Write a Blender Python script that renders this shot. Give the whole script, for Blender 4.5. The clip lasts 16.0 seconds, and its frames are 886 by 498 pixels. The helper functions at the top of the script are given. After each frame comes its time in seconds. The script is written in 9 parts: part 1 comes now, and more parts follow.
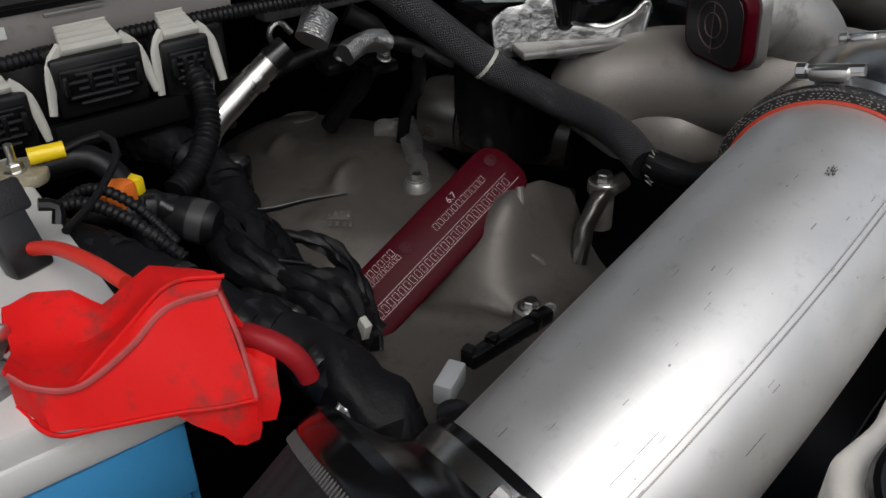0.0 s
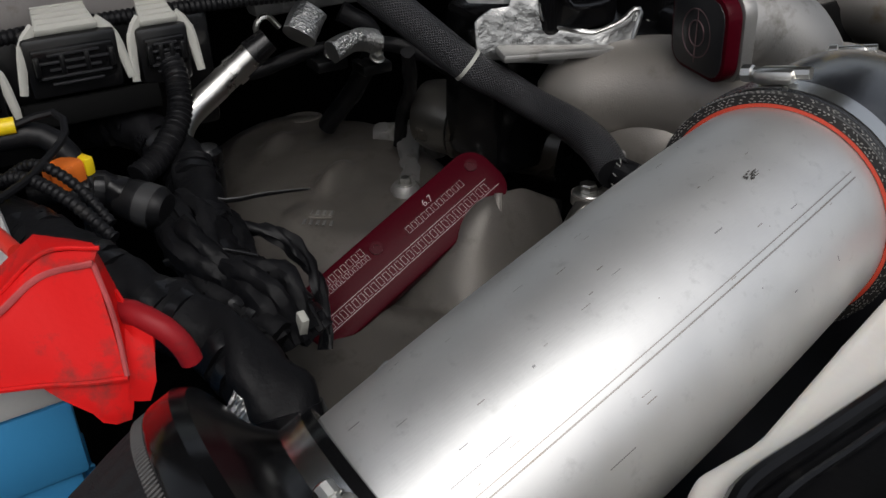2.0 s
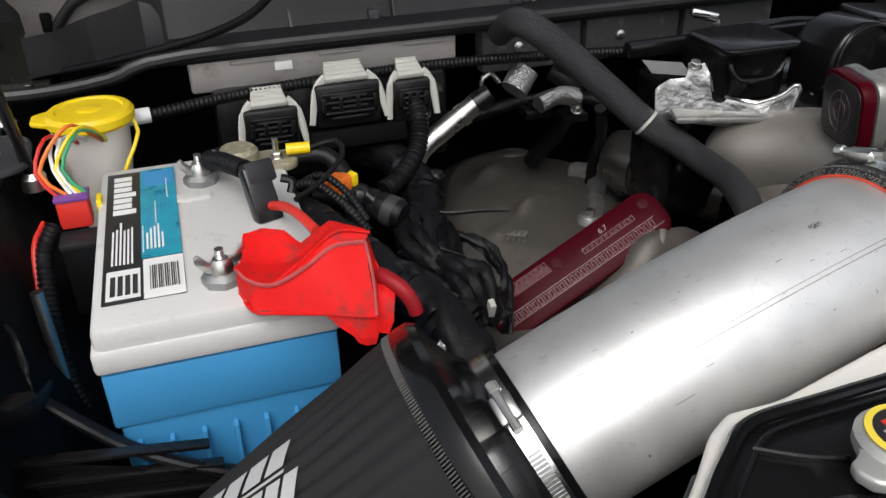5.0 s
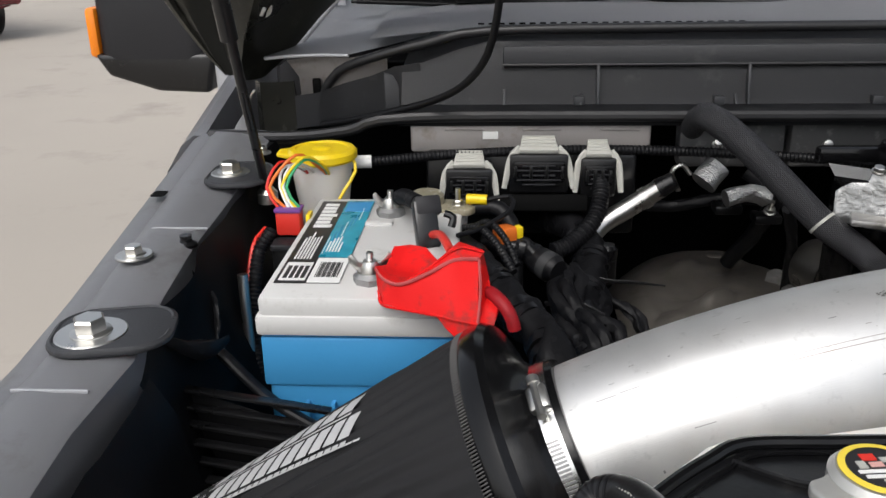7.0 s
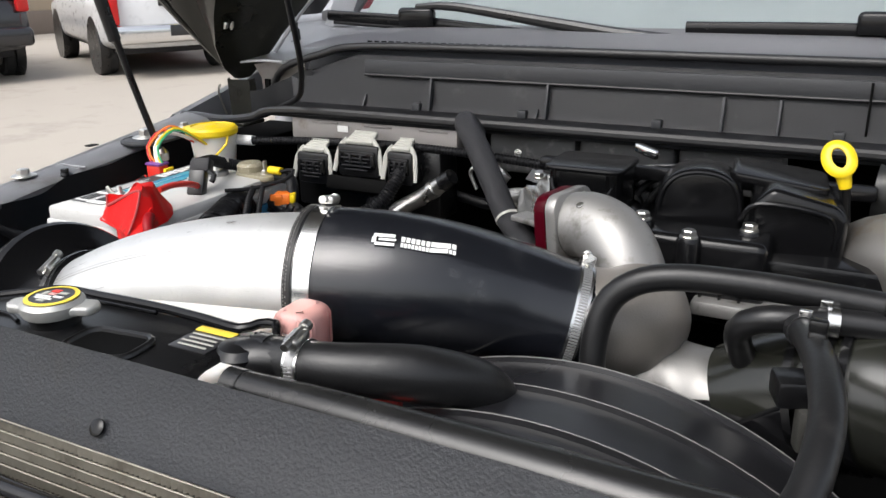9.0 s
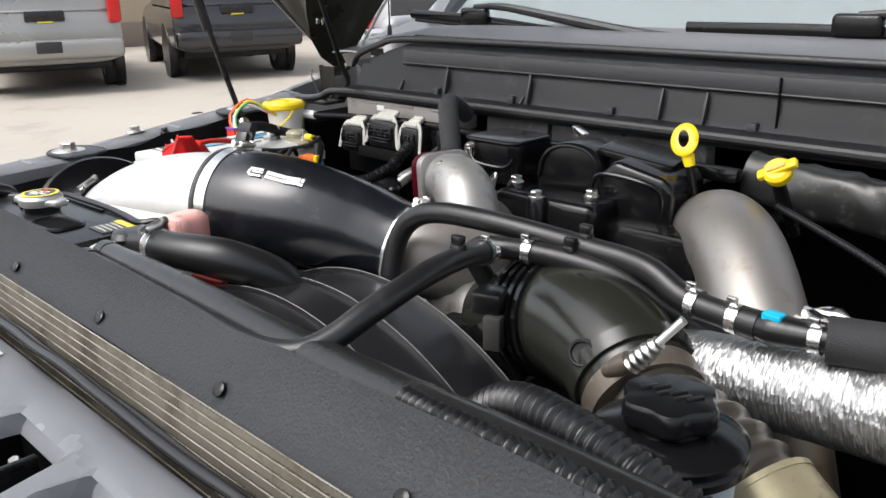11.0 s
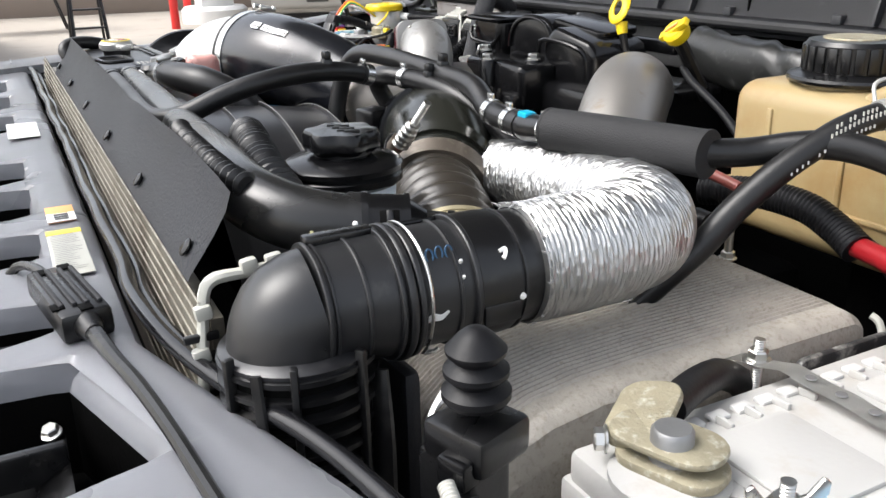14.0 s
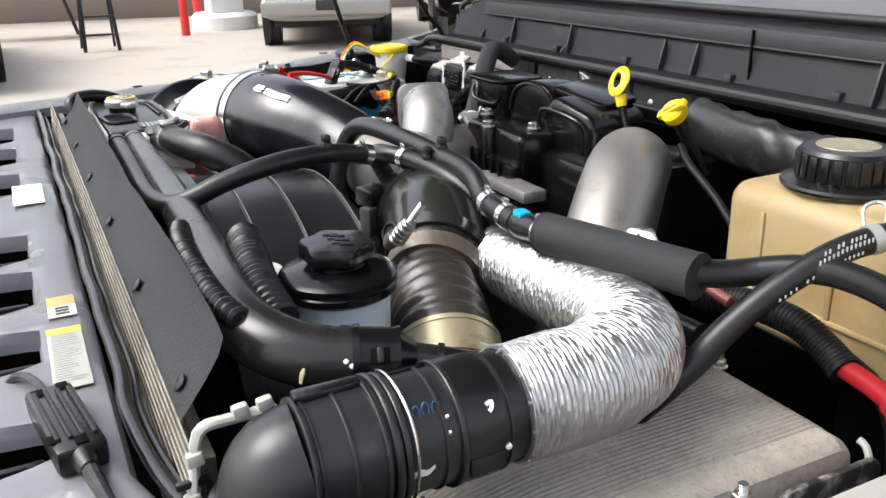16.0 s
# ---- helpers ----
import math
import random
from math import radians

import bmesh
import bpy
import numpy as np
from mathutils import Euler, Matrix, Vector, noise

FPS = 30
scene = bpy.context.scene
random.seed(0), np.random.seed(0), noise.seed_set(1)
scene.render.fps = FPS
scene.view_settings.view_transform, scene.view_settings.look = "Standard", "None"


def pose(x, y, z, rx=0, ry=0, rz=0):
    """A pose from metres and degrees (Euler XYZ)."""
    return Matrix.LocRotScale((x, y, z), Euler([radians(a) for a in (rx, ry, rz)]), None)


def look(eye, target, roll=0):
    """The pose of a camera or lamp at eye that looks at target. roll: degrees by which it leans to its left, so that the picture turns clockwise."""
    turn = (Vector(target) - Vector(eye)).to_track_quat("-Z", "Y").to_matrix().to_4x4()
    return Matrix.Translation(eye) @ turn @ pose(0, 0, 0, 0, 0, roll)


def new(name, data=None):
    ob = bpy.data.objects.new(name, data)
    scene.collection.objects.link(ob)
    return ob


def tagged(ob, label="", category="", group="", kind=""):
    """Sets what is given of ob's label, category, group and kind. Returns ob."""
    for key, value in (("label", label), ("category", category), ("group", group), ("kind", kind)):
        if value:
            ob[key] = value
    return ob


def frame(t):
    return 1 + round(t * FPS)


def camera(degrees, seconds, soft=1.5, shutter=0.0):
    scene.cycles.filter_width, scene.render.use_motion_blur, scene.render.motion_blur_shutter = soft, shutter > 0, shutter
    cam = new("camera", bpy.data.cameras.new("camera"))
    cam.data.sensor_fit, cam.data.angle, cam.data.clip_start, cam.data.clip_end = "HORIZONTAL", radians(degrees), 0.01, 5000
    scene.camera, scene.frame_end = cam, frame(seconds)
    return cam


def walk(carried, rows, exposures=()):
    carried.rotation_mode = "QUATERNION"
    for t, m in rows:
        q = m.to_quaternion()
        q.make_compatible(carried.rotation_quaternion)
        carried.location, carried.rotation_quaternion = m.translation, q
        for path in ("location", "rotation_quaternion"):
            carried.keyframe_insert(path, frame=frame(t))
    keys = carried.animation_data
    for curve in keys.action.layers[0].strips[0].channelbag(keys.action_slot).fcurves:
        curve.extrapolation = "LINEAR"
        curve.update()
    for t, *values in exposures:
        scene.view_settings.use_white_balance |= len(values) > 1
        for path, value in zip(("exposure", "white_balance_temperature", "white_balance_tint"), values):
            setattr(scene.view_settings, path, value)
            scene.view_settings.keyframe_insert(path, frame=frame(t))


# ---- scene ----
cam = camera(55.2, 16.0)
PATH = [
    (0, (-0.571, 0.021, 1.499), (0.444, 1.346, 0.398), -0.2),
    (0.5, (-0.586, 0.004, 1.478), (0.462, 1.305, 0.379), 0.1),
    (1, (-0.565, -0.032, 1.486), (0.502, 1.256, 0.391), 0.9),
    (1.5, (-0.521, -0.03, 1.488), (0.484, 1.328, 0.417), 0.5),
    (2, (-0.502, -0.018, 1.477), (0.417, 1.405, 0.415), 0.6),
    (2.5, (-0.487, -0.028, 1.467), (0.29, 1.481, 0.408), 0.2),
    (2.8, (-0.502, -0.051, 1.458), (0.145, 1.522, 0.406), -0.0),
    (3, (-0.513, -0.075, 1.445), (0.032, 1.535, 0.392), -0.5),
    (3.5, (-0.556, -0.141, 1.446), (-0.148, 1.522, 0.413), -0.8),
    (4, (-0.594, -0.181, 1.497), (-0.169, 1.495, 0.491), -0.3),
    (4.5, (-0.595, -0.182, 1.551), (-0.128, 1.486, 0.551), -1.0),
    (4.7, (-0.583, -0.18, 1.564), (-0.075, 1.474, 0.561), -1.5),
    (6.8, (-0.477, -0.317, 1.552), (-0.451, 1.527, 0.776), -1.0),
    (7, (-0.447, -0.32, 1.531), (-0.573, 1.541, 0.809), -1.0),
    (7.5, (-0.261, -0.348, 1.542), (-0.636, 1.495, 0.861), -1.1),
    (8, (-0.023, -0.358, 1.533), (-0.562, 1.452, 0.874), -0.9),
    (8.2, (0.061, -0.364, 1.527), (-0.56, 1.42, 0.871), -0.8),
    (10.3, (0.618, -0.37, 1.521), (-0.603, 1.086, 0.898), -1.4),
    (10.5, (0.665, -0.35, 1.517), (-0.61, 1.059, 0.891), -1.4),
    (11, (0.784, -0.308, 1.515), (-0.567, 1.03, 0.896), -1.1),
    (11.5, (0.857, -0.285, 1.495), (-0.534, 1.009, 0.871), -1.1),
    (12, (0.957, -0.269, 1.491), (-0.505, 0.953, 0.884), -1.6),
    (12.5, (1.052, -0.249, 1.486), (-0.46, 0.909, 0.876), -1.6),
    (13, (1.109, -0.184, 1.463), (-0.445, 0.909, 0.837), -1.3),
    (13.5, (1.147, -0.134, 1.423), (-0.471, 0.841, 0.767), -1.3),
    (14, (1.176, -0.121, 1.411), (-0.498, 0.731, 0.724), -1.3),
    (14.5, (1.219, -0.095, 1.434), (-0.48, 0.698, 0.738), -1.7),
    (15, (1.241, -0.079, 1.462), (-0.446, 0.731, 0.756), -1.5),
    (15.5, (1.204, -0.083, 1.476), (-0.482, 0.742, 0.786), -1.2),
    (16, (1.163, -0.1, 1.494), (-0.521, 0.737, 0.814), -1.0),
]
walk(cam, [(t, look(eye, target, roll)) for t, eye, target, roll in PATH],
     [(0.0, -0.1), (2.0, -0.12), (2.6, -0.02), (3.5, 0.17), (4.5, 0.4), (7.0, 0.43), (8.2, 0.75), (10.5, 1.08), (12.0, 1.25), (13.0, 1.33), (14.0, 1.42), (15.0, 1.32), (16.0, 1.38)])

# ---------- world, light ----------
world = bpy.data.worlds.new("overcast_sky")
scene.world = world
world.use_nodes = True
wn, wl = world.node_tree.nodes, world.node_tree.links
sky = wn.new("ShaderNodeTexSky")
sky.sky_type, sky.sun_disc = "NISHITA", False
sky.sun_elevation, sky.sun_rotation = radians(52), radians(200)
sky.air_density, sky.dust_density = 1.0, 4.0
soften = wn.new("ShaderNodeHueSaturation")
soften.inputs["Saturation"].default_value = 0.37
wl.new(sky.outputs[0], soften.inputs["Color"])
wl.new(soften.outputs[0], wn["Background"].inputs[0])
wn["Background"].inputs[1].default_value = 0.15

sun = new("sun", bpy.data.lights.new("sun", "SUN"))
sun.data.energy, sun.data.angle, sun.data.color = 0.9, radians(40), (0.985, 0.99, 1.0)
sun.matrix_basis = look((-3, -8, 13), (0, 0, 0))


# ---------- materials ----------
def mat(name, col, rough=0.5, metal=0.0, var=0.18, scale=40.0, bump=0.15, bscale=260.0, dirt=None, dirt_amount=0.0,
        coat=0.0, clear=0.0, sub=0.0, spec=0.5, rvar=0.12):
    """Paint, plastic or metal with two scales of variation, fine relief and optional dirt blotches."""
    m = bpy.data.materials.new(name)
    m.use_nodes = True
    nt = m.node_tree
    n, l = nt.nodes, nt.links
    b = n["Principled BSDF"]
    tc = n.new("ShaderNodeTexCoord")
    big, fine = n.new("ShaderNodeTexNoise"), n.new("ShaderNodeTexNoise")
    big.inputs["Scale"].default_value, big.inputs["Detail"].default_value = scale * 0.3, 5
    fine.inputs["Scale"].default_value, fine.inputs["Detail"].default_value = bscale, 4
    l.new(tc.outputs["Object"], big.inputs["Vector"])
    l.new(tc.outputs["Object"], fine.inputs["Vector"])
    ramp = n.new("ShaderNodeMixRGB")
    ramp.inputs[1].default_value = (*[max(c * (1 - var), 0) for c in col], 1)
    ramp.inputs[2].default_value = (*[min(c * (1 + var), 1) for c in col], 1)
    l.new(big.outputs["Fac"], ramp.inputs[0])
    out = ramp.outputs[0]
    if dirt is not None:
        blot = n.new("ShaderNodeTexNoise")
        blot.inputs["Scale"].default_value, blot.inputs["Detail"].default_value = scale, 8
        blot.inputs["Roughness"].default_value = 0.65
        l.new(tc.outputs["Object"], blot.inputs["Vector"])
        cr = n.new("ShaderNodeValToRGB")
        cr.color_ramp.elements[0].position = 0.62 - 0.3 * dirt_amount
        cr.color_ramp.elements[1].position = 0.78 - 0.2 * dirt_amount
        l.new(blot.outputs["Fac"], cr.inputs[0])
        mx = n.new("ShaderNodeMixRGB")
        mx.inputs[2].default_value = (*dirt, 1)
        l.new(out, mx.inputs[1])
        l.new(cr.outputs[0], mx.inputs[0])
        out = mx.outputs[0]
    l.new(out, b.inputs["Base Color"])
    mr = n.new("ShaderNodeMapRange")
    mr.inputs["To Min"].default_value = max(rough - rvar, 0.03)
    mr.inputs["To Max"].default_value = min(rough + rvar, 1)
    l.new(big.outputs["Fac"], mr.inputs["Value"])
    l.new(mr.outputs[0], b.inputs["Roughness"])
    b.inputs["Metallic"].default_value = metal
    b.inputs["Specular IOR Level"].default_value = spec
    b.inputs["Coat Weight"].default_value = coat
    b.inputs["Coat Roughness"].default_value = 0.08
    b.inputs["Transmission Weight"].default_value = clear
    if sub:
        b.inputs["Subsurface Weight"].default_value = sub
        b.inputs["Subsurface Radius"].default_value = (0.02, 0.015, 0.01)
        b.inputs["Subsurface Scale"].default_value = 0.5
    if bump:
        bp = n.new("ShaderNodeBump")
        bp.inputs["Strength"].default_value, bp.inputs["Distance"].default_value = bump, 0.001
        l.new(fine.outputs["Fac"], bp.inputs["Height"])
        l.new(bp.outputs[0], b.inputs["Normal"])
    return m


def grained(m, scale, stretch, strength, dist=0.001):
    """Adds brushed or scratched relief along the tube's own length (UV) to a material."""
    n, l = m.node_tree.nodes, m.node_tree.links
    tc, mp, tx = n.new("ShaderNodeTexCoord"), n.new("ShaderNodeMapping"), n.new("ShaderNodeTexNoise")
    mp.inputs["Scale"].default_value = stretch
    tx.inputs["Scale"].default_value, tx.inputs["Detail"].default_value = scale, 6
    l.new(tc.outputs["UV"], mp.inputs[0])
    l.new(mp.outputs[0], tx.inputs["Vector"])
    bp = n.new("ShaderNodeBump")
    bp.inputs["Strength"].default_value, bp.inputs["Distance"].default_value = strength, dist
    l.new(tx.outputs["Fac"], bp.inputs["Height"])
    b = n["Principled BSDF"]
    if b.inputs["Normal"].links:
        l.new(b.inputs["Normal"].links[0].from_socket, bp.inputs["Normal"])
    l.new(bp.outputs[0], b.inputs["Normal"])
    return m


def woven(m, u, v, strength, light=None):
    """Adds a woven braid along the tube (UV) to a material: two crossing waves."""
    n, l = m.node_tree.nodes, m.node_tree.links
    tc = n.new("ShaderNodeTexCoord")
    waves = []
    for s in (1, -1):
        mp, w = n.new("ShaderNodeMapping"), n.new("ShaderNodeTexWave")
        mp.inputs["Scale"].default_value = (u, v * s, 1)
        w.wave_type, w.bands_direction = "BANDS", "DIAGONAL"
        w.inputs["Scale"].default_value = 1.0
        l.new(tc.outputs["UV"], mp.inputs[0])
        l.new(mp.outputs[0], w.inputs["Vector"])
        waves.append(w)
    mx = n.new("ShaderNodeMath")
    mx.operation = "MAXIMUM"
    l.new(waves[0].outputs["Fac"], mx.inputs[0])
    l.new(waves[1].outputs["Fac"], mx.inputs[1])
    bp = n.new("ShaderNodeBump")
    bp.inputs["Strength"].default_value, bp.inputs["Distance"].default_value = strength, 0.001
    l.new(mx.outputs[0], bp.inputs["Height"])
    l.new(bp.outputs[0], n["Principled BSDF"].inputs["Normal"])
    if light:
        c = n.new("ShaderNodeMixRGB")
        b = n["Principled BSDF"]
        l.new(b.inputs["Base Color"].links[0].from_socket, c.inputs[1])
        c.inputs[2].default_value = (*light, 1)
        sq = n.new("ShaderNodeMath")
        sq.operation = "POWER"
        sq.inputs[1].default_value = 4
        l.new(mx.outputs[0], sq.inputs[0])
        l.new(sq.outputs[0], c.inputs[0])
        l.new(c.outputs[0], b.inputs["Base Color"])
    return m


BLACK = mat("black_plastic", (0.005, 0.005, 0.0055), 0.3, var=0.3, bump=0.12, dirt=(0.03, 0.028, 0.026), dirt_amount=0.08)
BLACKMATTE = mat("black_matte_plastic", (0.013, 0.013, 0.015), 0.55, var=0.25, bump=0.35, bscale=700, spec=0.35)
BLACKGLOSS = mat("black_moulded_plastic", (0.0045, 0.0045, 0.005), 0.18, var=0.3, bump=0.06, bscale=80, rvar=0.12, spec=0.3, dirt=(0.013, 0.013, 0.013), dirt_amount=0.1)
RUBBER = mat("black_rubber", (0.006, 0.006, 0.007), 0.46, var=0.25, bump=0.15, bscale=400, spec=0.24, dirt=(0.02, 0.019, 0.018), dirt_amount=0.1)
HOSE = mat("satin_hose_rubber", (0.009, 0.009, 0.0095), 0.36, spec=0.42, var=0.3, scale=30, bump=0.15, bscale=350, dirt=(0.03, 0.029, 0.028), dirt_amount=0.12)
SILICONE = grained(mat("black_silicone", (0.007, 0.0078, 0.0105), 0.23, var=0.35, scale=25, bump=0.06, bscale=90, rvar=0.12, spec=0.65, dirt=(0.03, 0.031, 0.034), dirt_amount=0.16), 5, (30, 1, 1), 0.10)
HOSEGLOSS = mat("moulded_hose", (0.012, 0.012, 0.012), 0.26, var=0.3, scale=25, bump=0.1, bscale=200, dirt=(0.03, 0.029, 0.027), dirt_amount=0.12)
SHROUD = mat("satin_shroud_plastic", (0.010, 0.010, 0.0115), 0.3, var=0.3, scale=18, bump=0.08, bscale=90, rvar=0.12, spec=0.7, dirt=(0.022, 0.022, 0.024), dirt_amount=0.15)
PALERIDGE = mat("pale_ridge", (0.15, 0.148, 0.143), 0.5, var=0.5, scale=30, bump=0.2)
DUSTY = mat("dusty_black", (0.035, 0.034, 0.033), 0.72, var=0.4, scale=30, bump=0.3)
TAPE = mat("cloth_tape", (0.006, 0.006, 0.007), 0.52, spec=0.15, var=0.3, scale=80, bump=1.0, bscale=130)
TAPESHINE = mat("shiny_wiring_tape", (0.006, 0.006, 0.007), 0.3, spec=0.4, var=0.3, scale=80, bump=0.9, bscale=110)
# near-black with hardly any sheen: shade of hollows and bay depths as colour
DEEP = mat("bay_shade_black", (0.0025, 0.0025, 0.0025), 0.7, var=0.3, bump=0.2, spec=0.06)
PAINT = mat("grey_body_paint", (0.075, 0.078, 0.085), 0.38, metal=0.35, var=0.1, scale=20, bump=0.05, coat=0.3, dirt=(0.16, 0.155, 0.15), dirt_amount=0.1)
FENDERPAINT = mat("light_grey_paint", (0.33, 0.335, 0.35), 0.38, metal=0.15, var=0.12, scale=14, bump=0.06, dirt=(0.25, 0.245, 0.235), dirt_amount=0.15, coat=0.25)
SUPPORTPAINT = mat("dark_grey_moulding", (0.315, 0.323, 0.348), 0.28, var=0.25, scale=12, bump=0.12, bscale=90, dirt=(0.29, 0.29, 0.295), dirt_amount=0.12, coat=0.3)
SHIELD = mat("grained_sight_shield", (0.047, 0.050, 0.057), 0.46, var=0.25, scale=20, bump=0.85, bscale=420, spec=0.5, dirt=(0.05, 0.05, 0.052), dirt_amount=0.12)
SEALGLOSS = mat("glossy_rubber_seal", (0.006, 0.006, 0.007), 0.2, var=0.3, bump=0.08)
GRILLE = mat("sun_bleached_cowl", (0.30, 0.30, 0.315), 0.45, var=0.15, scale=20, bump=0.2, bscale=500)
TUBE = mat("condenser_tube", (0.36, 0.335, 0.28), 0.45, metal=0.5, var=0.4, scale=25, bump=0.2, dirt=(0.09, 0.06, 0.035), dirt_amount=0.4)
INNERPAINT = mat("grey_inner_paint", (0.21, 0.213, 0.225), 0.36, metal=0.1, var=0.12, scale=14, bump=0.06, dirt=(0.3, 0.29, 0.28), dirt_amount=0.15, coat=0.2)
DARKPAINT = mat("olive_black_paint", (0.024, 0.024, 0.019), 0.3, var=0.35, scale=25, bump=0.2, bscale=60, coat=0.35, dirt=(0.06, 0.058, 0.05), dirt_amount=0.15)
COWL = mat("cowl_plastic", (0.028, 0.029, 0.032), 0.5, var=0.2, scale=20, bump=0.3, bscale=600, dirt=(0.07, 0.07, 0.07), dirt_amount=0.05)
SEAL = mat("rubber_seal", (0.014, 0.014, 0.015), 0.4, var=0.2, bump=0.1)
ALU = grained(mat("brushed_aluminium", (0.67, 0.67, 0.66), 0.47, metal=0.8, var=0.12, scale=110, bump=0.06, bscale=160, rvar=0.12, dirt=(0.56, 0.56, 0.55), dirt_amount=0.14), 12, (40, 1.2, 1), 0.09)
CAST = mat("cast_aluminium", (0.31, 0.303, 0.293), 0.46, metal=0.7, var=0.2, scale=40, bump=0.22, bscale=700, dirt=(0.14, 0.13, 0.115), dirt_amount=0.25)
CASTDULL = mat("stained_cast_alloy", (0.205, 0.188, 0.170), 0.42, metal=0.3, var=0.22, scale=30, bump=0.22, bscale=620, dirt=(0.14, 0.122, 0.105), dirt_amount=0.2)
STEEL = mat("zinc_steel", (0.62, 0.61, 0.58), 0.3, metal=1.0, var=0.15, scale=90, bump=0.1)
STEELDARK = mat("dark_heat_steel", (0.2, 0.19, 0.175), 0.3, metal=0.9, var=0.2, scale=50, bump=0.2)
STAINLESS = mat("stainless_band", (0.7, 0.7, 0.69), 0.24, metal=1.0, var=0.08, scale=60, bump=0.05)
DOWNPIPE = grained(mat("bent_steel_pipe", (0.36, 0.342, 0.32), 0.46, metal=0.9, var=0.18, scale=25, bump=0.15, dirt=(0.26, 0.21, 0.15), dirt_amount=0.25), 9, (2, 1, 1), 0.08)
FOIL = grained(mat("crinkled_foil", (0.53, 0.53, 0.525), 0.42, metal=1.0, var=0.08, scale=40, bump=0.4, bscale=260), 4, (14, 24, 1), 0.26, 0.001)
SHIELDFOIL = mat("heat_shield_foil", (0.37, 0.37, 0.362), 0.3, metal=1.0, var=0.2, scale=60, bump=1.0, bscale=150)
# darker red than RED, for the driver-side cover and the cable sleeves
REDDARK = mat("dark_red_rubber", (0.25, 0.009, 0.013), 0.45, var=0.15, scale=45, bump=0.15, dirt=(0.10, 0.02, 0.02), dirt_amount=0.2, spec=0.2)
RED = mat("red_rubber", (0.60, 0.010, 0.010), 0.55, var=0.12, scale=45, bump=0.15, dirt=(0.16, 0.035, 0.03), dirt_amount=0.30, spec=0.12)
REDCABLE = mat("red_cable", (0.6, 0.03, 0.02), 0.4, var=0.15, bump=0.05)
REDANOD = mat("maroon_anodised", (0.046, 0.0012, 0.005), 0.36, spec=0.06, rvar=0.05, metal=0.0, var=0.12, scale=60, bump=0.1)
ENGRAVE = mat("engraved_metal", (0.17, 0.11, 0.115), 0.4, metal=0.6, var=0.15, scale=200, bump=0.0)
LIDGREY = mat("battery_lid", (0.52, 0.515, 0.5), 0.5, var=0.07, scale=25, bump=0.1, dirt=(0.36, 0.345, 0.32), dirt_amount=0.12)
LIDWHITE = mat("white_battery_lid", (0.40, 0.395, 0.38), 0.5, var=0.07, scale=30, bump=0.12, dirt=(0.36, 0.33, 0.29), dirt_amount=0.2)
BATBLUE = mat("blue_case", (0.045, 0.25, 0.50), 0.42, var=0.12, scale=25, bump=0.12)
LABELBLACK = mat("label_black", (0.02, 0.02, 0.022), 0.35, var=0.15, bump=0.03)
LABELTEAL = mat("label_teal", (0.02, 0.26, 0.36), 0.3, var=0.6, scale=120, bump=0.0)
LABELWHITE = mat("label_white", (0.72, 0.72, 0.7), 0.45, var=0.06, bump=0.03)
LABELYELLOW = mat("label_yellow", (0.75, 0.58, 0.06), 0.5, var=0.06, bump=0.03)
LABELORANGE = mat("label_orange", (0.75, 0.33, 0.1), 0.5, var=0.06, bump=0.03)
LABELGREY = mat("label_grey", (0.40, 0.40, 0.36), 0.45, var=0.08, bump=0.03)
LABELPRINT = mat("faded_print", (0.17, 0.17, 0.165), 0.5, var=0.1, bump=0.0)
INK = mat("print_ink", (0.03, 0.03, 0.03), 0.5, var=0.1, bump=0.0)
WHITEINK = mat("white_print", (0.40, 0.40, 0.40), 0.6, var=0.12, scale=300, bump=0.0)
YELLOW = mat("yellow_plastic", (0.78, 0.56, 0.01), 0.38, var=0.08, bump=0.06, sub=0.05)
ORANGE = mat("orange_plastic", (0.75, 0.17, 0.02), 0.42, var=0.1, bump=0.05)
CREAM = mat("cream_plastic", (0.43, 0.425, 0.385), 0.45, var=0.08, bump=0.08)
TANK = mat("milky_tank", (0.72, 0.69, 0.64), 0.45, var=0.07, scale=20, bump=0.15, bscale=150, sub=0.25, dirt=(0.5, 0.43, 0.36), dirt_amount=0.15)
AGED = mat("aged_tank", (0.34, 0.258, 0.13), 0.42, var=0.2, scale=12, bump=0.12, bscale=150, sub=0.12, dirt=(0.28, 0.18, 0.075), dirt_amount=0.4)
PINK = mat("coolant_pink", (0.68, 0.36, 0.32), 0.4, var=0.15, scale=30, bump=0.08, sub=0.2)
PSTANK = mat("clear_fluid_tank", (0.52, 0.6, 0.68), 0.35, var=0.12, scale=40, bump=0.06, sub=0.2)
FILTERCLOTH = mat("filter_sock", (0.012, 0.012, 0.013), 0.82, var=0.25, scale=60, bump=0.5, bscale=1400, spec=0.3)
STITCH = mat("stitching", (0.055, 0.053, 0.052), 0.7, var=0.3, scale=300, bump=0.2)
BRAID = woven(mat("braided_sleeve", (0.008, 0.008, 0.009), 0.45, var=0.2, bump=0.0, spec=0.3), 20, 20, 0.9, (0.05, 0.05, 0.054))
THREAD = mat("pale_thread", (0.26, 0.255, 0.24), 0.6, var=0.3, scale=200, bump=0.0)
MESHCLAMP = woven(mat("hose_mesh", (0.012, 0.011, 0.011), 0.5, var=0.2, bump=0.0), 95, 9, 0.6, (0.05, 0.049, 0.047))
GREYBOX = mat("grey_module", (0.3, 0.28, 0.27), 0.5, metal=0.4, var=0.15, scale=40, bump=0.2, dirt=(0.2, 0.17, 0.15), dirt_amount=0.2)
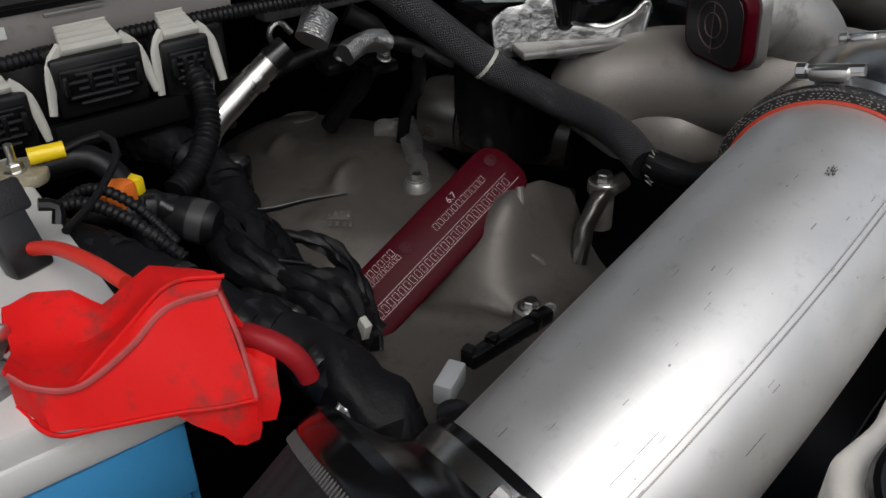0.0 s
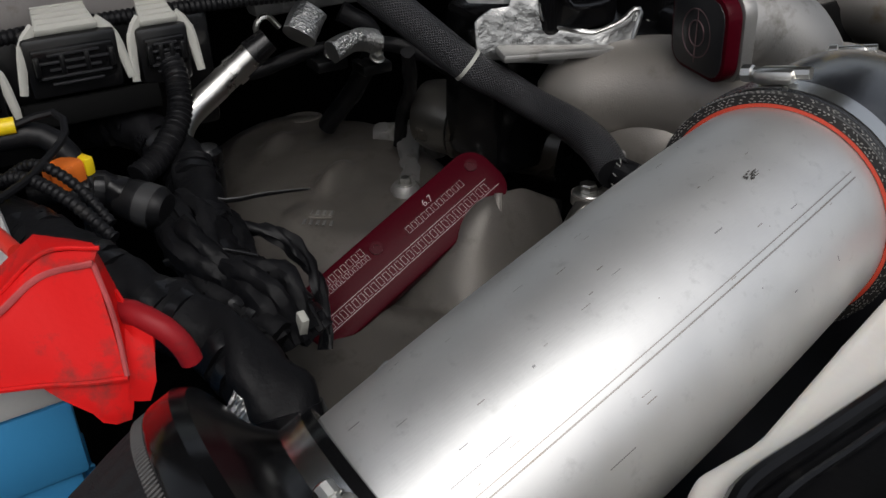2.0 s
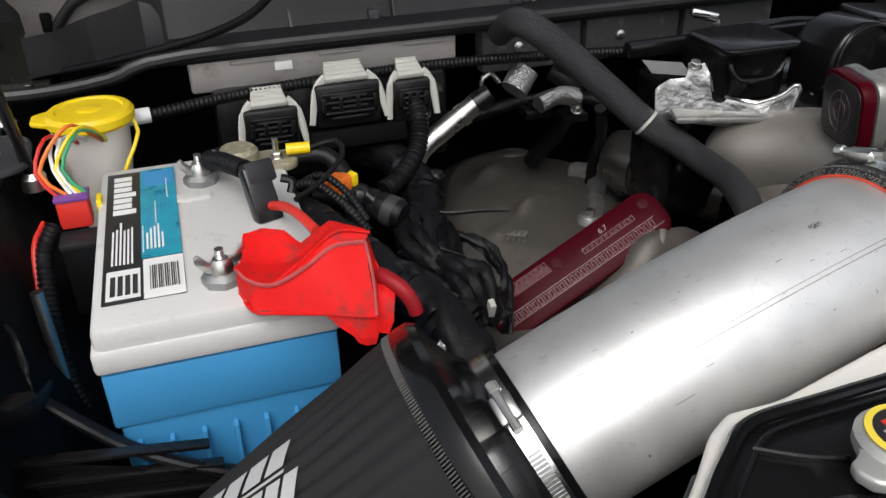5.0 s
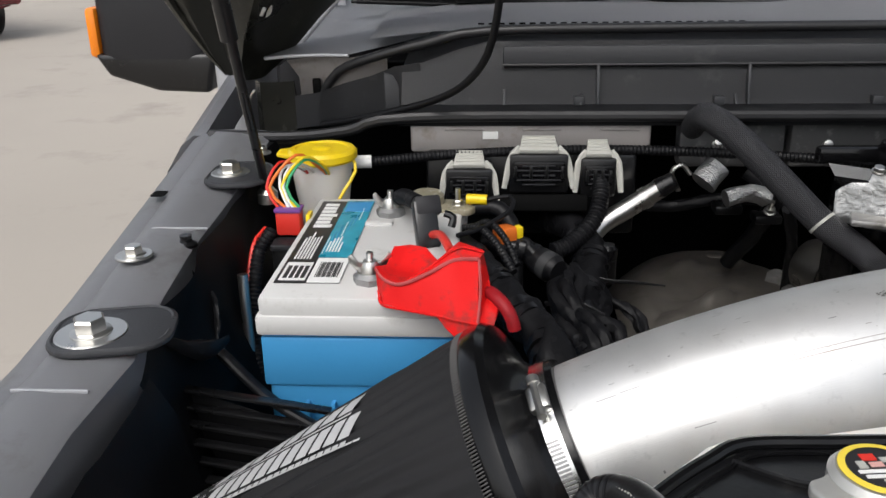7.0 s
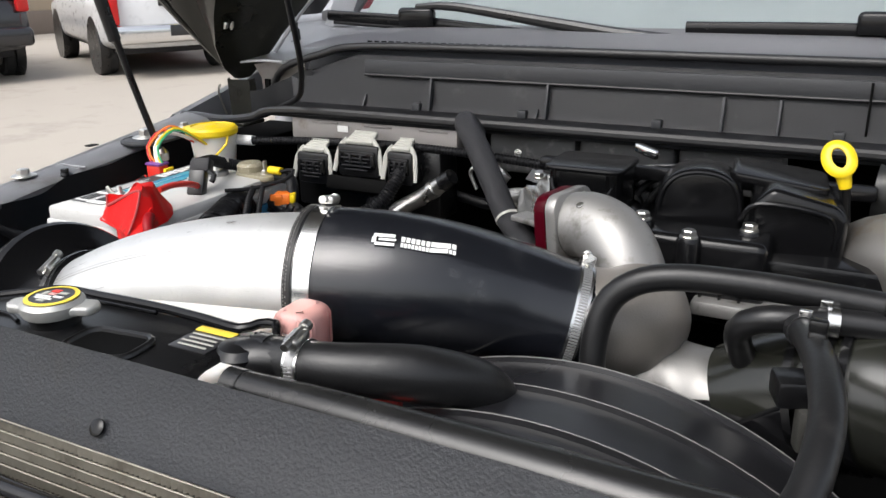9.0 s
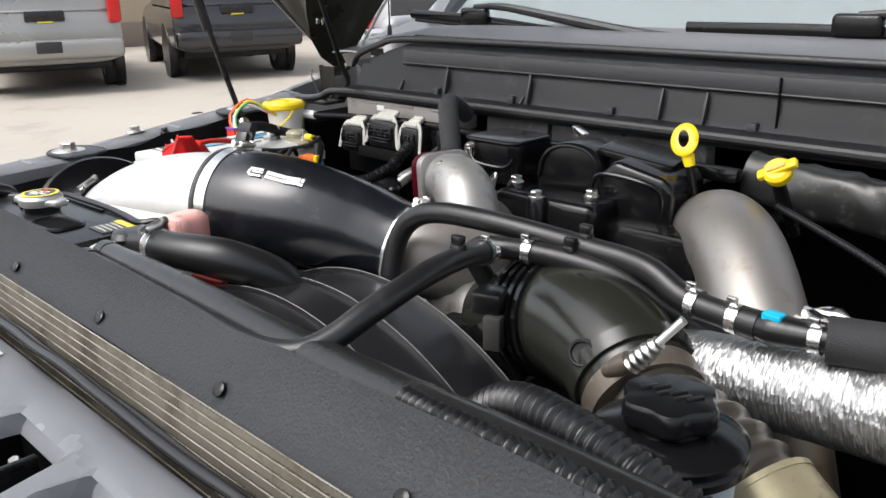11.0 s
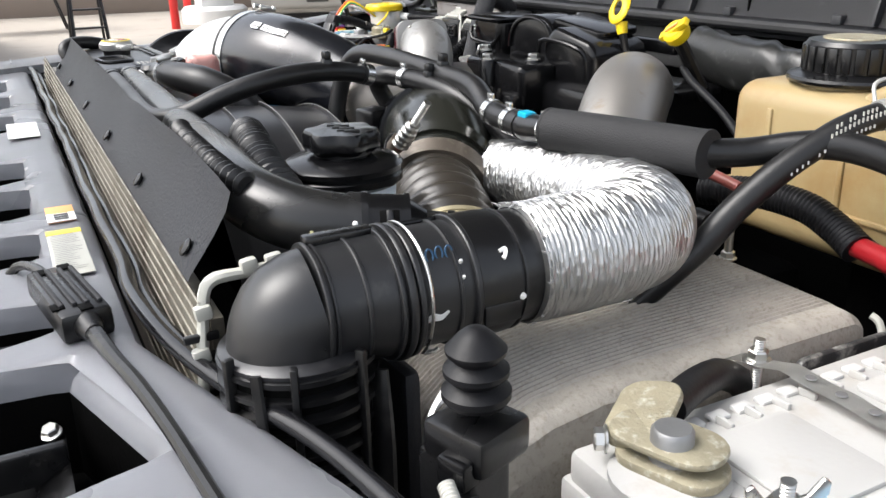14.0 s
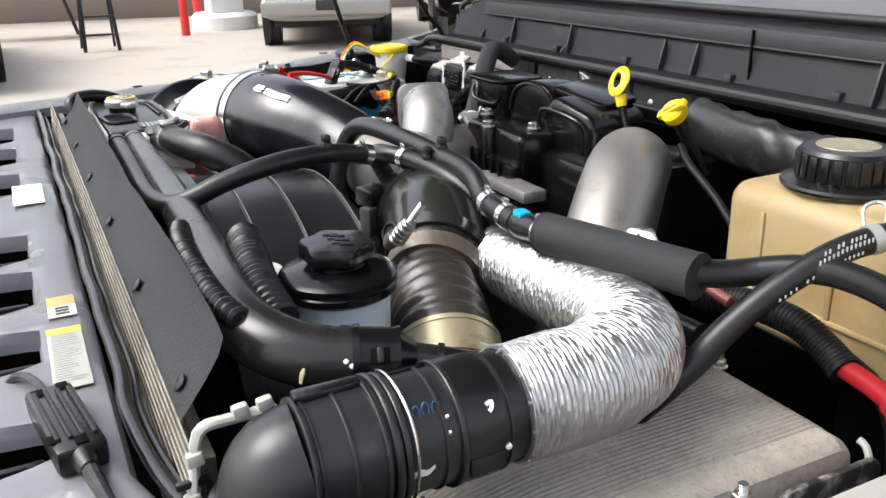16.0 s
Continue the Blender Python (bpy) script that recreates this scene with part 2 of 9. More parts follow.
BRASS = mat("dull_brass_band", (0.42, 0.37, 0.24), 0.45, metal=0.6, var=0.2, scale=60, bump=0.3, dirt=(0.2, 0.17, 0.12), dirt_amount=0.25)
HEATBAND = mat("heat_stained_band", (0.16, 0.135, 0.11), 0.4, metal=0.6, var=0.25, scale=60, bump=0.3, dirt=(0.3, 0.27, 0.22), dirt_amount=0.2)
ZINCCAP = mat("dull_zinc_cap", (0.44, 0.44, 0.42), 0.45, metal=0.55, var=0.12, scale=60, bump=0.25)
FOAM = mat("matte_foam", (0.019, 0.019, 0.020), 0.75, var=0.2, scale=60, bump=0.5, bscale=700, spec=0.35)
LABELBLUE = mat("label_blue", (0.03, 0.28, 0.55), 0.3, var=0.25, scale=60, bump=0.0)
CORRODED = mat("corroded_terminal", (0.30, 0.27, 0.19), 0.6, metal=0.4, var=0.35, scale=150, bump=0.9, bscale=300, dirt=(0.5, 0.48, 0.4), dirt_amount=0.3)
LEAD = mat("lead_post", (0.3, 0.3, 0.3), 0.5, metal=0.8, var=0.2, scale=150, bump=0.3)
FIN = mat("condenser_fin", (0.21, 0.195, 0.16), 0.5, metal=0.3, var=0.6, scale=9, bump=0.3, dirt=(0.03, 0.02, 0.012), dirt_amount=0.5)
BOOT = mat("black_brown_boot", (0.034, 0.029, 0.023), 0.3, var=0.3, scale=30, bump=0.15)
PLENUM = mat("olive_black_plastic", (0.013, 0.0135, 0.0105), 0.24, var=0.25, scale=25, bump=0.05, coat=0.12, rvar=0.08)
DUSTYBLACK = mat("dusty_moulded_plastic", (0.013, 0.0132, 0.0142), 0.36, var=0.35, scale=30, bump=0.1, bscale=120, spec=0.5, dirt=(0.042, 0.041, 0.040), dirt_amount=0.22)
BLUE = mat("blue_clip", (0.0, 0.32, 0.5), 0.35, var=0.08, bump=0.03)
GLASSBLACK = mat("dark_glass", (0.02, 0.022, 0.025), 0.06, var=0.1, bump=0.0, spec=0.6)
# pale base colour stands in for the sky mirrored in the glass
WINDSHIELD = mat("sky_pale_glass", (0.46, 0.52, 0.52), 0.05, var=0.05, bump=0.0, spec=0.8)
CONCRETE = mat("light_concrete", (0.36, 0.325, 0.28), 0.85, var=0.14, scale=1.2, bump=0.4, bscale=60, dirt=(0.28, 0.25, 0.215), dirt_amount=0.25)
REDPAINT = mat("bollard_red", (0.62, 0.03, 0.025), 0.4, var=0.1, scale=4, bump=0.05)
WHITEPAINT = mat("white_paint", (0.68, 0.68, 0.66), 0.5, var=0.06, scale=4, bump=0.05)
TANWALL = mat("tan_block_wall", (0.42, 0.34, 0.25), 0.8, var=0.12, scale=4, bump=0.2, bscale=30)
BROWNWALL = mat("brown_block_wall", (0.2, 0.16, 0.13), 0.8, var=0.15, scale=4, bump=0.2, bscale=30)
CARSILVER = mat("car_pewter", (0.3, 0.295, 0.28), 0.3, metal=0.5, var=0.05, scale=3, bump=0.0, coat=0.4)
CARBLACK = mat("car_black", (0.012, 0.012, 0.015), 0.2, var=0.1, bump=0.0, coat=0.6)
CARWHITE = mat("car_white", (0.6, 0.6, 0.6), 0.3, var=0.04, bump=0.0, coat=0.5)
CARMAROON = mat("car_maroon", (0.12, 0.012, 0.018), 0.25, metal=0.2, var=0.1, bump=0.0, coat=0.5)
CARBLUE = mat("car_blue", (0.02, 0.06, 0.2), 0.25, metal=0.2, var=0.1, bump=0.0, coat=0.5)
TAILRED = mat("tail_lamp", (0.5, 0.01, 0.01), 0.15, var=0.1, bump=0.0)
TYRE = mat("tyre_rubber", (0.02, 0.02, 0.02), 0.8, var=0.2, bump=0.3, bscale=80)
CHROME = mat("chrome", (0.75, 0.75, 0.75), 0.12, metal=1.0, var=0.04, bump=0.0)
AMBER = mat("amber_lens", (0.8, 0.22, 0.01), 0.2, var=0.08, bump=0.0)


def crinkle(m):
    """Crushed foil: rings along the tube and a net of sharp creases."""
    n, l = m.node_tree.nodes, m.node_tree.links
    tc = n.new("ShaderNodeTexCoord")
    mp = n.new("ShaderNodeMapping")
    mp.inputs["Scale"].default_value = (11, 24, 1)
    vo, nz = n.new("ShaderNodeTexVoronoi"), n.new("ShaderNodeTexNoise")
    vo.inputs["Scale"].default_value = 2.6
    nz.inputs["Scale"].default_value, nz.inputs["Detail"].default_value = 110, 5
    l.new(tc.outputs["UV"], mp.inputs[0])
    l.new(mp.outputs[0], vo.inputs["Vector"])
    l.new(tc.outputs["Object"], nz.inputs["Vector"])
    add = n.new("ShaderNodeMath")
    l.new(vo.outputs["Distance"], add.inputs[0])
    l.new(nz.outputs["Fac"], add.inputs[1])
    bp = n.new("ShaderNodeBump")
    bp.inputs["Strength"].default_value, bp.inputs["Distance"].default_value = 0.75, 0.0018
    l.new(add.outputs[0], bp.inputs["Height"])
    l.new(bp.outputs[0], n["Principled BSDF"].inputs["Normal"])
    return m


crinkle(FOIL)


# ---------- mesh helpers ----------
def V(*a):
    return Vector(a)


def bm_box(cx, cy, cz, sx, sy, sz, bevel=0.003, rz=0.0, rx=0.0, ry=0.0, seg=2):
    """A box about a centre, with rounded edges."""
    bm = bmesh.new()
    bmesh.ops.create_cube(bm, size=1)
    bmesh.ops.scale(bm, vec=(sx, sy, sz), verts=bm.verts)
    if bevel:
        bmesh.ops.bevel(bm, geom=bm.edges[:], offset=min(bevel, 0.45 * min(sx, sy, sz)), segments=seg, affect="EDGES", profile=0.5)
    bm.transform(pose(cx, cy, cz, rx, ry, rz))
    return bm


def bm_lathe(profile, m=None, seg=32, cap=True):
    """A turned body from (radius, height) pairs, about z, moved by the pose m."""
    bm = bmesh.new()
    rings = []
    for r, z in profile:
        rings.append([bm.verts.new((r * math.cos(2 * math.pi * k / seg), r * math.sin(2 * math.pi * k / seg), z)) for k in range(seg)])
    for a, b in zip(rings, rings[1:]):
        for k in range(seg):
            bm.faces.new((a[k], a[(k + 1) % seg], b[(k + 1) % seg], b[k]))
    if cap:
        bm.faces.new(rings[0][::-1])
        bm.faces.new(rings[-1])
    if m is not None:
        bm.transform(m)
    return bm


def along(a, b, roll=0.0):
    """A pose at a whose z axis points to b."""
    a, b = Vector(a), Vector(b)
    return Matrix.Translation(a) @ (b - a).to_track_quat("Z", "Y").to_matrix().to_4x4() @ pose(0, 0, 0, 0, 0, roll)


def spline(points, radii, step):
    """Points and radii along a Catmull-Rom curve through the given points."""
    p = [Vector(q) for q in points]
    r = list(radii) if hasattr(radii, "__len__") else [radii] * len(p)
    if len(p) == 2:
        k = max(2, int((p[1] - p[0]).length / step))
        return [p[0].lerp(p[1], i / k) for i in range(k + 1)], [r[0] + (r[1] - r[0]) * i / k for i in range(k + 1)]
    q = [2 * p[0] - p[1]] + p + [2 * p[-1] - p[-2]]
    s = [r[0]] + r + [r[-1]]
    op, orr = [], []
    for i in range(1, len(q) - 2):
        n = max(2, int((q[i + 1] - q[i]).length / step))
        for k in range(n):
            t = k / n
            op.append(0.5 * (2 * q[i] + (q[i + 1] - q[i - 1]) * t + (2 * q[i - 1] - 5 * q[i] + 4 * q[i + 1] - q[i + 2]) * t * t
                             + (3 * q[i] - q[i - 1] - 3 * q[i + 1] + q[i + 2]) * t ** 3))
            orr.append(s[i] + (s[i + 1] - s[i]) * t)
    op.append(q[-2])
    orr.append(s[-2])
    return op, orr


def bm_tube(points, radii, seg=20, step=0.01, ribs=0.0, pitch=0.006, cap=True, flat=1.0, rough=0.0, wall=0.0, seed=1):
    """A tube along a smooth curve. ribs: depth of rings, one each pitch metres; rough: uneven radius; wall: an open end of that thickness."""
    if ribs:
        step = pitch / 6
    pts, rad = spline(points, radii, step)
    bm = bmesh.new()
    uvl = bm.loops.layers.uv.new("UVMap")
    tan = [(pts[min(i + 1, len(pts) - 1)] - pts[max(i - 1, 0)]).normalized() for i in range(len(pts))]
    nrm = tan[0].orthogonal().normalized()
    if abs(tan[0].z) < 0.9:
        nrm = (V(0, 0, 1) - tan[0] * tan[0].z).normalized()
    rings, run, dist = [], 0.0, []
    for i, (p, r) in enumerate(zip(pts, rad)):
        if i:
            run += (p - pts[i - 1]).length
        dist.append(run)
        nrm = (nrm - tan[i] * nrm.dot(tan[i])).normalized()
        bi = tan[i].cross(nrm)
        rr = r
        if ribs:
            rr = r - ribs * (0.5 - 0.5 * math.cos(2 * math.pi * run / pitch))
        ring = []
        for k in range(seg):
            a = 2 * math.pi * k / seg
            e = rr
            if rough:
                e += rough * noise.noise(p * 60 + V(math.cos(a), math.sin(a), seed) * 1.6)
            ring.append(bm.verts.new(p + nrm * math.cos(a) * e + bi * math.sin(a) * e * flat))
        rings.append(ring)
    for i, (a, b) in enumerate(zip(rings, rings[1:])):
        for k in range(seg):
            f = bm.faces.new((a[k], a[(k + 1) % seg], b[(k + 1) % seg], b[k]))
            for lp, (u, v) in zip(f.loops, ((k, i), (k + 1, i), (k + 1, i + 1), (k, i + 1))):
                lp[uvl].uv = (u / seg, dist[v] / 0.1)
    if cap:
        bm.faces.new(rings[0][::-1])
        bm.faces.new(rings[-1])
    return bm


def bm_prism(outline, depth, m=None, bevel=0.0, seg=2):
    """A flat outline in xy pushed up by depth, then moved by the pose m."""
    bm = bmesh.new()
    vs = [bm.verts.new((x, y, 0)) for x, y in outline]
    f = bm.faces.new(vs)
    up = bmesh.ops.extrude_face_region(bm, geom=[f])
    bmesh.ops.translate(bm, vec=(0, 0, depth), verts=[g for g in up["geom"] if isinstance(g, bmesh.types.BMVert)])
    bmesh.ops.recalc_face_normals(bm, faces=bm.faces)
    if bevel:
        bmesh.ops.bevel(bm, geom=bm.edges[:], offset=bevel, segments=seg, affect="EDGES", profile=0.5)
    if m is not None:
        bm.transform(m)
    return bm


def rounded(w, h, r, n=5):
    """A rounded rectangle about the origin."""
    out = []
    for cx, cy, a0 in ((w / 2 - r, h / 2 - r, 0), (-w / 2 + r, h / 2 - r, 90), (-w / 2 + r, -h / 2 + r, 180), (w / 2 - r, -h / 2 + r, 270)):
        for k in range(n + 1):
            a = radians(a0 + 90 * k / n)
            out.append((cx + r * math.cos(a), cy + r * math.sin(a)))
    return out


def bm_sheet(rows, thick=0.0):
    """A surface through rows of points; thick gives it depth along -z of its own normals."""
    bm = bmesh.new()
    uvl = bm.loops.layers.uv.new("UVMap")
    g = [[bm.verts.new(p) for p in r] for r in rows]
    for i in range(len(g) - 1):
        for k in range(len(g[0]) - 1):
            f = bm.faces.new((g[i][k], g[i][k + 1], g[i + 1][k + 1], g[i + 1][k]))
            for lp, (u, v) in zip(f.loops, ((k, i), (k + 1, i), (k + 1, i + 1), (k, i + 1))):
                lp[uvl].uv = (u / (len(g[0]) - 1), v / (len(g) - 1))
    if thick:
        bmesh.ops.solidify(bm, geom=bm.faces[:], thickness=thick)
    return bm


def joined(*parts):
    """Several bmeshes as one."""
    out = bmesh.new()
    for b in parts:
        tmp = bpy.data.meshes.new("tmp")
        b.to_mesh(tmp)
        out.from_mesh(tmp)
        bpy.data.meshes.remove(tmp)
        b.free()
    return out


def to_mesh(name, bm, material, smooth=35):
    bmesh.ops.recalc_face_normals(bm, faces=bm.faces)
    me = bpy.data.meshes.new(name)
    bm.to_mesh(me)
    bm.free()
    me.materials.append(material)
    if smooth:
        me.polygons.foreach_set("use_smooth", [True] * len(me.polygons))
        me.set_sharp_from_angle(angle=radians(smooth))
    return me


def origin_of(ob):
    while ob.parent is not None:
        ob = ob.parent
    return ob.location.copy()


def part(name, bm, material, parent, label="", smooth=35):
    """Links a bmesh, given in world places, as one mesh under a thing or a part."""
    bm.transform(Matrix.Translation(-origin_of(parent)))
    ob = new(name, to_mesh(name, bm, material, smooth))
    ob.parent = parent
    if label:
        ob["label"] = label
    return ob


def thing(name, at, label, category, group="", kind=""):
    """An empty at a thing's base, to which its parts are given."""
    ob = new(name)
    ob.empty_display_size = 0.02
    ob.location = at
    return tagged(ob, label, category, group, kind)


def solid(name, bm, material, label, category, group="", kind="", smooth=35):
    """A thing that is one mesh."""
    return tagged(new(name, to_mesh(name, bm, material, smooth)), label, category, group, kind)


def hex_bolt(at, axis, r, parent, name="bolt", material=None, washer=0.0):
    """A hexagon head with a flange, standing on `at` and pointing along axis."""
    a = Vector(at)
    m = along(a, a + Vector(axis))
    bm = bm_lathe([(r * 1.25, 0), (r * 1.25, r * 0.18), (r * 1.0, r * 0.28)], m, 20)
    bm = joined(bm, bm_lathe([(r * 0.94, r * 0.2), (r, r * 0.3), (r, r * 0.95), (r * 0.85, r * 1.1)], m, 6))
    if washer:
        bm = joined(bm, bm_lathe([(washer, -r * 0.12), (washer, 0.0), (washer * 0.94, r * 0.1)], m, 28))
    return part(name, bm, material or STEEL, parent, smooth=25)


def worm_clamp(a, b, radius, width, screw_angle, name="hose_clamp", label="stainless worm-drive hose clamp with a slotted band", screw=True):
    """A band round the tube from a towards b (centre at a), with slots and a screw housing at an angle from the top."""
    a, b = Vector(a), Vector(b)
    m = along(a, b)
    top = m.to_3x3().inverted() @ V(0, 0, 1)
    base = math.degrees(math.atan2(top.y, top.x))
    th = thing(name, a, label, "hose clamp", "hose clamps")
    part("band", bm_lathe([(radius, -width / 2), (radius + 0.0012, -width / 2), (radius + 0.0012, width / 2), (radius, width / 2)], m, 64, cap=False), STAINLESS, th)
    slots = []
    n = 46
    for k in range(n):
        ang = base + screw_angle + 25 + k * 2.6 * 0.06 / radius
        bm = bm_box(radius + 0.0013, 0, 0, 0.0006, 0.0017, width * 0.62, 0)
        bm.transform(m @ pose(0, 0, 0, 0, 0, ang))
        slots.append(bm)
    tagged(part("slotted_strip", joined(*slots), LEAD, th), kind="stuff")
    if screw:
        q = m @ pose(0, 0, 0, 0, 0, base + screw_angle) @ pose(radius + 0.005, 0, 0)
        h = bm_box(-0.001, 0, 0, 0.008, 0.020, width * 1.05, 0.0025)
        h.transform(q)
        part("housing", h, STEEL, th)
        s = bm_lathe([(0.0034, -0.016), (0.0034, 0.011), (0.0046, 0.0115), (0.0046, 0.017), (0.0034, 0.018)], q @ pose(0.001, 0, 0, 90, 0, 0), 10)
        part("screw", s, STEEL, th)
    return th


def bm_bars(lines, place, depth=0.0004):
    """Blocks (x, y, w, h) laid on a surface by place(x, y, d) -> point."""
    bm = bmesh.new()
    for x, y, w, h in lines:
        nx = max(1, int(w / 0.008))
        ny = max(1, int(h / 0.008))
        for d in (depth,):
            g = [[bm.verts.new(place(x + w * i / nx, y + h * j / ny, d)) for i in range(nx + 1)] for j in range(ny + 1)]
            for j in range(ny):
                for i in range(nx):
                    bm.faces.new((g[j][i], g[j][i + 1], g[j + 1][i + 1], g[j + 1][i]))
    return bm


def slab(p, u, v, w, h, t, material, name, parent, bevel=0.0005, label=""):
    """A thin plate at p spanned by directions u and v."""
    u, v = Vector(u).normalized(), Vector(v).normalized()
    n = u.cross(v).normalized()
    m = Matrix.Translation(Vector(p)) @ Matrix((u, v, n)).transposed().to_4x4()
    return part(name, bm_prism([(0, 0), (w, 0), (w, h), (0, h)], t, m, bevel), material, parent, label)

# ---------- ground and distance ----------
bm = bmesh.new()
bmesh.ops.create_grid(bm, x_segments=8, y_segments=8, size=400)
solid("ground", bm, CONCRETE, "pale worn concrete forecourt, dry and slightly stained", "ground", kind="structure", smooth=0)


def block_wall(name, a, b, h0, h1, material, label):
    a, b = Vector(a), Vector(b)
    d = (b - a).normalized()
    n = V(-d.y, d.x, 0)
    bm = bm_prism([(0, 0), ((b - a).length, 0), ((b - a).length, 0.3), (0, 0.3)], h1 - h0,
                  Matrix.Translation((a.x, a.y, h0)) @ Matrix((d, n, V(0, 0, 1))).transposed().to_4x4(), 0.01)
    return solid(name, bm, material, label, "wall", kind="structure")


block_wall("wall_far_low", (-21.6, -14, 0), (-17.0, 24, 0), 0.0, 0.55, BROWNWALL, "low brown block base of the far boundary wall")
block_wall("wall_far_high", (-21.63, -14, 0), (-17.03, 24, 0), 0.55, 3.2, TANWALL, "tan rendered boundary wall beyond the forecourt")

# column on a round plinth, bollards
column = thing("canopy_column", (-15.9, 3.75, 0), "white painted square canopy column on a round concrete plinth", "column")
part("plinth", bm_lathe([(0.62, 0), (0.62, 0.24), (0.56, 0.3), (0.3, 0.31)], pose(-15.9, 3.75, 0), 40), WHITEPAINT, column)
part("shaft", bm_box(-15.9, 3.75, 2.6, 0.62, 0.62, 4.6, 0.03), WHITEPAINT, column)
for bx, by in ((-14.88, 2.8), (-16.45, 3.35)):
    solid("bollard", bm_lathe([(0.075, 0), (0.075, 1.16), (0.06, 1.21), (0.02, 1.23)], pose(bx, by, 0), 24), REDPAINT,
          "red painted steel pipe bollard with a domed top", "bollard", "bollards by the column")

ladder = thing("step_ladder", (-13.1, 1.2, 0), "dark metal step ladder standing on the concrete", "ladder")
for sx in (-0.25, 0.25):
    part("rail", bm_tube([(-13.1, 1.2 + sx, 0), (-13.35, 1.2 + sx * 0.7, 1.5)], 0.03, 8), BLACK, ladder)
    part("back_leg", bm_tube([(-13.75, 1.2 + sx, 0), (-13.36, 1.2 + sx * 0.7, 1.5)], 0.022, 8), BLACK, ladder)
for k in range(5):
    z = 0.25 + 0.27 * k
    part("step", bm_box(-13.1 - 0.25 * z / 1.5, 1.2, z, 0.1, 0.46 - 0.05 * k * 0.6, 0.03, 0.006), BLACK, ladder)

bench = thing("work_table", (-16.0, 0.3, 0), "dark folding table with thin crossed legs", "table")
part("tabletop", bm_box(-16.0, 0.3, 0.9, 0.8, 1.9, 0.04, 0.01), BLACK, bench)
for sx, sy in ((-0.3, -0.8), (0.3, -0.8), (-0.3, 0.8), (0.3, 0.8)):
    part("leg", bm_tube([(-16 + sx, 0.3 + sy, 0), (-16 + sx * 0.8, 0.3 + sy * 0.7, 0.9)], 0.02, 8), BLACK, bench)


